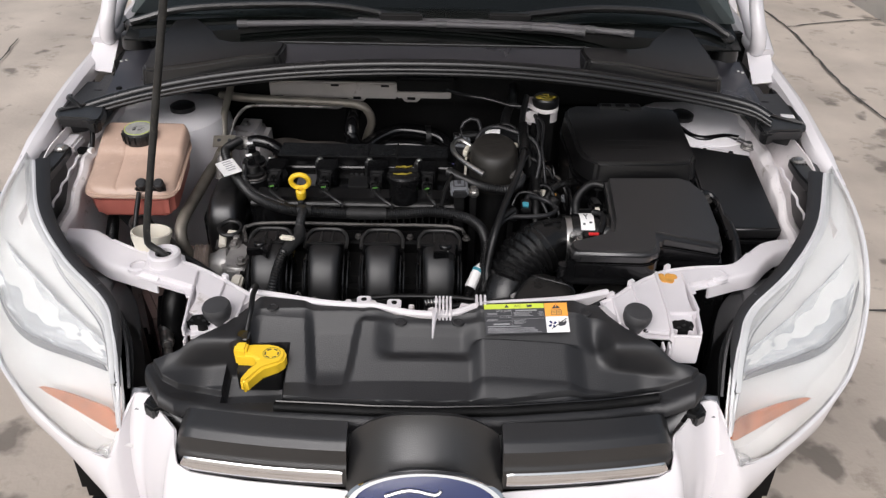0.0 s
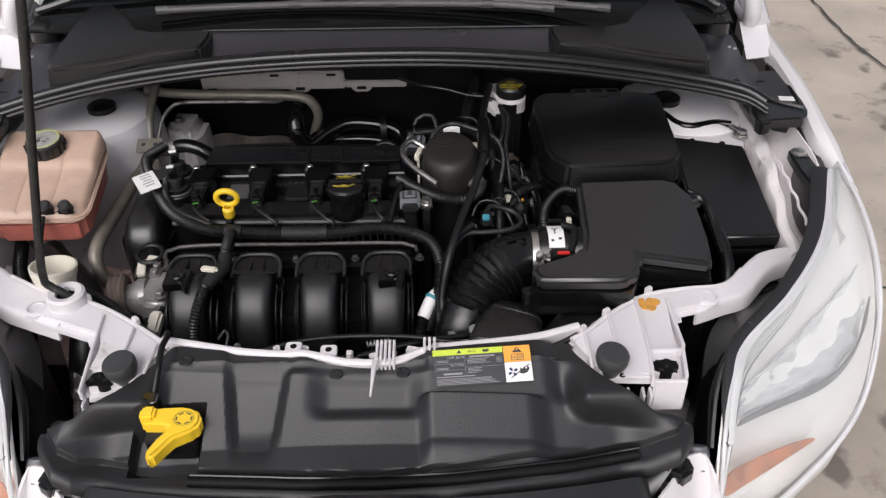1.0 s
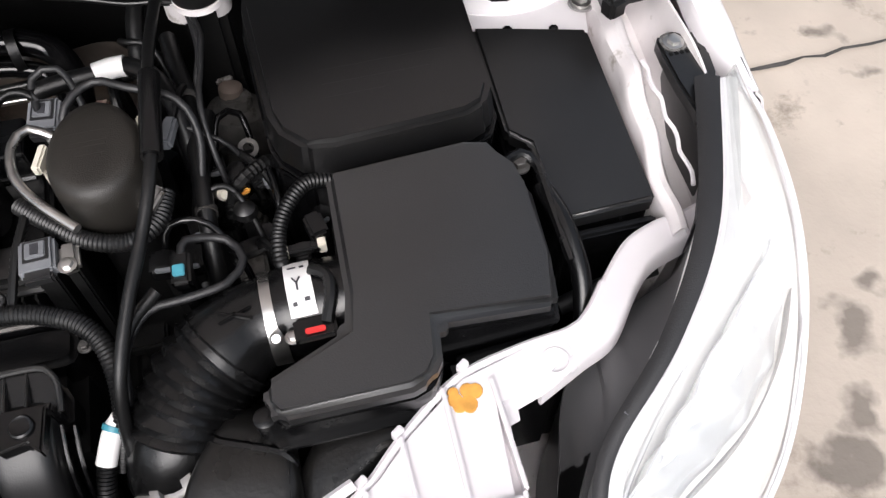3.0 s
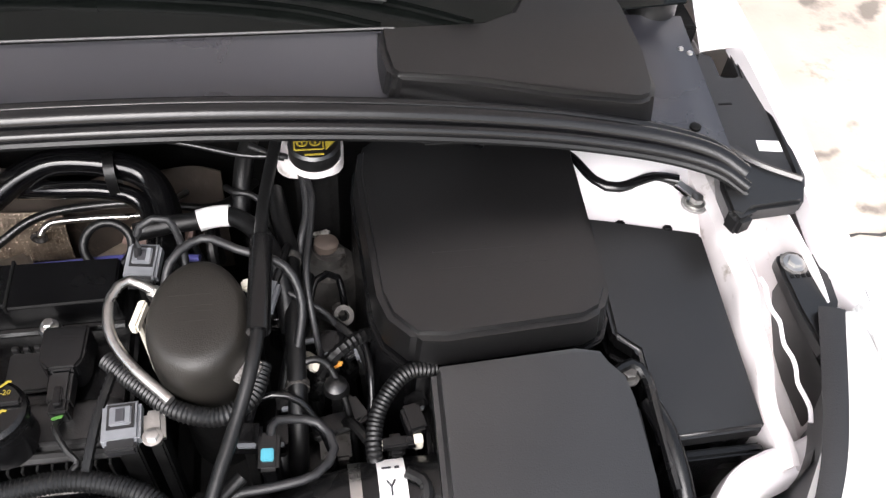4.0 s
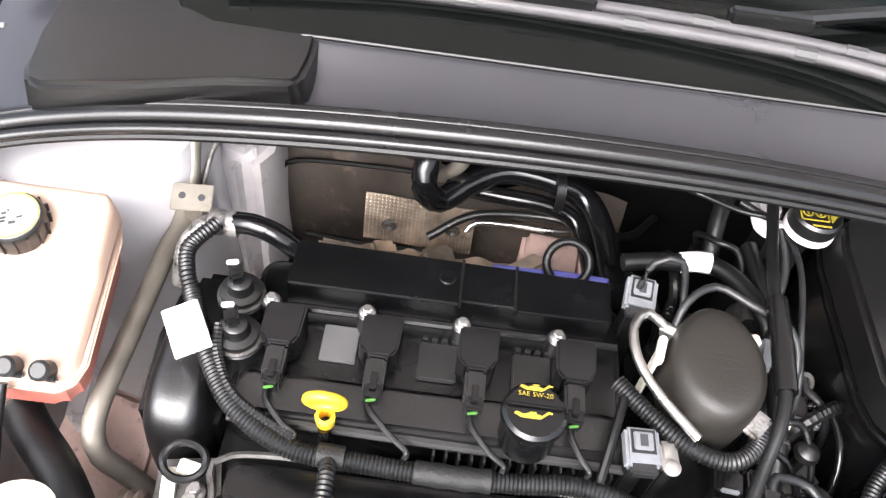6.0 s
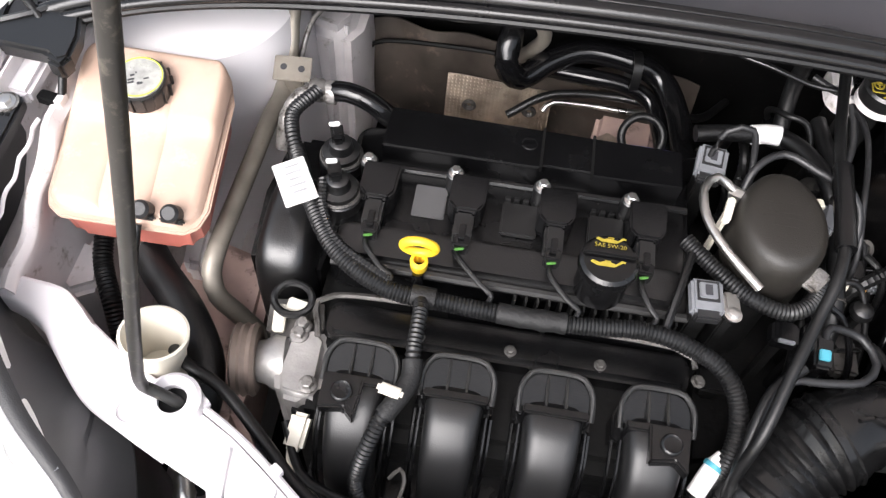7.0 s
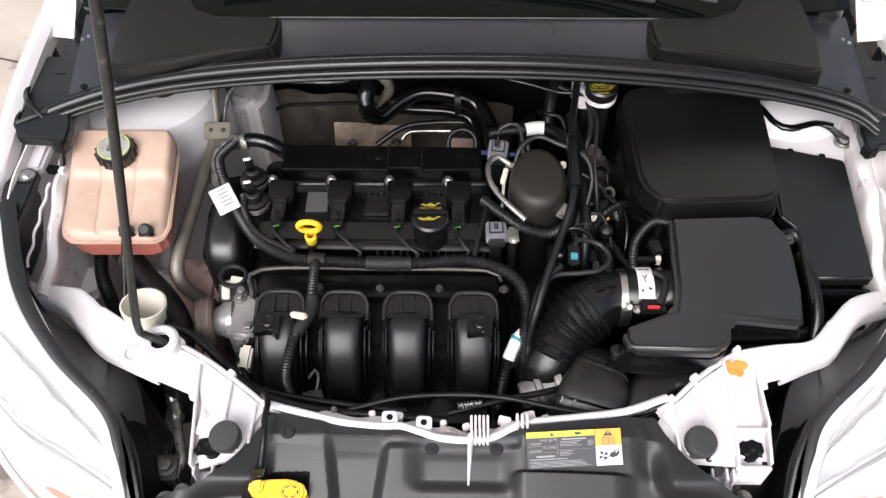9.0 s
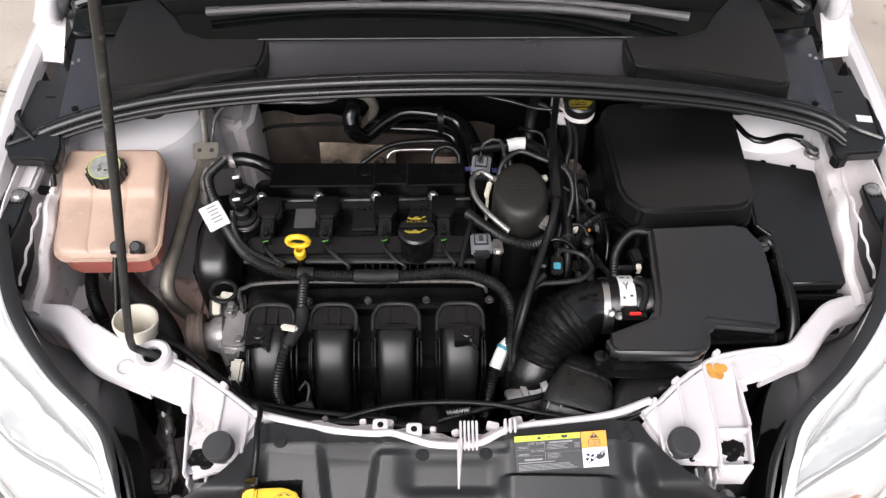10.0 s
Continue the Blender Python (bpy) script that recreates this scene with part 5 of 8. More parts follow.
for x0, x1, y0, y1 in ((0.0990, 0.0998, 0.0365, 0.0475), (0.1142, 0.1150, 0.0365, 0.0475), (0.0998, 0.1142, 0.0467, 0.0475), (0.0998, 0.1142, 0.0365, 0.0373), (0.1066, 0.1074, 0.0373, 0.0467), (0.1012, 0.1052, 0.0430, 0.0437), (0.1088, 0.1128, 0.0430, 0.0437), (0.1012, 0.1052, 0.0405, 0.0412), (0.1088, 0.1128, 0.0405, 0.0412)):
    part("book_mark", flat(x0, x1, y0, y1, 0.0010), INK, label)
part("white_field", flat(0.090, 0.124, 0.0, 0.0335, 0.0005), WHITE, label, "white field with dark symbols")


def lettering(name, text, size, at, mat, parent, m=None, lab=""):
    """Printed words as a thin mesh, centred at the point at, in the plane of m."""
    curve = bpy.data.curves.new(name, "FONT")
    curve.body, curve.size, curve.align_x, curve.align_y = text, size, "CENTER", "CENTER"
    curve.extrude, curve.resolution_u = 0.0001, 2
    tmp = new(name, curve)
    me = bpy.data.meshes.new_from_object(tmp)
    bpy.data.objects.remove(tmp)
    me.materials.clear()
    me.materials.append(mat)
    me.transform((m or Matrix.Identity(4)) @ Matrix.Translation(at))
    ob = new(name, me)
    ob.parent = parent
    return tagged(ob, lab)


rnd = random.Random(11)
part("rule", flat(0.040, 0.0403, 0.014, 0.051, 0.0006), PALEINK, label)
for y0 in (0.0375, 0.0265):
    part("rule", flat(0.001, 0.040, y0, y0 + 0.0003, 0.0006), PALEINK, label)
part("rule", flat(0.040, 0.089, 0.030, 0.0303, 0.0006), PALEINK, label)
lettering("print_text", "SAE J639", 0.0062, (0.0285, 0.0475, 0.0009), PALEINK, label, lm, "pale printed words")
lettering("print_text", "R-134a", 0.0060, (0.0300, 0.0345, 0.0009), PALEINK, label, lm)
lettering("print_text", "A/C", 0.0066, (0.0500, 0.0570, 0.0011), INK, label, lm)
part("text_bar", flat(0.012, 0.036, 0.0185, 0.0215, 0.0006), PALEINK, label, "plain pale bar")
for y0 in (0.0425, 0.0402, 0.0300, 0.0282):
    part("text_bar", flat(0.003 + rnd.uniform(0, 0.002), 0.016 + rnd.uniform(0, 0.006), y0, y0 + 0.0008, 0.0006), PALEINK, label)
part("text_bar", flat(0.046, 0.078, 0.0465, 0.0490, 0.0006), PALEINK, label)
for k in range(4):
    part("text_bar", flat(0.043, 0.066 + rnd.uniform(0, 0.008), 0.0435 - 0.0024 * k, 0.0443 - 0.0024 * k, 0.0006), PALEINK, label)
    part("text_bar", flat(0.080, 0.0875, 0.0435 - 0.0024 * k, 0.0443 - 0.0024 * k, 0.0006), PALEINK, label)
    part("text_bar", flat(0.043, 0.056 + rnd.uniform(0, 0.006), 0.0275 - 0.0024 * k, 0.0283 - 0.0024 * k, 0.0006), PALEINK, label)
part("text_bar", flat(0.003, 0.052, 0.0145, 0.0160, 0.0006), PALEINK, label)
for k in range(5):
    part("text_bar", flat(0.003, 0.084 - rnd.uniform(0, 0.012), 0.0110 - 0.0022 * k, 0.0118 - 0.0022 * k, 0.0006), PALEINK, label)


def printed(pts, mat, lab=""):
    bm = prism(pts, 0.001, 0.0013, 0)
    bmesh.ops.transform(bm, matrix=lm, verts=bm.verts)
    return part("symbol", bm, mat, label, lab)


printed([(0.0300, 0.0545), (0.0370, 0.0545), (0.0335, 0.0600)], INK, "small dark triangle")
printed([(0.0635, 0.0550), (0.0675, 0.0542), (0.0715, 0.0550), (0.0715, 0.0595), (0.0675, 0.0585), (0.0635, 0.0595)], INK)
printed([(0.1005, 0.0500), (0.1135, 0.0500), (0.1070, 0.0600)], INK, "dark warning triangle")
printed([(0.1062, 0.0530), (0.1078, 0.0530), (0.1078, 0.0572), (0.1062, 0.0572)], ORANGE).location.z += 0.0004
printed([(0.0990, 0.0370), (0.1065, 0.0358), (0.1140, 0.0370), (0.1140, 0.0470), (0.1065, 0.0455), (0.0990, 0.0470)], SEALANT, "open book symbol")
for k in range(4):
    a = k * math.pi / 2 + 0.5
    ca, sa = math.cos(a), math.sin(a)
    printed([(0.0995 + ca * q - sa * w, 0.0170 + (sa * q + ca * w) * 1.2) for q, w in ((0.001, 0.0), (0.004, -0.0018), (0.0068, -0.0008), (0.0062, 0.0022), (0.003, 0.0016))], BLUE, "dark fan blade")
printed([(0.108, 0.014), (0.112, 0.0125), (0.118, 0.0150), (0.121, 0.0215), (0.119, 0.0250), (0.116, 0.0200), (0.114, 0.0255), (0.112, 0.0200), (0.109, 0.0240), (0.1085, 0.0185)], INK, "dark open palm shape")
printed([(0.0965, 0.0075), (0.0975, 0.0065), (0.1215, 0.0280), (0.1205, 0.0290)], INK)

# yellow bonnet release lever in its well
lever = thing("release_lever", "yellow plastic bonnet release lever in a dark well", "lever")
lever.location = (0.001, 0.009, 0.002)
part("handle", sagged(prism([(-0.271, 0.838), (-0.248, 0.841), (-0.226, 0.842), (-0.210, 0.838), (-0.200, 0.828), (-0.198, 0.814), (-0.204, 0.801), (-0.214, 0.795), (-0.226, 0.788), (-0.236, 0.772), (-0.244, 0.757), (-0.252, 0.758), (-0.253, 0.770), (-0.246, 0.789), (-0.238, 0.801), (-0.237, 0.808), (-0.245, 0.813), (-0.271, 0.814)], 0.822, 0.845, 0.004, 3)), YELLOW, lever, "yellow lever body")
part("knob_ring", sagged(lathe([(0.0115, 0), (0.0125, 0), (0.0125, 0.0006), (0.0115, 0.0006)], pose(-0.219, 0.819, 0.8453), 24)), MARK, lever)
for k in range(6):
    a = radians(60 * k)
    part("ring_slot", sagged(block((-0.219 + 0.009 * math.cos(a), 0.819 + 0.009 * math.sin(a), 0.8452), (0.0018, 0.006, 0.0006), (0, 0, 60 * k), 0)), INK, lever)
part("cable_lug", sagged(box(-0.272, -0.254, 0.816, 0.836, 0.836, 0.853, 0.003)), YELLOW, lever, "yellow cable lug")
part("cable_clip", sagged(box(-0.273, -0.255, 0.840, 0.860, 0.825, 0.854, 0.003)), BLACK, lever, "black cable clip")
part("pad", sagged(prism(rounded(-0.268, -0.204, 0.798, 0.836, 0.008), 0.79, 0.824, 0.002)), BLACK, lever, "black pivot block")

# ---- engine ----
engine = thing("engine", "four-cylinder petrol engine with black covers, dusty", "engine")
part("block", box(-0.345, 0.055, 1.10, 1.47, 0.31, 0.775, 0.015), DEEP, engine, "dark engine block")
part("valve_cover", prism(rounded(-0.338, 0.048, 1.262, 1.452, 0.02), 0.770, 0.832, 0.007, 3), SATIN, engine, "black plastic valve cover")
part("cover_front", prism(rounded(-0.330, 0.044, 1.256, 1.308, 0.012), 0.828, 0.846, 0.009, 4), COVER, engine, "rounded front ledge")
part("front_lip", tube([(-0.330, 1.258, 0.836), (-0.2, 1.257, 0.836), (0.046, 1.254, 0.836)], 0.0055, 8), DUSTY, engine)
part("fin_sill", box(-0.20, 0.045, 1.236, 1.246, 0.770, 0.806, 0.002), SATIN, engine, "dark sill under the fins")
for k in range(15):
    x = -0.135 + 0.0120 * k
    part("fin", box(x, x + 0.0022, 1.244, 1.262, 0.795, 0.834, 0.0006), DUSTY, engine, "thin cooling fin" if k == 0 else "")
rear = part("rear_cover", prism([(-0.303, 1.398), (-0.125, 1.398), (-0.125, 1.402), (-0.068, 1.402), (-0.068, 1.398), (0.032, 1.400), (0.032, 1.452), (-0.300, 1.456)], 0.820, 0.863, 0.004), SATIN, engine, "raised black rear cover")
part("cover_joint", box(-0.1265, -0.1235, 1.399, 1.456, 0.855, 0.8645, 0.0005), DEEP, rear)
part("cover_joint", box(-0.0695, -0.0665, 1.399, 1.456, 0.855, 0.8645, 0.0005), DEEP, rear)
part("maker_mark", lathe([(0.008, 0), (0.009, 0.0006), (0.008, 0.0012), (0.0065, 0.0008)], pose(-0.14, 1.43, 0.8628), 20), SATIN, rear)
part("rail", tube([(-0.30, 1.381, 0.846), (-0.15, 1.381, 0.847), (0.04, 1.381, 0.848)], 0.0045, 8), SATIN, engine, "long black rail")
part("pale_plate", box(-0.258, -0.222, 1.330, 1.372, 0.832, 0.836, 0.001), LAMPBOX, engine, "pale grey plate between two coils")
for x in (-0.160, -0.065):
    part("dark_plate", box(x, x + 0.040, 1.322, 1.365, 0.832, 0.838, 0.002), BLACK, engine, "grey-black plate between two coils")
    for k in range(4):
        part("stud", box(x + 0.002 + 0.010 * k, x + 0.008 + 0.010 * k, 1.365, 1.370, 0.832, 0.843, 0.001), BLACK, engine)


def coil(x):
    c = part("ignition_coil", prism([(x - 0.020, 1.331), (x - 0.012, 1.322), (x + 0.012, 1.322), (x + 0.018, 1.331), (x + 0.020, 1.368), (x - 0.020, 1.368)], 0.835, 0.872, 0.0022), COIL, engine, "black ignition coil")
    part("boot", box(x - 0.011, x + 0.009, 1.292, 1.324, 0.845, 0.866, 0.003), BLACK, c)
    part("plug", box(x - 0.009, x + 0.008, 1.282, 1.297, 0.842, 0.864, 0.002), SATIN, c, "connector plug")
    part("lock", box(x - 0.004, x + 0.003, 1.288, 1.306, 0.865, 0.869, 0.001), SATIN, c)
    part("paint_mark", block((x - 0.001, 1.2805, 0.8585), (0.010, 0.0025, 0.003), (0, 0, 15), 0.0008), GREEN, c, "green paint mark")
    part("bolt", disc_bolt((x - 0.018, 1.374, 0.862), 0.0065, 0.008), STEEL, c, "zinc bolt")
    part("lobe", lathe([(0.010, -0.03), (0.010, 0.0), (0.008, 0.002)], pose(x - 0.018, 1.374, 0.862), 16), BLACK, c)


for k in range(4):
    coil(-0.294 + 0.096 * k)

# oil filler cap
cap = part("oil_cap", lathe([(0.027, -0.045), (0.0265, -0.006), (0.0295, -0.004), (0.0305, 0.0), (0.0295, 0.007), (0.026, 0.010), (0, 0.0105)], pose(-0.050, 1.272, 0.886), 36), SATIN, engine, "black oil filler cap with yellow print")
part("grip", box(-0.077, -0.023, 1.2735, 1.2815, 0.896, 0.9015, 0.002), SATIN, cap)
lettering("print_text", "SAE 5W-20", 0.0068, (-0.0500, 1.2868, 0.8972), MARK, cap, None, "yellow printed words")
for dx, y0, k in ((-0.050, 1.2925, 1.0), (-0.052, 1.2645, 1.15)):
    pts = [(-0.015, 0.0015), (-0.009, -0.0015), (0.006, -0.0015), (0.013, 0.004), (0.015, 0.0035), (0.0155, 0.005), (0.012, 0.006), (0.007, 0.0015), (0.002, 0.003), (-0.004, 0.003), (-0.007, 0.0015), (-0.013, 0.0035)]
    part("print_mark", prism([(dx + px * k, y0 + py * k) for px, py in pts], 0.8966, 0.8972, 0), MARK, cap, "yellow oil can symbol")
    part("print_mark", box(dx - 0.003, dx + 0.003, y0 + 0.0038, y0 + 0.0050, 0.8966, 0.8972, 0), MARK, cap)

# dipstick
dip = part("dipstick", tube([(-0.238 + 0.0165 * math.cos(radians(30 * k)), 1.262 - 0.003 * math.sin(radians(30 * k)), 0.880 + 0.0150 * math.sin(radians(30 * k))) for k in range(12)], 0.0048, 10, closed=True), YELLOW, engine, "yellow dipstick ring")
part("stem", lathe([(0.006, 0), (0.009, 0.004), (0.0095, 0.018), (0.006, 0.022)], pose(-0.237, 1.258, 0.846, 8, 0, 0), 14), YELLOW, dip)
part("guide", tube([(-0.235, 1.235, 0.79), (-0.236, 1.243, 0.83), (-0.237, 1.250, 0.848)], 0.006, 8), SATIN, dip, "black dipstick tube")

# cam drive end of the engine
part("timing_cover", prism([(-0.425, 1.250), (-0.350, 1.245), (-0.342, 1.30), (-0.348, 1.445), (-0.420, 1.445), (-0.432, 1.36)], 0.60, 0.815, 0.022, 4), SATIN, engine, "rounded black timing cover")
def hump(u, v):
    a, k = 2 * math.pi * u, 1 - v
    ca, sa = math.cos(a), math.sin(a)
    r = min(1.0, 2.2 * k) if k > 0 else 0.0
    z = 0.838 - 0.060 * (1 - math.sqrt(max(0.0, 1 - min(1.0, r) ** 4.5))) - 0.26 * max(0.0, k - 0.4545) + 0.012 * sa * r
    return (-0.386 + 0.036 * r * math.copysign(abs(ca) ** 0.6, ca), 1.304 + 0.066 * r * math.copysign(abs(sa) ** 0.55, sa), z)


part("timing_hump", sheet(hump, 36, 30, 0.002), COVER, engine, "rounded black cover lobe")
for x, y in ((-0.346, 1.385), (-0.338, 1.335)):
    so = part("valve_solenoid", lathe([(0.025, -0.05), (0.025, -0.008), (0.021, -0.004), (0.021, 0.004), (0.014, 0.006), (0.012, 0.018), (0.009, 0.020), (0, 0.020)], pose(x, y, 0.855), 26), BLACK, engine, "dark round valve solenoid")
    part("ring", lathe([(0.0195, 0), (0.0235, 0), (0.0245, 0.003), (0.0225, 0.005), (0.0195, 0.004)], pose(x, y, 0.8485), 26), DULL, so, "dull metal ring")
    part("cap", block((x - 0.004, y + 0.004, 0.880), (0.014, 0.022, 0.016), (0, 0, 20), 0.003), SATIN, so)
    part("clip", block((x - 0.008, y + 0.010, 0.889), (0.012, 0.005, 0.004), (0, 0, 15), 0.001), WHITE, so, "white clip")

# intake manifold
part("intake_plate", prism(rounded(-0.325, 0.058, 1.190, 1.232, 0.012), 0.70, 0.800, 0.006), SATIN, engine, "black intake manifold flange")
part("gasket_edge", tube([(-0.33, 1.185, 0.80), (-0.322, 1.232, 0.806), (-0.12, 1.236, 0.806), (0.04, 1.234, 0.806), (0.062, 1.215, 0.803)], 0.0035, 6), DULL, engine, "dull grey cast edge")
part("plenum", prism(rounded(-0.325, 0.060, 1.00, 1.12, 0.03), 0.45, 0.70, 0.02, 3), SATIN, engine, "black intake plenum")


def runner(x, boss):
    """One intake runner: flanged collar with webs, a step band and the curved body; boss: which side its round boss stands on."""
    path = [(1.150, 0.818, 0.0285, 0.016), (1.136, 0.830, 0.0285, 0.018), (1.118, 0.834, 0.0280, 0.022), (1.098, 0.828, 0.0275, 0.025), (1.076, 0.808, 0.0270, 0.026), (1.058, 0.773, 0.0260, 0.026), (1.047, 0.728, 0.0245, 0.026), (1.045, 0.645, 0.023, 0.026), (1.06, 0.57, 0.023, 0.026)]
    spine, sizes = [(q[0], q[1], 0) for q in path], [(q[2], q[3], 0) for q in path]

    def fn(u, v):
        p, s = along(spine, v), along(sizes, v)
        d = (along(spine, min(1, v + 0.02)) - along(spine, max(0, v - 0.02))).normalized()
        a = 2 * math.pi * u
        ca, sa = math.cos(a), math.sin(a)
        q = p + Vector((d.y, -d.x, 0)) * (math.copysign(abs(sa) ** 0.5, sa) * s.y - s.y)
        return (x + math.copysign(abs(ca) ** 0.5, ca) * s.x, q.x, q.y)
    bm = blank()
    nu, nv = 32, 44
    g = [[bm.verts.new(fn(i / nu, j / nv)) for j in range(nv + 1)] for i in range(nu)]
    for i in range(nu):
        for j in range(nv):
            bm.faces.new((g[i][j], g[(i + 1) % nu][j], g[(i + 1) % nu][j + 1], g[i][j + 1]))
    bm.faces.new([g[i][0] for i in range(nu)])
    bm.faces.new([g[i][nv] for i in range(nu)])
    r = part("intake_runner", bm, RUNNER, engine, "curved black intake runner")
    hood_line = [(x - 0.0355, 1.128), (x - 0.0355, 1.150), (x - 0.029, 1.163), (x - 0.018, 1.169), (x + 0.018, 1.169), (x + 0.029, 1.163), (x + 0.0355, 1.150), (x + 0.0355, 1.128)]
    part("collar", prism(hood_line, 0.770, 0.8215, 0.002, 2, lambda px, py: 0.30 * (py - 1.128)), SATIN, r, "flanged runner collar")
    # dust and a painted highlight share the rim's paler colour
    part("collar_rim", tube([(px, py + 0.001, 0.824 + 0.30 * (py - 1.128)) for px, py in hood_line], 0.0030, 8), DUSTY, r, "dusty rolled rim of the collar, its highlight put into the paler colour")
    part("collar_skirt", prism([(x + (px - x) * 1.09, 1.148 + (py - 1.148) * 1.14) for px, py in hood_line], 0.770, 0.804, 0.003), SATIN, r)
    for e in (-0.0095, 0.0095):
        part("web", box(x + e - 0.0013, x + e + 0.0013, 1.134, 1.168, 0.816, 0.8345, 0.0008), DUSTY, r)
    part("step_band", prism([(x - 0.0315, 1.125), (x + 0.0315, 1.125), (x + 0.0325, 1.134), (x - 0.0325, 1.134)], 0.800, 0.8365, 0.002), SATIN, r, "step below the collar")
    for e in (-1, 1):
        part("edge_rib", tube([(x + e * 0.0325, 1.120, 0.816), (x + e * 0.0325, 1.088, 0.797), (x + e * 0.032, 1.063, 0.752), (x + e * 0.031, 1.054, 0.70)], 0.0018, 6), SATIN, r)
        part("side_flange", tube([(x + e * 0.038, 1.125, 0.800), (x + e * 0.038, 1.095, 0.782), (x + e * 0.037, 1.070, 0.740), (x + e * 0.036, 1.060, 0.69)], 0.0022, 6), SATIN, r)
    if boss:
        c = x + (-0.012 if boss < 0 else 0.010)
        part("tab_plate", prism([(c - 0.020, 1.094), (c + 0.004, 1.098), (c + 0.016, 1.086), (c + 0.019, 1.130), (c - 0.020, 1.132)], 0.826, 0.842, 0.002), SATIN, r, "flat tab on the runner")
        part("tab_boss", lathe([(0.0105, 0), (0.0105, 0.003), (0.009, 0.0045), (0.007, 0.0035), (0, 0.0035)], pose(c, 1.113, 0.8415), 22), SATIN, r, "round boss")


for x, side in ((-0.275, -1), (-0.179, 0), (-0.082, 0), (0.017, 1)):
    runner(x, side)
for x in (-0.226, -0.130, -0.036, 0.066):
    part("bolt", disc_bolt((x, 1.203, 0.798), 0.0058, 0.007), DULL, engine, "dull bolt")

# belt end: pulley, thermostat, brackets
part("pulley", lathe([(0.010, -0.014), (0.036, -0.014), (0.040, -0.011), (0.037, -0.006), (0.040, -0.002), (0.037, 0.003), (0.040, 0.008), (0.036, 0.012), (0.010, 0.012)], pose(-0.405, 1.165, 0.757, 0, 90, 8), 36), BELTMETAL, engine, "dusty grooved pulley")
part("pump_neck", lathe([(0.020, -0.02), (0.024, 0.0), (0.030, 0.010), (0.030, 0.022), (0.022, 0.026)], pose(-0.385, 1.166, 0.757, 0, 90, 8), 24), CAST, engine, "cast pump neck")
part("pump_body", prism([(-0.366, 1.202), (-0.335, 1.206), (-0.318, 1.190), (-0.316, 1.130), (-0.330, 1.118), (-0.362, 1.122), (-0.370, 1.150)], 0.66, 0.785, 0.010, 3), CAST, engine, "cast aluminium pump body")
for x, y in ((-0.352, 1.190), (-0.330, 1.136)):
    part("bolt", disc_bolt((x, y, 0.785), 0.008, 0.010), ALU, engine)
part("bracket", prism([(-0.395, 1.232), (-0.338, 1.242), (-0.328, 1.20), (-0.345, 1.178), (-0.390, 1.188)], 0.750, 0.780, 0.006), DULL, engine, "dark cast bracket")
part("bracket_ring", tube([(-0.365 + 0.0205 * math.cos(radians(30 * k)), 1.222 + 0.0165 * math.sin(radians(30 * k)), 0.802 + 0.005 * math.sin(radians(30 * k))) for k in range(12)], 0.0042, 8, closed=True), RUBBER, engine, "black rubber ring")
part("ring_plate", block((-0.360, 1.219, 0.792), (0.024, 0.015, 0.006), (10, 0, -12), 0.0015), CREAM, engine, "pale plate inside the ring")
part("ring_plate", block((-0.377, 1.205, 0.786), (0.013, 0.030, 0.010), (16, 0, 6), 0.0015), CREAM, engine)
part("bracket_nut", disc_bolt((-0.350, 1.200, 0.786), 0.0075, 0.012), ALU, engine)
part("gear_case", prism([(0.06, 1.12), (0.24, 1.16), (0.27, 1.30), (0.24, 1.48), (0.06, 1.50)], 0.36, 0.70, 0.03, 3), DEEP, engine, "dark gearbox casing")

# high pressure pump cover
pump = thing("pump_cover", "rounded brownish-black cover over the fuel pump", "cover")
out = []
for k in range(36):
    a = 2 * math.pi * k / 36
    out.append((0.118 + 0.0455 * math.cos(a) * (1 - 0.08 * math.sin(a)), 1.337 + 0.062 * math.sin(a)))
bm = blank()
rings = [[bm.verts.new((0.118 + (x - 0.118) * k, 1.338 + (y - 1.338) * k, z)) for x, y in out] for k, z in ((0.97, 0.850), (1.0, 0.870), (1.0, 0.898), (0.985, 0.908), (0.945, 0.916), (0.87, 0.9215), (0.74, 0.9238), (0.5, 0.9242))]
for lower, upper in zip(rings, rings[1:]):
    for k in range(36):
        bm.faces.new((lower[k], lower[(k + 1) % 36], upper[(k + 1) % 36], upper[k]))
bm.faces.new(rings[-1])
bm.faces.new(rings[0][::-1])
part("dome", bm, BROWN, pump, "domed cover")
for k, (y, w) in enumerate(((1.352, 0.020), (1.340, 0.024), (1.334, 0.022), (1.324, 0.016))):
    part("moulded_line", box(0.104 - w / 2 + 0.008 * (k % 2), 0.104 + w / 2 + 0.016, y, y + 0.0022, 0.9236, 0.9246, 0), BROWN, pump)
part("skirt", prism([(0.117 + (x - 0.117) * 0.80, 1.340 + (y - 1.336) * 0.80) for x, y in out], 0.70, 0.856, 0.004), DEEP, pump)
part("fixing_lug", block((0.158, 1.292, 0.885), (0.018, 0.026, 0.010), (15, 0, -40), 0.003), ALU, pump, "metal lug")

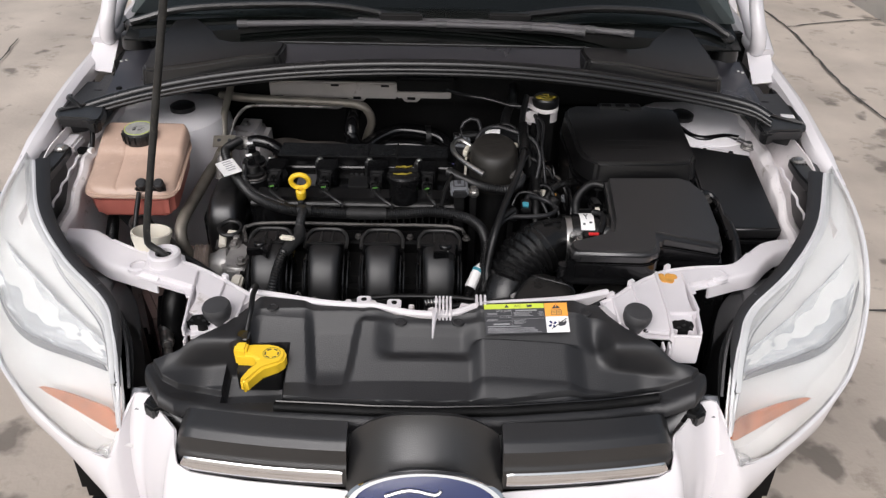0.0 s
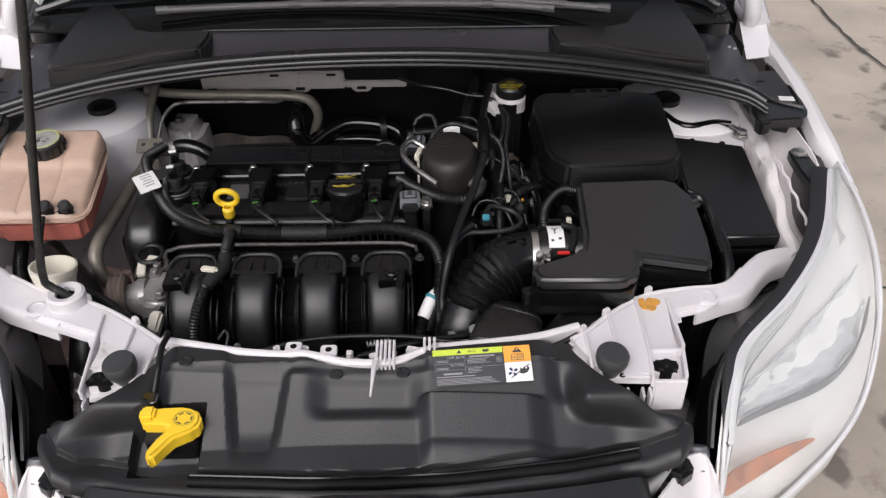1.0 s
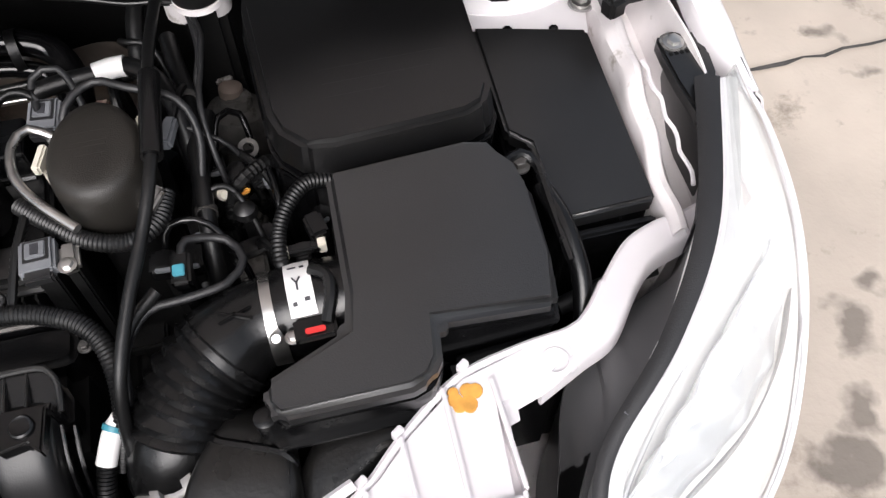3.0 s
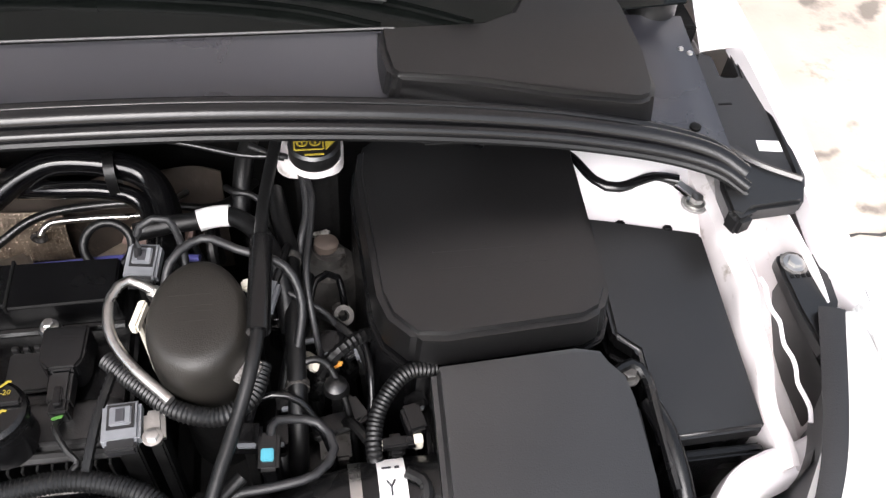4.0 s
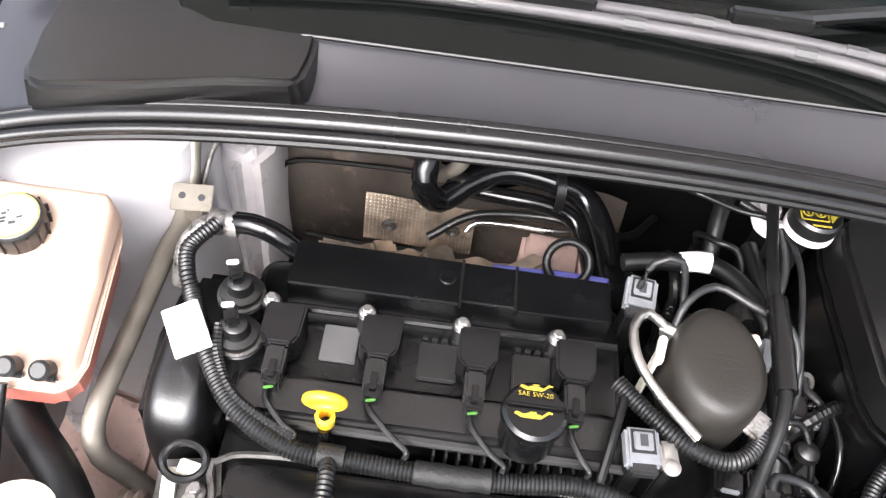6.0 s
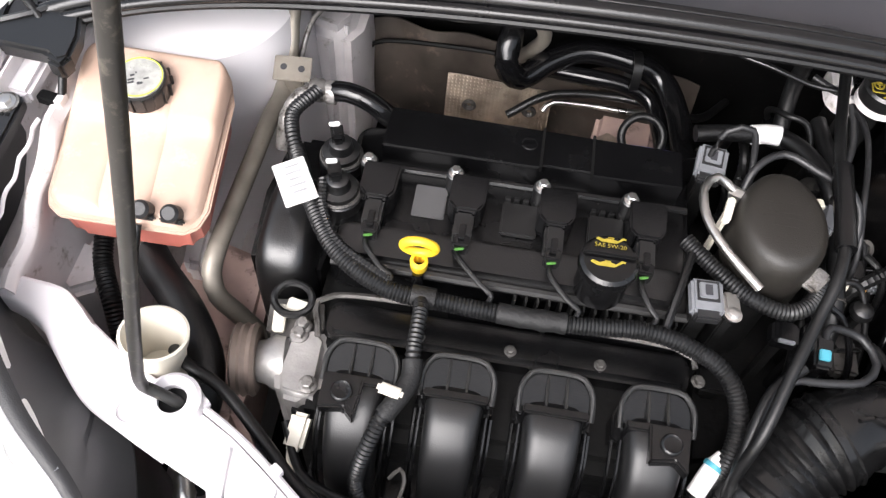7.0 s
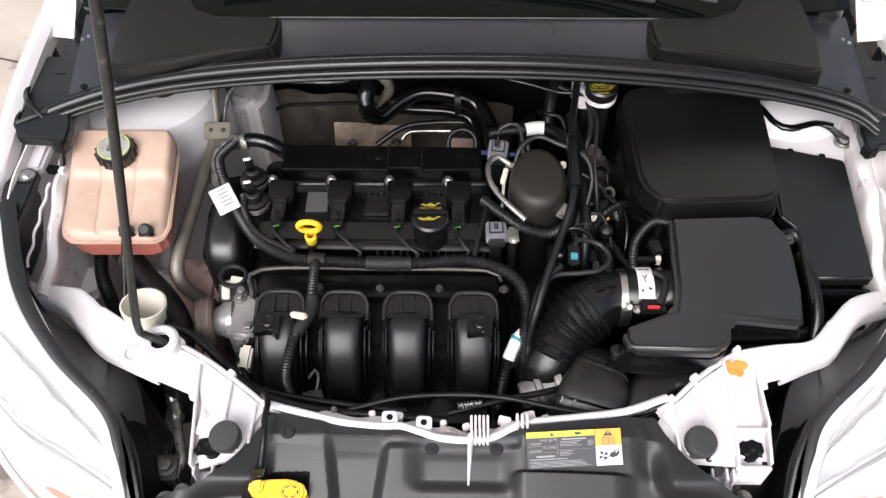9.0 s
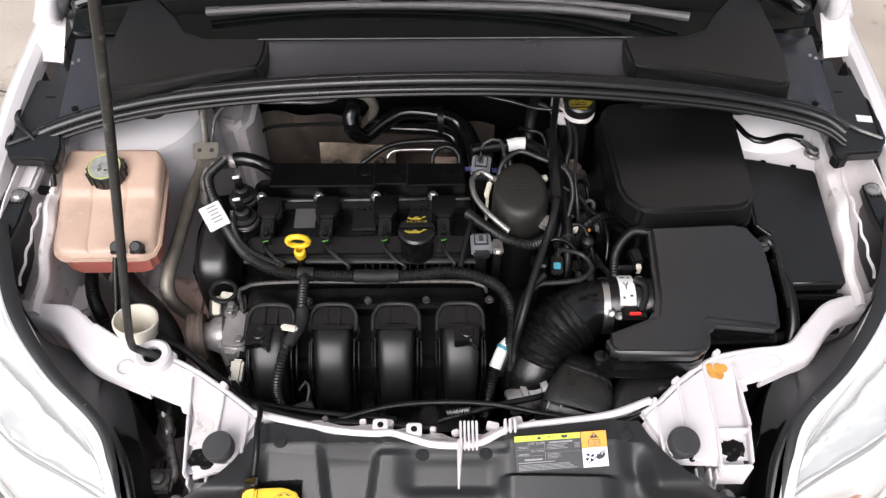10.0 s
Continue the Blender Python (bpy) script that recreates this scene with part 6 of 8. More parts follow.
# ---- connectors and small parts round the pump ----
def connector(x, y, z, turn, mat, label, size=(0.032, 0.038, 0.016)):
    c = thing("connector", label, "connector", group="grey connectors")
    m = pose(x, y, z, *turn)
    for name, bm, mt in (("housing", block((0, 0, 0), size, (0, 0, 0), 0.003), mat),
                         ("frame", block((0, 0.004, size[2] / 2), (size[0] * 0.70, size[1] * 0.60, 0.002), (0, 0, 0), 0), GREY),
                         ("face", block((0, 0.004, size[2] / 2 + 0.001), (size[0] * 0.56, size[1] * 0.46, 0.004), (0, 0, 0), 0.001), PALE),
                         ("slot", block((0, 0.004, size[2] / 2 + 0.003), (size[0] * 0.22, size[1] * 0.30, 0.002), (0, 0, 0), 0), INK),
                         ("latch", block((0, -size[1] * 0.52, 0), (size[0] * 0.8, 0.012, size[2] * 0.7), (0, 0, 0), 0.002), GREY)):
        bmesh.ops.transform(bm, matrix=m, verts=bm.verts)
        part(name, bm, mt, c)
    st = box(-size[0] * 0.3, size[0] * 0.3, -size[1] * 0.3, size[1] * 0.3, -0.14, -size[2] / 2 + 0.001, 0.002)
    bmesh.ops.transform(st, matrix=pose(x, y, z), verts=st.verts)
    part("bracket", st, DEEP, c)


connector(0.052, 1.259, 0.872, (0, 0, 2), PALE, "pale grey square connector on the engine")
connector(0.059, 1.430, 0.876, (10, 0, -8), PALE, "pale grey connector behind the pump cover")
lug = whole("earth_lug", put_bm(block((0.078, 1.256, 0.868), (0.018, 0.032, 0.012), (0, 0, 5), 0.004), disc_bolt((0.078, 1.244, 0.874), 0.007)), STEEL, "metal lug with a bolt beside the connector", "lug")
part("bracket", box(0.072, 0.084, 1.245, 1.265, 0.69, 0.866, 0.002), DEEP, lug)
whole("foam_tag", put_bm(block((0.066, 1.347, 0.905), (0.008, 0.030, 0.012), (0, 0, -14), 0.002), box(0.0635, 0.0675, 1.34, 1.352, 0.82, 0.902, 0.001)), CREAM, "small cream foam tag by the pump pipe", "tag")


def hose(name, mat, r, pts, label, category="hose", ridge=0.0, group="", n=10, parent=None):
    bm = tube(pts, r, n, ridge * 0.55, deep=0.13)
    if parent:
        return part(name, bm, mat, parent, label)
    return whole(name, bm, mat, label, category, group)


loom = hose("wiring_harness", LOOM, 0.0100, [(-0.398, 1.385, 0.850), (-0.360, 1.309, 0.852), (-0.322, 1.259, 0.848), (-0.265, 1.231, 0.840), (-0.193, 1.227, 0.836), (-0.121, 1.225, 0.835), (-0.058, 1.227, 0.835), (0.006, 1.229, 0.840), (0.059, 1.213, 0.840), (0.088, 1.189, 0.835), (0.099, 1.156, 0.820), (0.095, 1.123, 0.790), (0.077, 1.102, 0.740)], "black corrugated wiring harness along the engine", "wiring", 0.007)
part("harness_top", tube([(-0.391, 1.464, 0.860), (-0.410, 1.429, 0.860), (-0.405, 1.40, 0.858), (-0.396, 1.380, 0.853)], 0.009, 10, 0.0045), LOOM, loom)
part("tape_wrap", tube([(-0.150, 1.226, 0.8355), (-0.115, 1.225, 0.836), (-0.08, 1.226, 0.8355)], lambda t: 0.0112 + 0.0007 * math.sin(t * 21), 12), TAPE, loom, "tape wrapped round the harness")
part("tape_wrap", tube([(-0.215, 1.229, 0.837), (-0.24, 1.230, 0.838)], 0.0116, 12), TAPE, loom)
part("branch", tube([(-0.354, 1.335, 0.870), (-0.349, 1.305, 0.857), (-0.322, 1.267, 0.853), (-0.265, 1.239, 0.845)], 0.006, 8, 0.004), LOOM, loom)
part("branch", tube([(-0.230, 1.230, 0.833), (-0.227, 1.206, 0.849), (-0.2265, 1.165, 0.848), (-0.2245, 1.137, 0.840), (-0.234, 1.114, 0.840), (-0.246, 1.094, 0.834), (-0.258, 1.066, 0.806), (-0.263, 1.050, 0.772), (-0.254, 1.036, 0.745), (-0.236, 1.030, 0.738)], 0.0083, 10, 0.0045), LOOM, loom, "harness branch running down over the runners")
part("tape_wrap", tube([(-0.2258, 1.155, 0.846), (-0.2245, 1.137, 0.840), (-0.234, 1.114, 0.840), (-0.244, 1.098, 0.835)], 0.0102, 10), TAPE, loom)
part("marker", block((-0.241, 1.118, 0.850), (0.026, 0.011, 0.008), (0, 0, -12), 0.003), CREAM, loom, "cream marker tape")
for a, b, c in (((-0.298, 1.282, 0.852), (-0.285, 1.259, 0.852), (-0.266, 1.236, 0.845)), ((-0.204, 1.282, 0.852), (-0.186, 1.262, 0.853), (-0.161, 1.232, 0.843)), ((-0.104, 1.282, 0.852), (-0.094, 1.257, 0.853), (-0.071, 1.232, 0.842)), ((-0.007, 1.282, 0.852), (-0.003, 1.264, 0.852), (0.006, 1.235, 0.844))):
    part("coil_wire", tube([a, Vector(a).lerp(b, 0.6) + Vector((-0.004, 0, 0.003)), Vector(b).lerp(c, 0.4) + Vector((0.001, 0, 0.002)), Vector(b).lerp(c, 0.8) + Vector((0.006, 0.002, 0)), c], 0.0032, 8, 0.0030, deep=0.12), LOOM, loom, "thin coil wire")
tag = whole("harness_tag", block((-0.381, 1.322, 0.874), (0.036, 0.058, 0.0022), (0, -6, 30), 0.004), WHITE, "white paper tag on the wiring harness", "tag")
rnd = random.Random(7)
for k in range(5):
    bm = block((0.002, 0.020 - 0.0085 * k, 0.0015), (0.019 - rnd.uniform(0, 0.008), 0.003, 0.0003), (0, 0, 0), 0)
    bmesh.ops.transform(bm, matrix=pose(-0.381, 1.322, 0.874, 0, -6, 30), verts=bm.verts)
    part("print_bar", bm, PALEINK, tag)
ph = hose("pump_harness", LOOM, 0.0092, [(0.033, 1.327, 0.870), (0.062, 1.298, 0.870), (0.097, 1.268, 0.872), (0.133, 1.258, 0.872), (0.160, 1.275, 0.872), (0.170, 1.305, 0.875)], "black corrugated harness looping under the pump cover", "wiring", 0.007)
part("branch", tube([(0.019, 1.232, 0.848), (0.029, 1.273, 0.866), (0.039, 1.310, 0.872)], 0.005, 8, 0.006), RUBBER, ph)
fp = hose("fuel_pipe", STEEL, 0.0048, [(0.077, 1.378, 0.898), (0.055, 1.386, 0.908), (0.041, 1.368, 0.908), (0.043, 1.332, 0.908), (0.062, 1.298, 0.906), (0.096, 1.262, 0.900)], "bent bright steel fuel pipe beside the pump cover", "pipe")
part("nut", lathe([(0.008, -0.008), (0.008, 0.008)], pose(0.080, 1.375, 0.897, 0, 70, -40), 6), STEEL, fp)
ml = hose("main_loom", RUBBER, 0.0062, [(0.195, 1.548, 0.930), (0.177, 1.434, 0.930), (0.173, 1.330, 0.928), (0.165, 1.279, 0.920), (0.150, 1.238, 0.900), (0.130, 1.188, 0.880), (0.111, 1.135, 0.850), (0.100, 1.107, 0.800), (0.097, 1.076, 0.750)], "long black taped loom crossing beside the pump cover", "wiring")
part("taped_part", tube([(0.176, 1.405, 0.930), (0.173, 1.345, 0.929), (0.171, 1.305, 0.926)], 0.0105, 12), SATIN, ml, "thick taped section")
hose("side_loom", RUBBER, 0.006, [(0.150, 1.205, 0.862), (0.122, 1.180, 0.852), (0.106, 1.139, 0.832), (0.100, 1.10, 0.790), (0.104, 1.06, 0.73)], "black cable beside the loom", "wiring")
hh = hose("heater_hose", GLOSSR, 0.0165, [(-0.178, 1.70, 0.845), (-0.178, 1.640, 0.835), (-0.180, 1.612, 0.800), (-0.158, 1.618, 0.772), (-0.119, 1.646, 0.785), (-0.075, 1.662, 0.795), (-0.008, 1.657, 0.790), (0.031, 1.645, 0.775), (0.053, 1.60, 0.765), (0.060, 1.53, 0.77), (0.062, 1.48, 0.80)], "thick shiny black heater hose behind the engine", "hose", n=14)
part("second_hose", tube([(-0.150, 1.66, 0.755), (-0.075, 1.640, 0.770), (-0.019, 1.636, 0.768), (0.020, 1.625, 0.755), (0.036, 1.585, 0.745), (0.042, 1.52, 0.75)], 0.0115, 12), GLOSSR, hh)
part("tie", lathe([(0.030, -0.006), (0.032, -0.006), (0.032, 0.006), (0.030, 0.006)], pose(-0.010, 1.648, 0.781, 0, 90, 6) @ Matrix.Diagonal((1.0, 0.75, 1, 1)), 20), RUBBER, hh, "black cable tie")
hose("steel_line", BLACK, 0.006, [(-0.168, 1.614, 0.700), (-0.111, 1.645, 0.720), (-0.031, 1.658, 0.720), (0.026, 1.654, 0.720), (0.10, 1.66, 0.70), (0.15, 1.72, 0.68)], "dark pipe over the heat shield", "pipe")
hose("silver_line", STEEL, 0.0042, [(-0.118, 1.640, 0.690), (-0.105, 1.650, 0.700), (-0.055, 1.654, 0.700), (0.018, 1.656, 0.700), (0.06, 1.70, 0.69)], "thin bright pipe over the heat shield", "pipe")
whole("ring_clamp", tube([(0.0255 * math.cos(radians(20 * k)), 1.521 + 0.019 * math.sin(radians(20 * k)), 0.800 + 0.017 * math.sin(radians(20 * k))) for k in range(18)], 0.0052, 10, closed=True), RUBBER, "black rubber ring on the engine's rear", "ring")
whole("clip_strip", tube([(-0.085, 1.520, 0.774), (-0.036, 1.520, 0.776), (0.0, 1.520, 0.778), (0.045, 1.510, 0.788), (0.098, 1.498, 0.795)], 0.0044, 8), VIOLET, "blue-violet plastic clip strip", "clip")
vh = hose("breather_hose", RUBBER, 0.010, [(0.045, 1.478, 0.868), (0.080, 1.484, 0.870), (0.105, 1.486, 0.870), (0.136, 1.490, 0.872), (0.167, 1.459, 0.880), (0.187, 1.410, 0.880), (0.195, 1.36, 0.84)], "black breather hose behind the pump cover", "hose")
part("paper_tag", tube([(0.108, 1.486, 0.8705), (0.125, 1.489, 0.872), (0.140, 1.488, 0.873)], 0.0115, 12), WHITE, vh, "white paper wrap")
hose("sensor_lead", GREY, 0.0036, [(0.055, 1.432, 0.885), (0.063, 1.440, 0.920), (0.089, 1.442, 0.925), (0.100, 1.425, 0.89), (0.098, 1.395, 0.87)], "grey looped sensor lead", "wiring")
hose("arched_lead", GREY, 0.0042, [(0.082, 1.370, 0.885), (0.092, 1.398, 0.915), (0.121, 1.418, 0.922), (0.153, 1.402, 0.922), (0.195, 1.387, 0.910), (0.208, 1.36, 0.885), (0.20, 1.33, 0.85)], "grey lead arching round the pump cover", "wiring")
hose("brake_line", GREY, 0.0045, [(0.165, 1.545, 0.915), (0.185, 1.534, 0.912), (0.212, 1.530, 0.900), (0.219, 1.486, 0.880), (0.209, 1.450, 0.860), (0.205, 1.43, 0.80)], "dark grey line beside the brake reservoir", "pipe")
hose("thin_wire", BLACK, 0.003, [(0.03, 1.60, 0.92), (0.066, 1.553, 0.930), (0.114, 1.534, 0.930), (0.159, 1.527, 0.920), (0.193, 1.523, 0.920)], "thin black wire under the seal", "wiring")
hose("twin_hose", RUBBER, 0.010, [(0.147, 1.500, 0.840), (0.155, 1.555, 0.880), (0.170, 1.60, 0.900), (0.18, 1.70, 0.90)], "black hose climbing to the bulkhead", "hose")
hose("gear_cable", RUBBER, 0.009, [(0.213, 1.42, 0.850), (0.199, 1.350, 0.840), (0.185, 1.308, 0.800), (0.178, 1.243, 0.760), (0.17, 1.22, 0.69)], "black cable running down to the gearbox", "wiring")

# left side pipes
ac = hose("ac_pipe", TAN, 0.0115, [(-0.455, 1.60, 0.83), (-0.453, 1.520, 0.792), (-0.458, 1.469, 0.790), (-0.461, 1.401, 0.790), (-0.464, 1.336, 0.790), (-0.467, 1.280, 0.788), (-0.468, 1.252, 0.775), (-0.461, 1.238, 0.750), (-0.445, 1.238, 0.715), (-0.42, 1.235, 0.67)], "weathered beige alloy air conditioning pipe", "pipe", n=14)
part("pipe_bracket", block((-0.437, 1.518, 0.832), (0.046, 0.032, 0.003), (22, 0, 5), 0.001), TAN, ac, "small drilled bracket")
part("bracket_foot", box(-0.437 - 0.012, -0.437 + 0.012, 1.518 - 0.004, 1.518 + 0.004, 0.78, 0.831, 0.002), TAN, ac)
for dx in (-0.011, 0.011):
    part("bracket_hole", lathe([(0, 0), (0.0042, 0), (0.0042, 0.0006), (0, 0.0006)], pose(-0.437 + dx, 1.518, 0.8336, 22, 0, 0), 12), INK, ac)
rh = hose("rear_hose", GLOSSR, 0.0125, [(-0.375, 1.474, 0.852), (-0.355, 1.471, 0.857), (-0.329, 1.466, 0.852), (-0.306, 1.462, 0.835), (-0.29, 1.475, 0.80)], "short black hose behind the valve cover", "hose")
part("crimp", lathe([(0.012, -0.018), (0.0145, -0.014), (0.0145, -0.004), (0.0125, 0), (0.0145, 0.004), (0.0145, 0.014)], pose(-0.385, 1.474, 0.850, 0, 90, 0), 18), ALU, rh, "metal crimp")
part("elbow", tube([(-0.395, 1.474, 0.850), (-0.412, 1.465, 0.846), (-0.425, 1.445, 0.83), (-0.43, 1.43, 0.79)], 0.010, 10), ALU, rh)
hose("bulkhead_pipe", TAN, 0.008, [(-0.445, 1.66, 0.90), (-0.449, 1.589, 0.860), (-0.448, 1.559, 0.825), (-0.452, 1.54, 0.802)], "beige pipe coming from the bulkhead", "pipe")
hose("steel_brake_pipe", ALU, 0.0035, [(-0.441, 1.560, 0.800), (-0.431, 1.588, 0.840), (-0.409, 1.593, 0.870), (-0.382, 1.594, 0.880), (-0.299, 1.595, 0.880), (-0.237, 1.594, 0.880), (-0.20, 1.62, 0.87), (-0.18, 1.70, 0.87)], "bright steel pipe under the seal", "pipe")

# ---- coolant expansion tank ----
tank = thing("coolant_tank", "peach translucent coolant expansion tank with red coolant", "coolant tank")
outline = [(-0.671, 1.440), (-0.668, 1.468), (-0.650, 1.484), (-0.550, 1.490), (-0.515, 1.488), (-0.494, 1.470), (-0.484, 1.440), (-0.474, 1.285), (-0.480, 1.262), (-0.495, 1.251), (-0.632, 1.250), (-0.648, 1.262), (-0.654, 1.28)]


def tank_top(u, v):
    """Upper shell: three long bulges, sloping gently to the front."""
    r = 0.030
    y = 1.253 + 0.232 * v
    e = max(0.0, r - (y - 1.253), r - (1.485 - y))
    pull = r - math.sqrt(max(0.0, r * r - e * e))
    x0, x1 = -0.668 + 0.018 * (1 - v) + pull, -0.478 - 0.010 * v - pull
    x = x0 + (x1 - x0) * u
    z = 0.845 + 0.012 * v - 0.004
    b = abs(math.sin(math.pi * u * 3)) ** 0.5
    edge = min(1.0, 15 * min(u, 1 - u), 14 * min(v, 1 - v))
    edge = math.sqrt(max(0.0, 1 - (1 - edge) ** 2))
    z += (0.014 * (0.55 + 0.30 * b * (1 - step(v, 0.62, 0.8)) + 0.42 * step(v, 0.60, 0.8)) + 0.008 * step(v, 0.50, 0.60)) * edge
    return (x, y, z)


lean = Matrix(((0.95, 0, 0, -0.0165), (0, 0.85, 0, 0.192), (0, 0.115, 1, -0.1375), (0, 0, 0, 1)))


def leaned(bm):
    """The tank stands leaning: its back is higher and it is shorter than its outline."""
    bmesh.ops.transform(bm, matrix=lean, verts=bm.verts)
    return bm


part("tank_top", leaned(sheet(tank_top, 60, 48, 0.004)), PEACH, tank, "bulged peach plastic tank top")
part("tank_flange", leaned(prism([(-0.565 + (x + 0.565) * 1.02, 1.36 + (y - 1.36) * 1.03) for x, y in outline], 0.836, 0.842, 0.002)), PEACH, tank, "peach seam flange")
part("tank_bottom", leaned(prism([(-0.565 + (x + 0.565) * 0.90, 1.36 + (y - 1.36) * 0.93) for x, y in outline], 0.790, 0.838, 0.012, 3, taper=-0.06)), COOLANT, tank, "lower half showing red coolant")
tcap = part("tank_cap", lathe([(0.022, -0.022), (0.022, 0.0), (0.0255, 0.002), (0.0262, 0.017), (0.0245, 0.020), (0.022, 0.0205)], pose(-0.565, 1.398, 0.890, 6, 0, 0) @ Matrix.Diagonal((1.17, 1.17, 1.25, 1)), 32), BLACK, tank, "black ribbed pressure cap")
part("cap_disc", lathe([(0.0, 0), (0.0228, 0), (0.0228, 0.0015), (0, 0.0018)], pose(-0.565, 1.3955, 0.9155, 6, 0, 0) @ Matrix.Diagonal((1.17, 1.17, 1, 1)), 32), SILVERED, tcap, "mottled silver disc with symbols")
part("cap_ring", lathe([(0.0212, 0), (0.0222, 0), (0.0222, 0.0008), (0.0212, 0.0008)], pose(-0.565, 1.3954, 0.9169, 6, 0, 0) @ Matrix.Diagonal((1.17, 1.17, 1, 1)), 32), LIME, tcap, "lime ring")
rnd = random.Random(3)
for k in range(9):
    part("cap_mark", block((-0.565 + rnd.uniform(-0.013, 0.013), 1.3954 + rnd.uniform(-0.010, 0.010), 0.9175), (rnd.uniform(0.003, 0.007), rnd.uniform(0.0012, 0.003), 0.0006), (4, 0, 30), 0), LABELGREY, tcap)
for k in range(16):
    a = 2 * math.pi * k / 16
    part("cap_rib", block((-0.565 + 0.0305 * math.cos(a), 1.3968 + 0.0305 * math.sin(a), 0.902), (0.002, 0.005, 0.018), (4, 0, math.degrees(a) + 90), 0.0005), BLACK, tcap)
for x in (-0.527, -0.496):
    cl = part("hose_nipple", lathe([(0.006, 0), (0.010, 0.002), (0.010, 0.018), (0.007, 0.021), (0, 0.021)], pose(x, 1.268, 0.858, 30, 0, 0), 16), GREY, tank, "dark spout with a clip")
    part("clip", block((x, 1.259, 0.860), (0.026, 0.006, 0.008), (20, 0, 0), 0.002), RUBBER, cl)
hose("overflow_hose", RUBBER, 0.0045, [(-0.530, 1.250, 0.858), (-0.531, 1.225, 0.835), (-0.533, 1.195, 0.80), (-0.538, 1.155, 0.76), (-0.55, 1.13, 0.68)], "thin black hose leaving the coolant tank", "hose")
rad = hose("radiator_hose", RUBBER, 0.0205, [(-0.580, 1.305, 0.785), (-0.553, 1.276, 0.780), (-0.524, 1.243, 0.774), (-0.484, 1.205, 0.770), (-0.450, 1.160, 0.766), (-0.440, 1.122, 0.755), (-0.446, 1.085, 0.72), (-0.45, 1.06, 0.64)], "thick black radiator hose below the coolant tank", "hose", n=16)
part("hose_clamp", lathe([(0.0195, -0.006), (0.0215, -0.006), (0.0215, 0.006), (0.0195, 0.006)], pose(-0.546, 1.268, 0.779, 86, 0, 42), 20), STEEL, rad, "spring hose clamp")
hose("corrugated_hose", RUBBER, 0.012, [(-0.616, 1.330, 0.790), (-0.614, 1.305, 0.760), (-0.605, 1.260, 0.742), (-0.577, 1.210, 0.730), (-0.56, 1.17, 0.68)], "black corrugated hose below the coolant tank", "hose", 0.008)
cw = thing("tank_connector", "tilted white plastic connector under the coolant tank", "connector")
part("shell", block((-0.672, 1.300, 0.742), (0.030, 0.052, 0.022), (12, -18, -14), 0.003), CREAM, cw, "off-white shell")
for k in range(3):
    part("groove", block((-0.677 + 0.003 * k, 1.312 - 0.010 * k, 0.7545), (0.016, 0.0025, 0.003), (12, -18, -14), 0), INK, cw)
part("stalk", box(-0.680, -0.662, 1.290, 1.315, 0.60, 0.735, 0.003), DIRTY, cw)
whole("tank_carrier", put_bm(prism([(-0.655, 1.300), (-0.615, 1.290), (-0.600, 1.235), (-0.635, 1.215), (-0.662, 1.235)], 0.60, 0.735, 0.010, 3), prism([(-0.540, 1.37), (-0.504, 1.345), (-0.498, 1.285), (-0.525, 1.285)], 0.60, 0.722, 0.008)), DIRTY, "dusty white bracket that carries the coolant tank", "bracket")
whole("washer_filler", lathe([(0.026, -0.075), (0.029, -0.02), (0.033, -0.006), (0.034, 0.004), (0.031, 0.005), (0.027, -0.018), (0.024, -0.06), (0, -0.06)], pose(-0.478, 1.138, 0.842, -10, 4, 0), 32), CREAM, "cream plastic washer filler neck, open", "filler neck")
whole("apron_plate", prism([(-0.540, 1.36), (-0.425, 1.33), (-0.415, 1.12), (-0.49, 1.10), (-0.545, 1.20)], 0.55, 0.690, 0.012), PINK, "dusty pinkish plate beside the coolant tank", "plate")

# ---- left front corner ----
ah = hose("ac_hose", ALU, 0.0075, [(-0.452, 1.040, 0.690), (-0.442, 1.020, 0.690), (-0.432, 0.990, 0.690), (-0.422, 0.964, 0.690), (-0.424, 0.951, 0.689), (-0.434, 0.938, 0.684), (-0.450, 0.925, 0.660)], "bright air conditioning pipe with a crimped collar", "pipe")
part("crimp", tube([(-0.461, 1.072, 0.690), (-0.451, 1.046, 0.690), (-0.443, 1.024, 0.690)], 0.0125, 14, 0.013, deep=0.20), STEEL, ah, "crimped aluminium collar")
part("rubber_end", tube([(-0.470, 1.125, 0.715), (-0.467, 1.098, 0.696), (-0.460, 1.070, 0.690)], 0.0135, 12), RUBBER, ah, "black rubber hose end")
whole("rail_plate", prism([(-0.462, 0.930), (-0.385, 0.930), (-0.392, 1.075), (-0.440, 1.085), (-0.468, 1.03)], 0.55, 0.640, 0.010, 3, taper=0.04), PLUM, "grey-pink primed rail end below the carrier panel", "chassis rail")
hose("front_cable", RUBBER, 0.0065, [(-0.470, 1.145, 0.800), (-0.449, 1.128, 0.808), (-0.406, 1.108, 0.806), (-0.355, 1.066, 0.802), (-0.306, 1.023, 0.802), (-0.263, 1.004, 0.802), (-0.195, 0.988, 0.802), (-0.113, 0.982, 0.802), (-0.02, 0.975, 0.80)], "black cable behind the front panel edge", "wiring")
hose("front_cable", RUBBER, 0.005, [(-0.345, 1.10, 0.77), (-0.328, 1.065, 0.762), (-0.308, 1.045, 0.760), (-0.253, 1.027, 0.770), (-0.166, 1.009, 0.780), (-0.08, 1.00, 0.78)], "thinner black cable behind the front panel edge", "wiring")
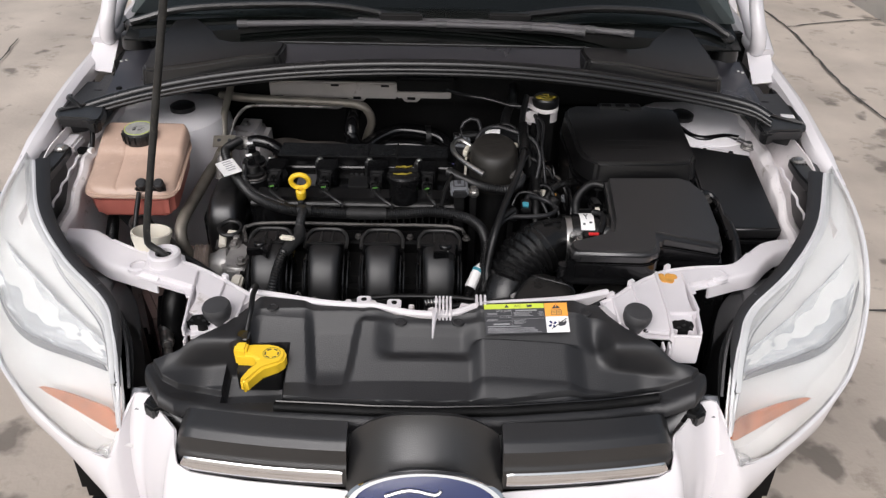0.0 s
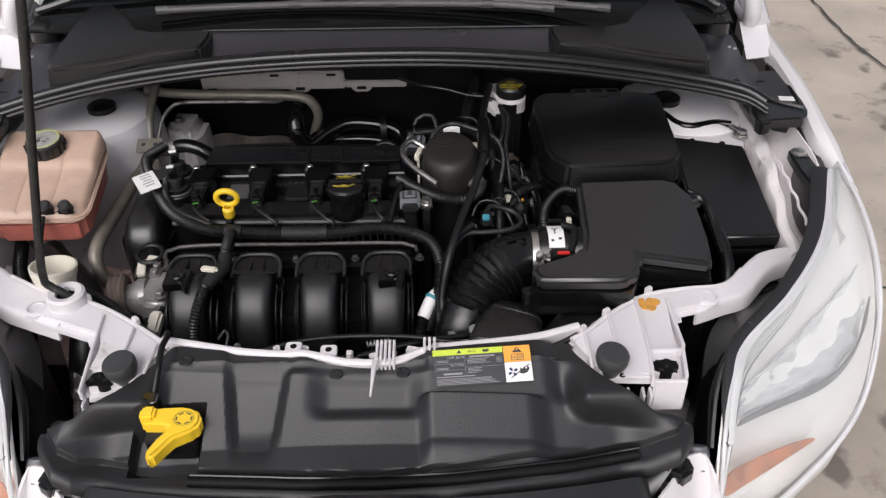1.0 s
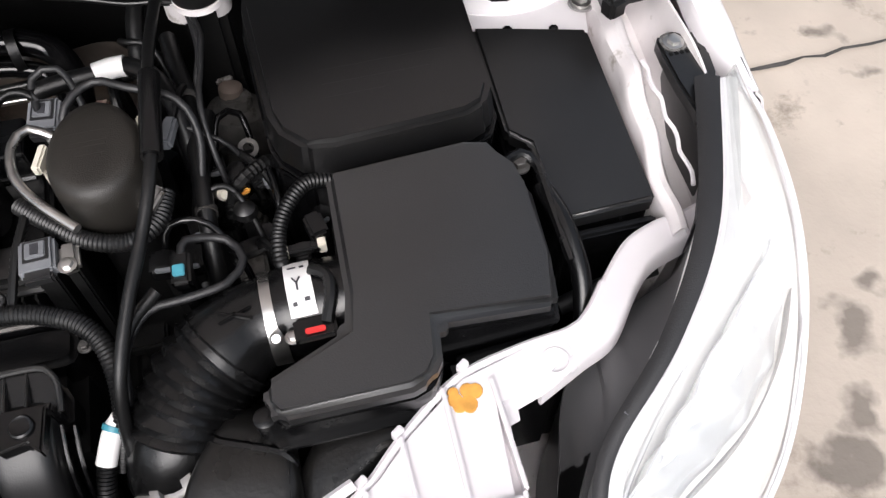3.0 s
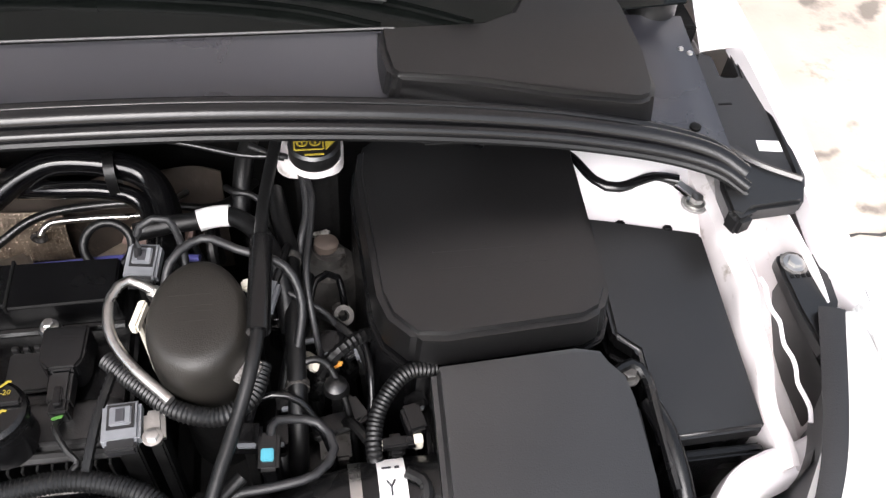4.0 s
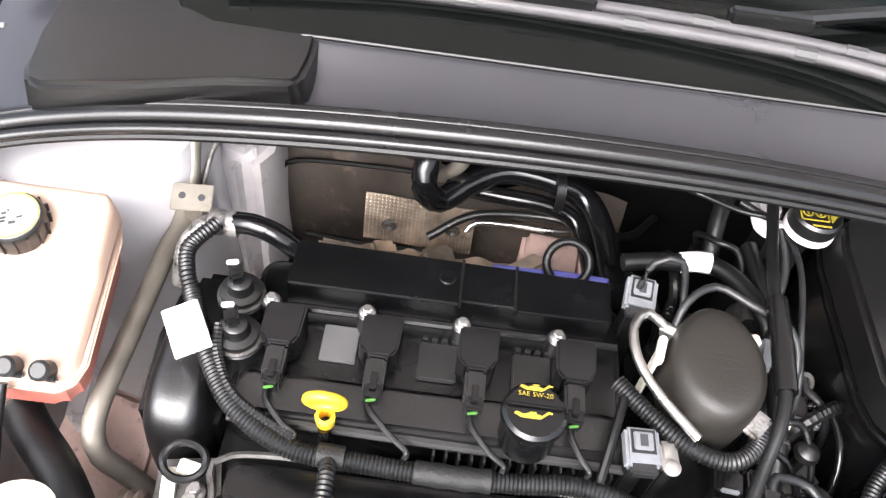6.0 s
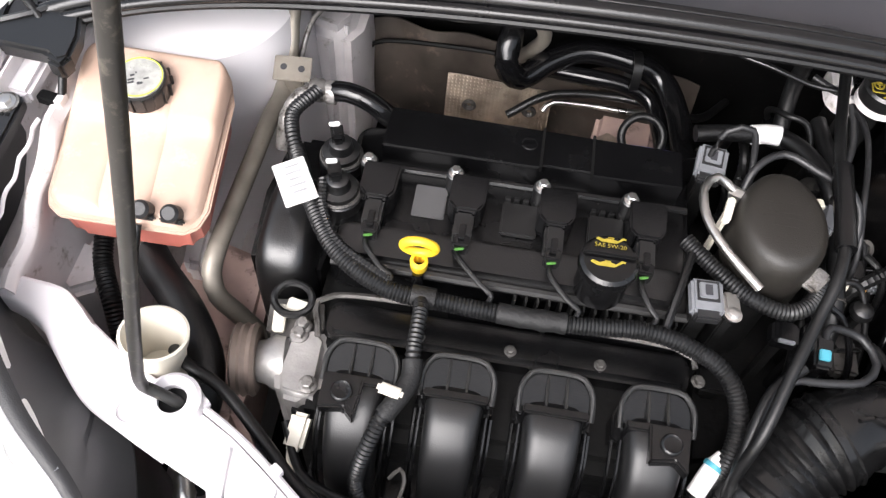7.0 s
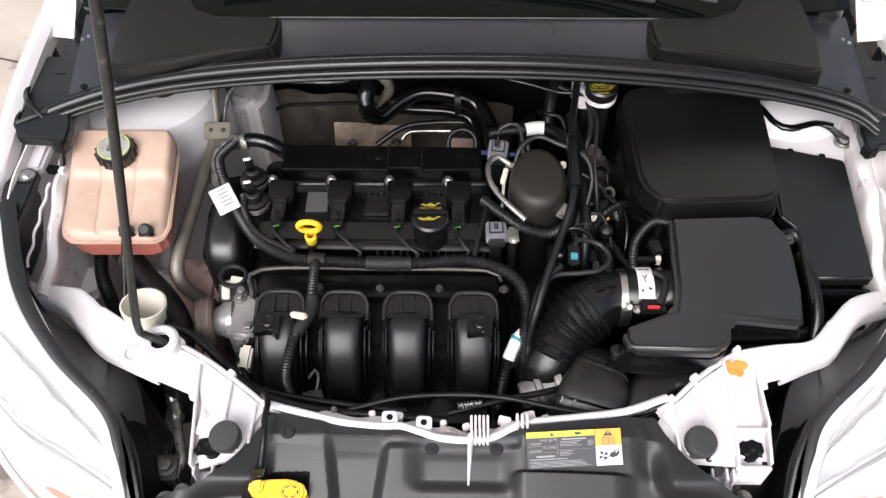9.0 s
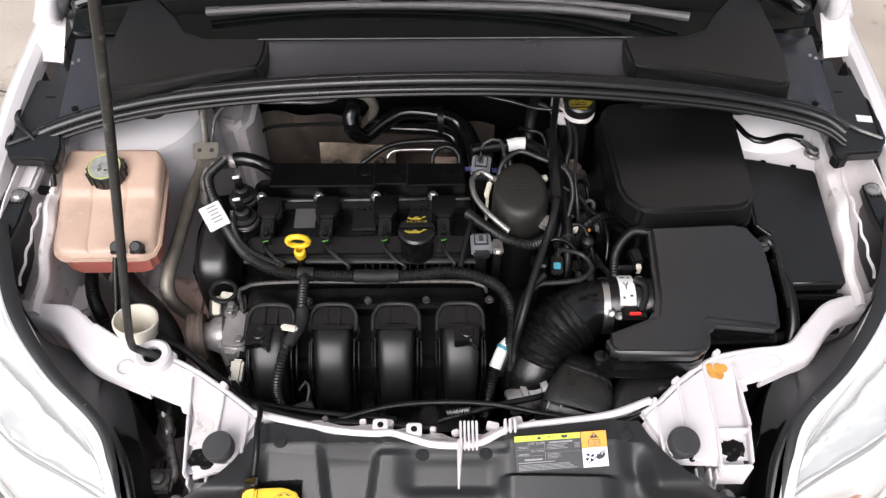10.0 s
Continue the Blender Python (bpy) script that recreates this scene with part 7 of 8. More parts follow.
hose("lock_cable", RUBBER, 0.0042, [(-0.163, 0.990, 0.802), (-0.088, 1.006, 0.810), (-0.014, 1.012, 0.810), (0.060, 1.008, 0.810), (0.125, 0.994, 0.810), (0.181, 0.984, 0.810), (0.247, 0.984, 0.812), (0.285, 0.995, 0.822)], "thin black lock cable behind the front panel", "wiring")
hose("release_cable", RUBBER, 0.0042, [(-0.285, 1.004, 0.82), (-0.272, 0.990, 0.842), (-0.266, 0.971, 0.852), (-0.266, 0.948, 0.857), (-0.264, 0.920, 0.852), (-0.266, 0.905, 0.840), (-0.270, 0.886, 0.820)], "black release cable leading to the yellow lever", "wiring")
for x, y, z in ((-0.475, 0.985, 0.655), (-0.455, 0.90, 0.66), (-0.44, 0.945, 0.70)):
    whole("corner_bolt", put_bm(disc_bolt((x, y, z), 0.013, 0.012), box(x - 0.03, x + 0.02, y - 0.02, y + 0.02, 0.40, z, 0.004)), DULL, "dark bolt and bracket in the front corner", "bolt", "corner bolts")
for s in (1, -1):
    whole("drop_lamp", flip(put_bm(lathe([(0.012, -0.02), (0.016, 0.0), (0.013, 0.012), (0, 0.014)], pose(0.432, 0.862, 0.726, -40, 0, 0), 20), box(0.418, 0.446, 0.85, 0.868, 0.60, 0.722, 0.004)), s), PALE, "clear bulb end beside the headlight", "bulb", "bulb ends")
whole("sensor_tag", put_bm(block((-0.331, 1.092, 0.768), (0.020, 0.038, 0.018), (20, 0, -6), 0.004), tube([(-0.335, 1.10, 0.77), (-0.33, 1.06, 0.75), (-0.31, 1.045, 0.70)], 0.006, 8)), CREAM, "cream plastic sensor sleeve beside the first runner", "sleeve")
tp = whole("throttle_plug", put_bm(block((-0.224, 1.034, 0.745), (0.032, 0.026, 0.022), (15, 0, 20), 0.003), box(-0.234, -0.214, 1.02, 1.05, 0.66, 0.738, 0.003)), SATIN, "black plug below the harness branch", "plug")
part("plug_frame", block((-0.221, 1.032, 0.7575), (0.022, 0.014, 0.003), (15, 0, 20), 0.001), DUSTY, tp, "worn rim of the plug")
for k in range(3):
    part("plug_pin", block((-0.2275 + 0.006 * k, 1.030 + 0.0022 * k, 0.7585), (0.0022, 0.008, 0.003), (15, 0, 20), 0.0004), GREY, tp)
part("wire_clip", tube([(-0.232, 1.062, 0.762), (-0.222, 1.070, 0.772), (-0.216, 1.060, 0.768), (-0.219, 1.044, 0.757)], 0.0022, 6), DULL, tp, "thin metal clip")

# ---- right side: intake ----
bel = thing("intake_hose", "black corrugated air intake hose", "intake hose")
part("bellows", tube([(0.196, 1.160, 0.810), (0.172, 1.144, 0.800), (0.150, 1.122, 0.783), (0.140, 1.107, 0.768)], 0.0505, 40, 0.0115, deep=0.11), BELLOWS, bel, "ribbed rubber bellows")
part("elbow", tube([(0.143, 1.111, 0.772), (0.134, 1.098, 0.757), (0.127, 1.080, 0.725), (0.126, 1.07, 0.68)], lambda t: 0.0450 + 0.003 * math.sin(min(1.0, t * 1.6) * 3.14), 40), BELLOWS, bel, "smooth bulging elbow of the hose")
part("sleeve", tube([(0.250, 1.178, 0.816), (0.222, 1.174, 0.814), (0.200, 1.163, 0.811), (0.186, 1.153, 0.806)], lambda t: 0.0425 + 0.006 * step(t, 0.3, 0.8), 36), BELLOWS, bel, "smooth end of the hose")
for a in (-25, 20):
    part("cross_rib", block((0.214, 1.166, 0.8575), (0.032, 0.004, 0.006), (0, 0, a), 0.001), SATIN, bel)
part("clamp", lathe([(0.0425, -0.008), (0.0445, -0.008), (0.0445, 0.008), (0.0425, 0.008)], pose(0.246, 1.178, 0.816, 0, 90, 0), 40), STEEL, bel, "bright steel band clamp")
part("clamp_screw", lathe([(0.006, -0.012), (0.006, 0.012), (0.004, 0.014)], pose(0.246, 1.140, 0.845, 30, 0, 0), 12), STEEL, bel)
part("screw", disc_bolt((0.260, 1.137, 0.845), 0.006), STEEL, bel)
maf = part("sensor_housing", lathe([(0.040, -0.03), (0.043, -0.02), (0.043, 0.035), (0.046, 0.045)], pose(0.278, 1.178, 0.822, 0, 90, 0), 36), SATIN, bel, "black air sensor housing")
part("sensor_label", sheet(lambda u, v: (0.262 + 0.024 * u, 1.178 + 0.0436 * math.cos(radians(40 + 90 * v)), 0.822 + 0.0436 * math.sin(radians(40 + 90 * v))), 2, 12, -0.0006), WHITE, maf, "white paper label")
for k, (u0, v0, u1, v1) in enumerate(((0.266, 112, 0.270, 117), (0.277, 108, 0.282, 113), (0.266, 60, 0.274, 63), (0.277, 60, 0.281, 64))):
    part("label_mark", sheet(lambda u, v: (u0 + (u1 - u0) * u, 1.178 + 0.0443 * math.cos(radians(v0 + (v1 - v0) * v)), 0.822 + 0.0443 * math.sin(radians(v0 + (v1 - v0) * v))), 1, 2, -0.0004), INK, maf)
for pts in ([(0.2725, 98), (0.2725, 88)], [(0.2725, 88), (0.2690, 80)], [(0.2725, 88), (0.2760, 80)]):
    part("letter_stroke", tube([(x, 1.178 + 0.0442 * math.cos(radians(a)), 0.822 + 0.0442 * math.sin(radians(a))) for x, a in pts], 0.0009, 4), INK, maf)
part("sensor_block", box(0.262, 0.300, 1.125, 1.150, 0.835, 0.856, 0.003), SATIN, maf)
part("red_lock", box(0.272, 0.290, 1.130, 1.135, 0.8565, 0.861, 0.001), RED, maf, "red connector lock")
part("sensor_wire", tube([(0.287, 1.190, 0.868), (0.300, 1.178, 0.870), (0.300, 1.160, 0.866), (0.292, 1.140, 0.855)], 0.006, 8, 0.006), RUBBER, maf)
hose("sensor_loom", RUBBER, 0.008, [(0.325, 1.288, 0.865), (0.300, 1.284, 0.872), (0.280, 1.268, 0.868), (0.266, 1.245, 0.860), (0.262, 1.215, 0.850), (0.27, 1.20, 0.83)], "corrugated loom by the air box", "wiring", 0.007)
whole("loom_clip", put_bm(put_bm(box(0.268, 0.302, 1.222, 1.232, 0.842, 0.852, 0.002), box(0.275, 0.290, 1.216, 1.240, 0.76, 0.843, 0.003)), block((0.300, 1.245, 0.85), (0.018, 0.028, 0.02), (0, 0, 12), 0.003)), SATIN, "dark clip with bright tips by the air box", "clip")
for x in (0.266, 0.302):
    whole("clip_tip", box(x - 0.004, x + 0.004, 1.222, 1.231, 0.840, 0.855, 0.001), CREAM, "pale tip of a dark clip", "clip", "clip tips")
bl = whole("blue_connector", put_bm(block((0.172, 1.228, 0.852), (0.018, 0.034, 0.018), (10, 0, -4), 0.003), box(0.166, 0.180, 1.215, 1.24, 0.70, 0.846, 0.003)), SATIN, "black connector with a teal lock", "connector")
part("teal_lock", block((0.171, 1.222, 0.8625), (0.011, 0.011, 0.005), (10, 0, -4), 0.001), TEAL, bl, "teal lock")
hose("looped_lead", GREY, 0.0042, [(0.174, 1.240, 0.86), (0.180, 1.254, 0.862), (0.215, 1.253, 0.852), (0.228, 1.227, 0.850), (0.210, 1.204, 0.852), (0.173, 1.197, 0.852), (0.138, 1.192, 0.852), (0.114, 1.163, 0.840), (0.104, 1.13, 0.80)], "grey looped lead from the teal connector", "wiring")
thr = whole("throttle", put_bm(put_bm(lathe([(0.016, -0.045), (0.020, -0.042), (0.022, -0.020), (0.027, -0.018), (0.027, -0.010), (0.022, -0.008), (0.022, 0.010), (0.029, 0.012), (0.029, 0.022), (0.018, 0.026)], pose(0.132, 1.056, 0.752, 0, 78, 14), 30), block((0.180, 1.070, 0.744), (0.020, 0.044, 0.034), (10, 0, 14), 0.006)), tube([(0.125, 1.06, 0.74), (0.12, 1.06, 0.60)], 0.026, 14)), CAST, "cast aluminium throttle body below the intake hose", "throttle body")
part("red_seal", block((0.199, 1.095, 0.762), (0.004, 0.014, 0.006), (20, 0, 18), 0.001), RED, thr, "red seal")
whole("clear_sleeve", tube([(0.092, 1.132, 0.792), (0.081, 1.114, 0.782), (0.071, 1.095, 0.768)], lambda t: 0.0055 + 0.0042 * step(t, 0.12, 0.3), 14), WHITE, "white paper sleeve round the harness end", "sleeve")
hose("sleeve_tail", RUBBER, 0.0095, [(0.072, 1.097, 0.769), (0.064, 1.075, 0.745), (0.058, 1.05, 0.70)], "black harness end below the paper sleeve", "wiring", 0.007)
whole("sleeve_band", tube([(0.0855, 1.1225, 0.7868), (0.0830, 1.1185, 0.7845)], 0.0103, 14), TEAL, "teal band on the paper sleeve", "band")

duct = thing("air_duct", "black moulded air duct in front of the air box", "air duct")


def duct_run(path, wide, high, n=48, m=44, power=0.62):
    """Flattened moulded duct along a path; wide and high give its half sizes along the way."""
    def fn(u, v):
        c = along(path, v)
        d = along(path, min(1, v + 0.02)) - along(path, max(0, v - 0.02))
        side = Vector((-d.y, d.x, 0)).normalized()
        up = side.cross(d).normalized()
        up = up if up.z > 0 else -up
        a = 2 * math.pi * u
        ca, sa = math.cos(a), math.sin(a)
        return c + side * math.copysign(abs(ca) ** power, ca) * table(wide, v) + up * math.copysign(abs(sa) ** power, sa) * table(high, v)
    return fn


trunk = duct_run([(0.218, 1.106, 0.740), (0.210, 1.080, 0.773), (0.200, 1.050, 0.784), (0.190, 1.018, 0.778), (0.184, 0.998, 0.762), (0.181, 0.988, 0.742)], [(0, 0.018), (0.2, 0.030), (0.5, 0.047), (0.8, 0.056), (1, 0.058)], [(0, 0.020), (0.3, 0.026), (1, 0.024)], power=0.36)
part("trunk", sheet(trunk, 48, 60, -0.003), DUCT, duct, "dusty widening duct")
for u in (0.12, 0.19, 0.27, 0.35):
    part("trunk_rib", tube([Vector(trunk(u, v)) + Vector((0, -0.0005, 0.0015)) for v in (0.62, 0.7, 0.8, 0.9, 1.0)], 0.0030, 6), SATIN, duct)
for v in (0.62, 0.80, 0.92):
    part("trunk_rib", tube([Vector(trunk(u, v)) + Vector((0, -0.001, 0.001)) for u in (0.06, 0.12, 0.2, 0.27, 0.35, 0.42)], 0.0030, 6), SATIN, duct)
part("trunk_seam", tube([Vector(trunk(0.14, v)) + Vector((0, 0, 0.001)) for v in (0.15, 0.3, 0.45, 0.58)], 0.0026, 6), SATIN, duct, "moulded seam")
part("trunk_step", tube([Vector(trunk(0.05 + 0.40 * k / 8, 0.40 - 0.012 * k)) for k in range(9)], 0.005, 8), SATIN, duct, "raised collar across the duct")
snorkel = duct_run([(0.372, 1.078, 0.776), (0.335, 1.068, 0.784), (0.296, 1.050, 0.783), (0.266, 1.022, 0.772), (0.246, 1.000, 0.750), (0.235, 0.99, 0.70)], [(0, 0.030), (0.3, 0.033), (0.6, 0.028), (1, 0.026)], [(0, 0.016), (0.5, 0.020), (1, 0.022)])
part("snorkel", sheet(snorkel, 44, 50, -0.003), DUCT, duct, "curved moulded snorkel under the air box")
part("snorkel_rim", tube([Vector(snorkel(0.05, v)) + Vector((0, 0, 0.002)) for v in (0.05, 0.25, 0.45, 0.65, 0.85)], 0.0032, 8), SATIN, duct)
part("snorkel_rim", tube([Vector(snorkel(0.46, v)) + Vector((0, 0, 0.001)) for v in (0.05, 0.25, 0.45, 0.65, 0.85)], 0.0024, 8), SATIN, duct)
part("duct_link", tube([(0.262, 1.026, 0.764), (0.238, 1.018, 0.760), (0.215, 1.014, 0.758)], 0.026, 14), DUSTY, duct)
for k, (y, w) in enumerate(((1.080, 0.058), (1.072, 0.036), (1.064, 0.028))):
    part("moulded_bar", box(0.306 - 0.006 * k, 0.306 + w, y, y + 0.0035, 0.796, 0.8045 - 0.0005 * k, 0.0006), SATIN, duct)
part("resonator", prism([(0.150, 1.075), (0.150, 0.990), (0.270, 1.000), (0.305, 1.035), (0.300, 1.085), (0.235, 1.110), (0.180, 1.095)], 0.52, 0.695, 0.016, 3), SATIN, duct, "black resonator box")
hose("duct_wire", RUBBER, 0.0048, [(-0.02, 0.992, 0.79), (0.06, 1.012, 0.795), (0.13, 1.030, 0.790), (0.155, 1.05, 0.77)], "black wire in front of the air duct", "wiring")
whole("duct_clip", put_bm(block((0.315, 1.035, 0.782), (0.012, 0.02, 0.018), (0, 0, 20), 0.002), tube([(0.30, 1.03, 0.79), (0.315, 1.035, 0.805), (0.33, 1.04, 0.79), (0.33, 1.04, 0.74)], 0.003, 6)), ALU, "small bright clip beside the air duct", "clip")

# ---- air filter box ----
air = thing("air_filter_box", "matt black air filter box with a notched lid", "air filter box")
lid = [(0.318, 1.277), (0.455, 1.283), (0.480, 1.278), (0.500, 1.262), (0.512, 1.240), (0.508, 1.160), (0.498, 1.108), (0.385, 1.105), (0.380, 1.072), (0.368, 1.056), (0.350, 1.050), (0.238, 1.052), (0.228, 1.066), (0.230, 1.088), (0.305, 1.118), (0.312, 1.15)]
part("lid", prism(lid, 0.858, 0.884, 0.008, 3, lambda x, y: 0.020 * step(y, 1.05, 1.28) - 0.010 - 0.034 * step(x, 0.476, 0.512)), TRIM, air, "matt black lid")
# skirt, flange and lower half: shade below the lid painted as blacker plastic
part("lid_skirt", prism([(0.40 + (x - 0.40) * 0.99, 1.165 + (y - 1.165) * 0.99) for x, y in lid], 0.820, 0.860, 0.002, 2, lambda x, y: 0.020 * step(y, 1.05, 1.28) - 0.010 - 0.034 * step(x, 0.476, 0.512)), SATIN, air, "skirt under the lid, its shade put into a darker plastic")
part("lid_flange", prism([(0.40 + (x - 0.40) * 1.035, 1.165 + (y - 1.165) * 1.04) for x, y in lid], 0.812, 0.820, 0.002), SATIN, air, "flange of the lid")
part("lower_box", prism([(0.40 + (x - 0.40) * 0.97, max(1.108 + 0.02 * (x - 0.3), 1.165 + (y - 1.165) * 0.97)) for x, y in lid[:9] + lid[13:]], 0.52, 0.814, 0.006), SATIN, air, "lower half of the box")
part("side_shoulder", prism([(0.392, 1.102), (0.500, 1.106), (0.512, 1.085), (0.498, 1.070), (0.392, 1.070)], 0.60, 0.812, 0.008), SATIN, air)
part("latch", tube([(0.490, 1.265, 0.862), (0.512, 1.275, 0.862), (0.526, 1.262, 0.855), (0.528, 1.22, 0.845), (0.530, 1.16, 0.83)], 0.0055, 8), SATIN, air, "wire latch")
part("screw", disc_bolt((0.510, 1.268, 0.850), 0.009, 0.01), DULL, air)
part("side_hose", tube([(0.527, 1.245, 0.840), (0.535, 1.20, 0.838), (0.537, 1.15, 0.820), (0.53, 1.11, 0.79)], 0.010, 12), SATIN, air)
part("corner_foot", lathe([(0.010, -0.03), (0.010, 0.0), (0.006, 0.002)], pose(0.224, 1.072, 0.838), 14), SATIN, air)

# ---- battery cover ----
bat = thing("battery_box", "large rounded black battery cover", "battery box")
bo = [(0.268, 1.548), (0.262, 1.51), (0.268, 1.340), (0.276, 1.312), (0.300, 1.284), (0.330, 1.280), (0.472, 1.288), (0.494, 1.298), (0.506, 1.322), (0.518, 1.555), (0.45, 1.57), (0.29, 1.565)]
lid_line = [(0.385 + (x - 0.385) * 0.956, 1.43 + (y - 1.43) * 0.956) for x, y in bo]
part("lid", prism(lid_line, 0.866, 0.912, 0.0060, 4, taper=0.043), COVER, bat, "rounded lid")
part("lid_rim", prism([(0.385 + (x - 0.385) * 1.02, 1.43 + (y - 1.43) * 1.02) for x, y in lid_line], 0.860, 0.867, 0.002), SATIN, bat, "flange of the lid")
part("case", prism(bo, 0.50, 0.861, 0.006, taper=0.04), SATIN, bat, "battery case")
for k, (y, w) in enumerate(((1.388, 0.13), (1.368, 0.11), (1.350, 0.06))):
    part("moulded_line", box(0.335, 0.335 + w, y, y + 0.0018, 0.9112, 0.91225, 0), COVER, bat)
tab = part("rear_tab", box(0.345, 0.435, 1.535, 1.558, 0.900, 0.9165, 0.003), BLACK, bat, "slotted tab")
for k in range(3):
    part("tab_slot", box(0.352 + 0.029 * k, 0.372 + 0.029 * k, 1.539, 1.552, 0.9155, 0.9170, 0), DEEP, tab)

# ---- fuse box ----
fuse = thing("fuse_box", "flat matt black fuse box lid beside the inner wing", "fuse box")
fo = [(0.512, 1.452), (0.537, 1.447), (0.636, 1.424), (0.640, 1.212), (0.535, 1.210), (0.533, 1.30), (0.512, 1.318)]
part("lid", prism(fo, 0.806, 0.828, 0.004, 3, lambda x, y: 0.20 * (y - 1.225)), BLACK, fuse, "flat lid")
part("case", prism([(0.585 + (x - 0.585) * 0.97, 1.335 + (y - 1.335) * 0.97) for x, y in fo], 0.55, 0.808, 0.004), SATIN, fuse, "case")
part("front_face", box(0.540, 0.640, 1.196, 1.207, 0.66, 0.806, 0.003), SATIN, fuse)
for x in (0.55, 0.60):
    part("catch", block((x, 1.446 - 0.23 * (x - 0.537), 0.866), (0.010, 0.008, 0.010), (0, 0, -13), 0.002), SATIN, fuse)
whole("side_tube", tube([(0.53, 1.165, 0.73), (0.58, 1.172, 0.74), (0.64, 1.176, 0.75)], 0.010, 12), GREY, "grey tube between fuse box and front panel", "tube")
bc = hose("earth_cable", GLOSSR, 0.0072, [(0.500, 1.57, 0.866), (0.522, 1.545, 0.867), (0.539, 1.507, 0.867), (0.564, 1.495, 0.867), (0.608, 1.507, 0.867), (0.636, 1.500, 0.867)], "shiny black earth cable on the white tower shelf", "cable")
part("terminal", block((0.641, 1.486, 0.866), (0.016, 0.030, 0.006), (0, 0, 32), 0.003), STEEL, bc, "crimped terminal")
part("terminal_ring", lathe([(0.006, 0), (0.015, 0), (0.015, 0.003), (0.006, 0.003)], pose(0.646, 1.468, 0.862), 20), CAST, bc, "ring terminal")
part("terminal_bolt", disc_bolt((0.646, 1.468, 0.865), 0.009, 0.009), STEEL, bc)
cc = hose("drain_cable", RUBBER, 0.0048, [(-0.742, 1.530, 0.926), (-0.735, 1.500, 0.930), (-0.713, 1.466, 0.944), (-0.684, 1.440, 0.930), (-0.664, 1.416, 0.900), (-0.660, 1.388, 0.876)], "black cable at the wing beside the coolant tank", "wiring")
part("clip", block((-0.674, 1.384, 0.872), (0.024, 0.014, 0.012), (0, 0, -10), 0.002), RUBBER, cc, "black cable clip")
part("clip_tag", block((-0.660, 1.383, 0.873), (0.008, 0.016, 0.012), (0, 0, -6), 0.001), WHITE, cc, "white end of the clip")

# ---- brake fluid reservoir ----
brake = thing("brake_reservoir", "pale plastic brake fluid reservoir with a black cap", "brake reservoir")
part("bowl", prism(rounded(0.190, 0.262, 1.526, 1.590, 0.02), 0.872, 0.918, 0.010, 3), DIRTY, brake, "pale reservoir bowl")
part("neck", lathe([(0.020, -0.012), (0.0335, -0.006), (0.0335, 0.001)], pose(0.231, 1.514, 0.926) @ Matrix.Diagonal((0.80, 0.80, 1, 1)), 28), DIRTY, brake)
part("stand", box(0.208, 0.254, 1.522, 1.58, 0.66, 0.928, 0.01), DEEP, brake, "dark master cylinder")
bcap = part("cap", lathe([(0.0255, 0), (0.0265, 0.002), (0.0265, 0.016), (0.024, 0.019), (0, 0.019)], pose(0.231, 1.514, 0.928), 28), BLACK, brake, "black screw cap with yellow symbols")
for cx in (0.219, 0.232):
    part("cap_mark", lathe([(0.0042, 0), (0.0058, 0), (0.0058, 0.0008), (0.0042, 0.0008)], pose(cx, 1.512, 0.9469), 18), MARK, bcap)
    part("cap_mark", box(cx - 0.001, cx + 0.001, 1.5095, 1.5145, 0.9470, 0.9477, 0), MARK, bcap)
for x0, x1, y0, y1 in ((0.2105, 0.2120, 1.502, 1.514), (0.2390, 0.2405, 1.502, 1.514), (0.212, 0.239, 1.5135, 1.5150), (0.212, 0.239, 1.5010, 1.5025), (0.221, 0.240, 1.4935, 1.4955), (0.224, 0.238, 1.523, 1.5255)):
    part("cap_mark", box(x0, x1, y0, y1, 0.9470, 0.9477, 0), MARK, bcap)
part("cap_mark", prism([(0.242, 1.500), (0.242, 1.516), (0.252, 1.512)], 0.9470, 0.9477, 0), MARK, bcap)

# ---- loose dark clutter on the gearbox side ----
rnd = random.Random(21)
for k in range(26):
    x, y = rnd.uniform(0.075, 0.26), rnd.uniform(1.22, 1.52)
    z = 0.70 + rnd.uniform(0.02, 0.10) * (1 if y > 1.25 else 0.5)
    if 0.06 < x < 0.175 and 1.26 < y < 1.41:
        continue
    kind = k % 3
    w = rnd.uniform(0.012, 0.03)
    if kind == 0:
        bm = put_bm(block((x, y, z), (w, w * 1.4, 0.016), (0, 0, rnd.uniform(0, 90)), 0.003), box(x - w / 3, x + w / 3, y - w / 3, y + w / 3, 0.66, z, 0.002))
        whole("bracket", bm, rnd.choice((DULL, SATIN, SATIN, DEEP)), "small dark bracket on the gearbox", "bracket", "gearbox brackets")
    elif kind == 1:
        bm = put_bm(disc_bolt((x, y, z), w * 0.4, 0.012), box(x - w / 2, x + w / 2, y - w / 2, y + w / 2, 0.66, z, 0.003))
        whole("stud", bm, rnd.choice((DULL, DULL, SATIN)), "bolt on a stub of the gearbox", "bolt", "gearbox bolts")
    else:
        a = rnd.uniform(0, 6.28)
        d = Vector((math.cos(a), math.sin(a), 0)) * 0.05
        p = Vector((x, y, z + 0.02))
        bm = tube([(p - d) + Vector((0, 0, -0.10)), p - d * 0.6, p + Vector((0, 0, 0.02)), p + d * 0.7, p + d + Vector((0, 0, -0.10))], rnd.uniform(0.004, 0.008), 8, 0.006)
        whole("lead", bm, RUBBER, "black corrugated lead over the gearbox", "wiring", "gearbox leads")


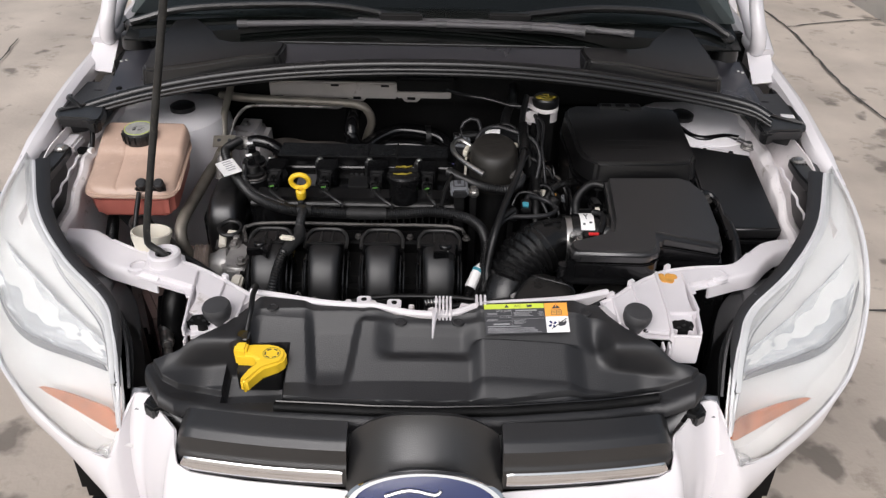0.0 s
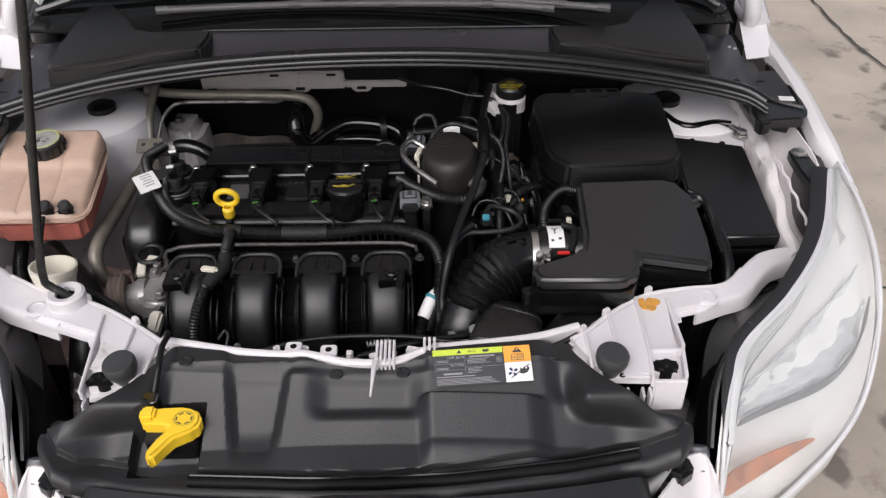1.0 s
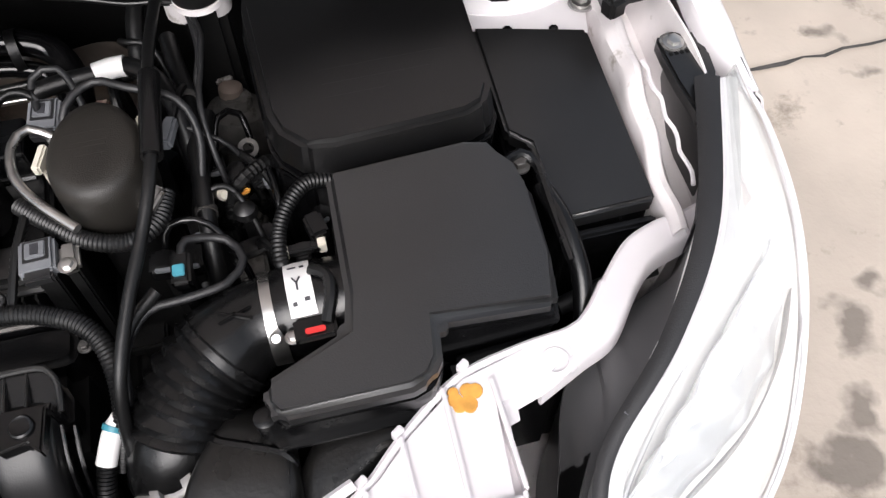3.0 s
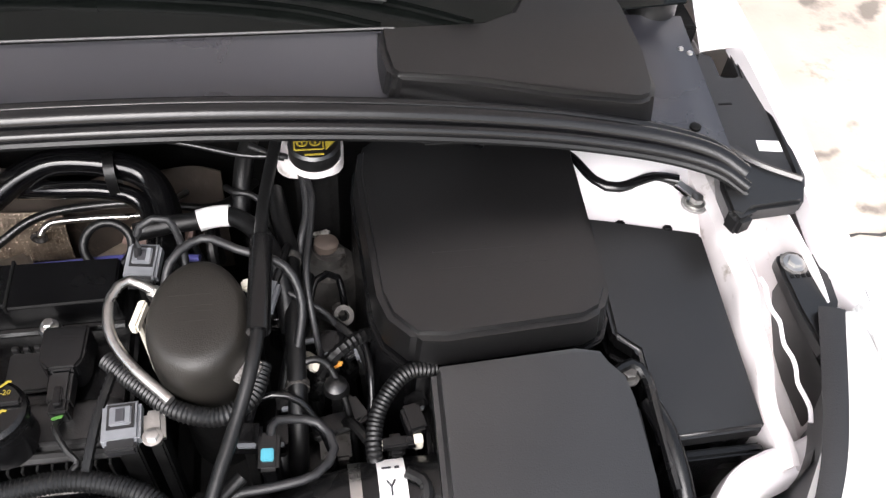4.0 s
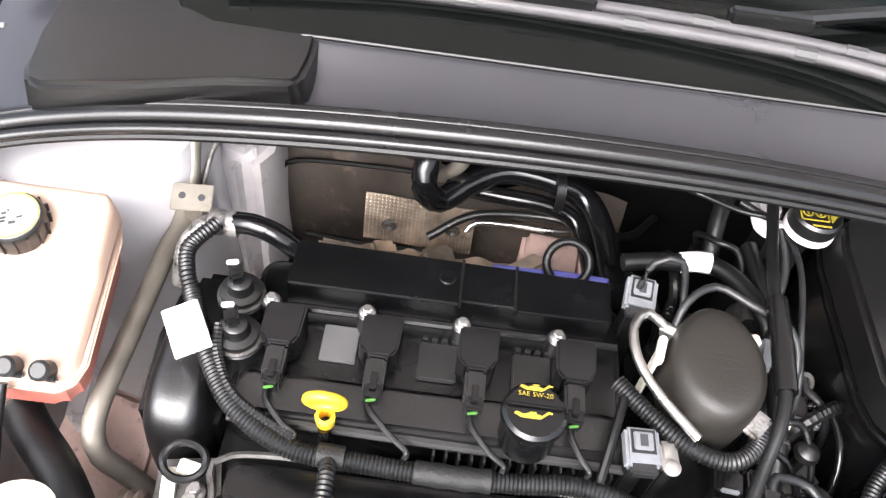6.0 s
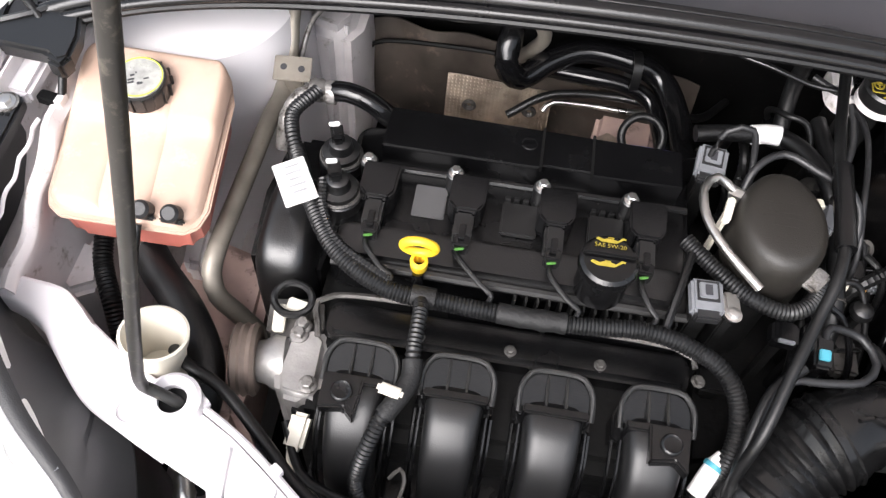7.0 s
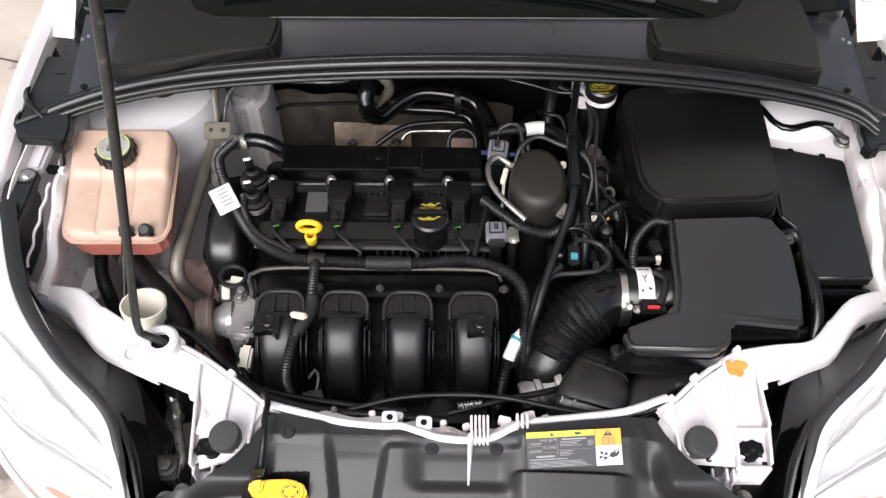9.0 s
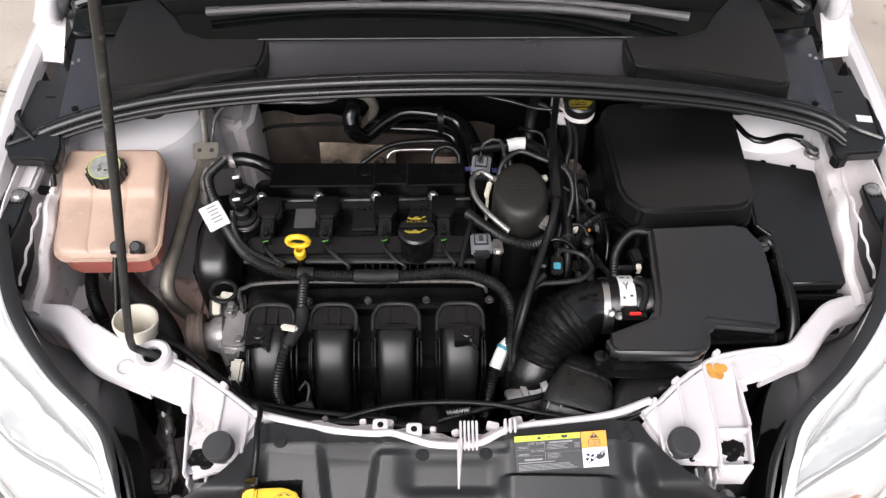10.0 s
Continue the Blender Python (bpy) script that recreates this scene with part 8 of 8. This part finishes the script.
def fitting(name, bm, mat, label, category, x, y, z, group=""):
    """A small fitting on a dark stem that stands on the gearbox."""
    ob = whole(name, bm, mat, label, category, group)
    part("stem", box(x - 0.005, x + 0.005, y - 0.005, y + 0.005, 0.66, z, 0.001), DEEP, ob)
    return ob


fitting("wire_tag", block((0.207, 1.392, 0.825), (0.010, 0.024, 0.008), (0, 0, -20), 0.002), WHITE, "small white tag on a wire over the gearbox", "tag", 0.207, 1.392, 0.822)
fitting("wire_tag", block((0.160, 1.372, 0.905), (0.010, 0.012, 0.008), (0, 0, 10), 0.002), CREAM, "small cream tag beside the pump cover", "tag", 0.160, 1.372, 0.902)
fitting("steel_eye", lathe([(0.006, -0.003), (0.011, -0.003), (0.011, 0.003), (0.006, 0.003)], pose(0.247, 1.386, 0.822, 30, 20, 0), 18), DULL, "weathered metal eye on the gearbox", "eye", 0.247, 1.386, 0.815)
fitting("plug_tip", lathe([(0.006, -0.014), (0.0075, -0.010), (0.0075, 0.010), (0.005, 0.013)], pose(0.212, 1.335, 0.822, 60, 0, 30), 14), CREAM, "pale plug tip among black leads", "plug", 0.212, 1.335, 0.815)
fitting("orange_tip", block((0.234, 1.328, 0.822), (0.018, 0.006, 0.006), (0, 0, 20), 0.002), SEALANT, "small orange-brown tip of a lead", "tip", 0.234, 1.328, 0.819)
fitting("ball_cap", lathe([(0.009, -0.006), (0.013, 0.0), (0.011, 0.007), (0.005, 0.011), (0, 0.012)], pose(0.234, 1.303, 0.822), 18), BLACK, "round black cap on the gearbox lever", "cap", 0.234, 1.303, 0.82)
fitting("rusty_bracket", block((0.243, 1.493, 0.790), (0.030, 0.012, 0.008), (10, 0, 8), 0.002), DULL, "brownish metal bracket behind the gearbox", "bracket", 0.243, 1.493, 0.786)
for k, (x, y, w, d, a) in enumerate(((0.211, 1.372, 0.020, 0.034, 5), (0.232, 1.352, 0.022, 0.030, -12), (0.190, 1.295, 0.026, 0.022, 10), (0.150, 1.262, 0.028, 0.024, -5), (0.178, 1.262, 0.018, 0.030, 0), (0.308, 1.278, 0.022, 0.020, 20), (0.196, 1.440, 0.018, 0.030, -8), (0.150, 1.545, 0.016, 0.030, 0))):
    ob = fitting("plug", block((x, y, 0.818), (w, d, 0.020), (6, 0, a), 0.003), COIL, "small black plug over the gearbox", "plug", x, y, 0.812, "gearbox plugs")
    part("ridge", block((x, y, 0.829), (w * 0.5, d * 0.8, 0.004), (6, 0, a), 0.001), SATIN, ob)
    part("lock", block((x, y - d * 0.46, 0.826), (w * 0.6, 0.004, 0.006), (6, 0, a), 0.001), GREEN if k == 7 else PALE, ob, "pale lock tab")
for k, pts in enumerate(([(0.211, 1.39, 0.815), (0.222, 1.42, 0.84), (0.245, 1.43, 0.83), (0.252, 1.40, 0.79)], [(0.19, 1.305, 0.82), (0.205, 1.32, 0.845), (0.228, 1.318, 0.84), (0.245, 1.285, 0.80), (0.25, 1.25, 0.74)], [(0.150, 1.272, 0.82), (0.165, 1.285, 0.85), (0.20, 1.28, 0.845), (0.225, 1.25, 0.80), (0.23, 1.22, 0.73)], [(0.150, 1.56, 0.82), (0.135, 1.54, 0.86), (0.145, 1.51, 0.885), (0.170, 1.50, 0.88), (0.185, 1.47, 0.84)], [(0.232, 1.36, 0.815), (0.262, 1.35, 0.83), (0.268, 1.30, 0.82), (0.258, 1.25, 0.76)])):
    hose("fine_lead", RUBBER if k % 2 else GLOSSR, 0.0038, pts, "thin black lead winding over the gearbox", "wiring", 0.006 if k % 2 else 0.0, "fine leads")

# ---- leads and fittings between the pump cover and the battery ----
up = hose("upright_hose", RUBBER, 0.0095, [(0.186, 1.520, 0.872), (0.192, 1.475, 0.872), (0.198, 1.440, 0.866), (0.199, 1.395, 0.860), (0.199, 1.350, 0.852), (0.198, 1.290, 0.835), (0.195, 1.250, 0.790), (0.19, 1.235, 0.72)], "black hose running down beside the pump cover", "hose")
for y, z in ((1.430, 0.8645), (1.300, 0.838)):
    part("hose_band", lathe([(0.0098, -0.004), (0.0113, -0.004), (0.0113, 0.004), (0.0098, 0.004)], pose(0.1985, y, z, 84, 0, 0), 18), DULL, up, "dull hose band")
hose("thin_lead", GREY, 0.0032, [(0.214, 1.540, 0.885), (0.219, 1.515, 0.899), (0.225, 1.486, 0.900), (0.221, 1.441, 0.900), (0.214, 1.390, 0.892), (0.218, 1.35, 0.86), (0.225, 1.33, 0.80)], "thin grey lead over the gearbox", "wiring")
hose("short_lead", GREY, 0.0028, [(0.196, 1.384, 0.872), (0.206, 1.379, 0.868), (0.216, 1.376, 0.862), (0.231, 1.369, 0.852), (0.246, 1.366, 0.82)], "short grey lead ending at a plug", "wiring")
tag = whole("wire_plug", block((0.1785, 1.372, 0.882), (0.013, 0.036, 0.014), (0, 0, -16), 0.003), PALE, "pale grey plug hanging on a lead", "connector")
part("plug_neck", tube([(0.184, 1.391, 0.882), (0.190, 1.406, 0.886), (0.193, 1.418, 0.886), (0.197, 1.44, 0.874)], 0.0042, 8), RUBBER, tag, "black lead of the plug")
gear = whole("gearbox_housing", lathe([(0.040, -0.16), (0.040, -0.02), (0.034, -0.006), (0.020, 0.0), (0.018, 0.012), (0.0, 0.013)], pose(0.238, 1.497, 0.778, -8, 6, 0), 30), DULL, "brownish worn gearbox housing", "housing")
part("cap", lathe([(0.014, 0.0), (0.014, 0.010), (0.010, 0.013), (0, 0.013)], pose(0.236, 1.503, 0.790, -8, 6, 0), 18), BELTMETAL, gear, "brown metal cap")
part("clip", block((0.232, 1.516, 0.800), (0.020, 0.006, 0.010), (20, 0, 12), 0.002), ALU, gear, "dull metal clip")
for x, y, z, w, d, a, mat in ((0.247, 1.362, 0.800, 0.014, 0.030, 25, GREY), (0.262, 1.352, 0.802, 0.012, 0.016, 10, PALE), (0.246, 1.408, 0.795, 0.018, 0.022, -10, DULL), (0.228, 1.282, 0.785, 0.040, 0.022, 8, SATIN), (0.212, 1.318, 0.790, 0.018, 0.014, -12, SATIN), (0.250, 1.300, 0.775, 0.022, 0.03, 30, BLACK)):
    ob = whole("wire_connector", block((x, y, z), (w, d, 0.014), (6, -8, a), 0.003), mat, "small connector among the gearbox leads", "connector", "connectors over the gearbox")
    part("stalk", tube([(x, y, z - 0.004), (x + 0.004, y - 0.01, z - 0.04), (x + 0.01, y + 0.005, z - 0.14)], 0.005, 8), DEEP, ob)
    part("lock", block((x, y - d * 0.3, z + 0.0078), (w * 0.5, d * 0.25, 0.003), (6, -8, a), 0.0006), mat, ob)
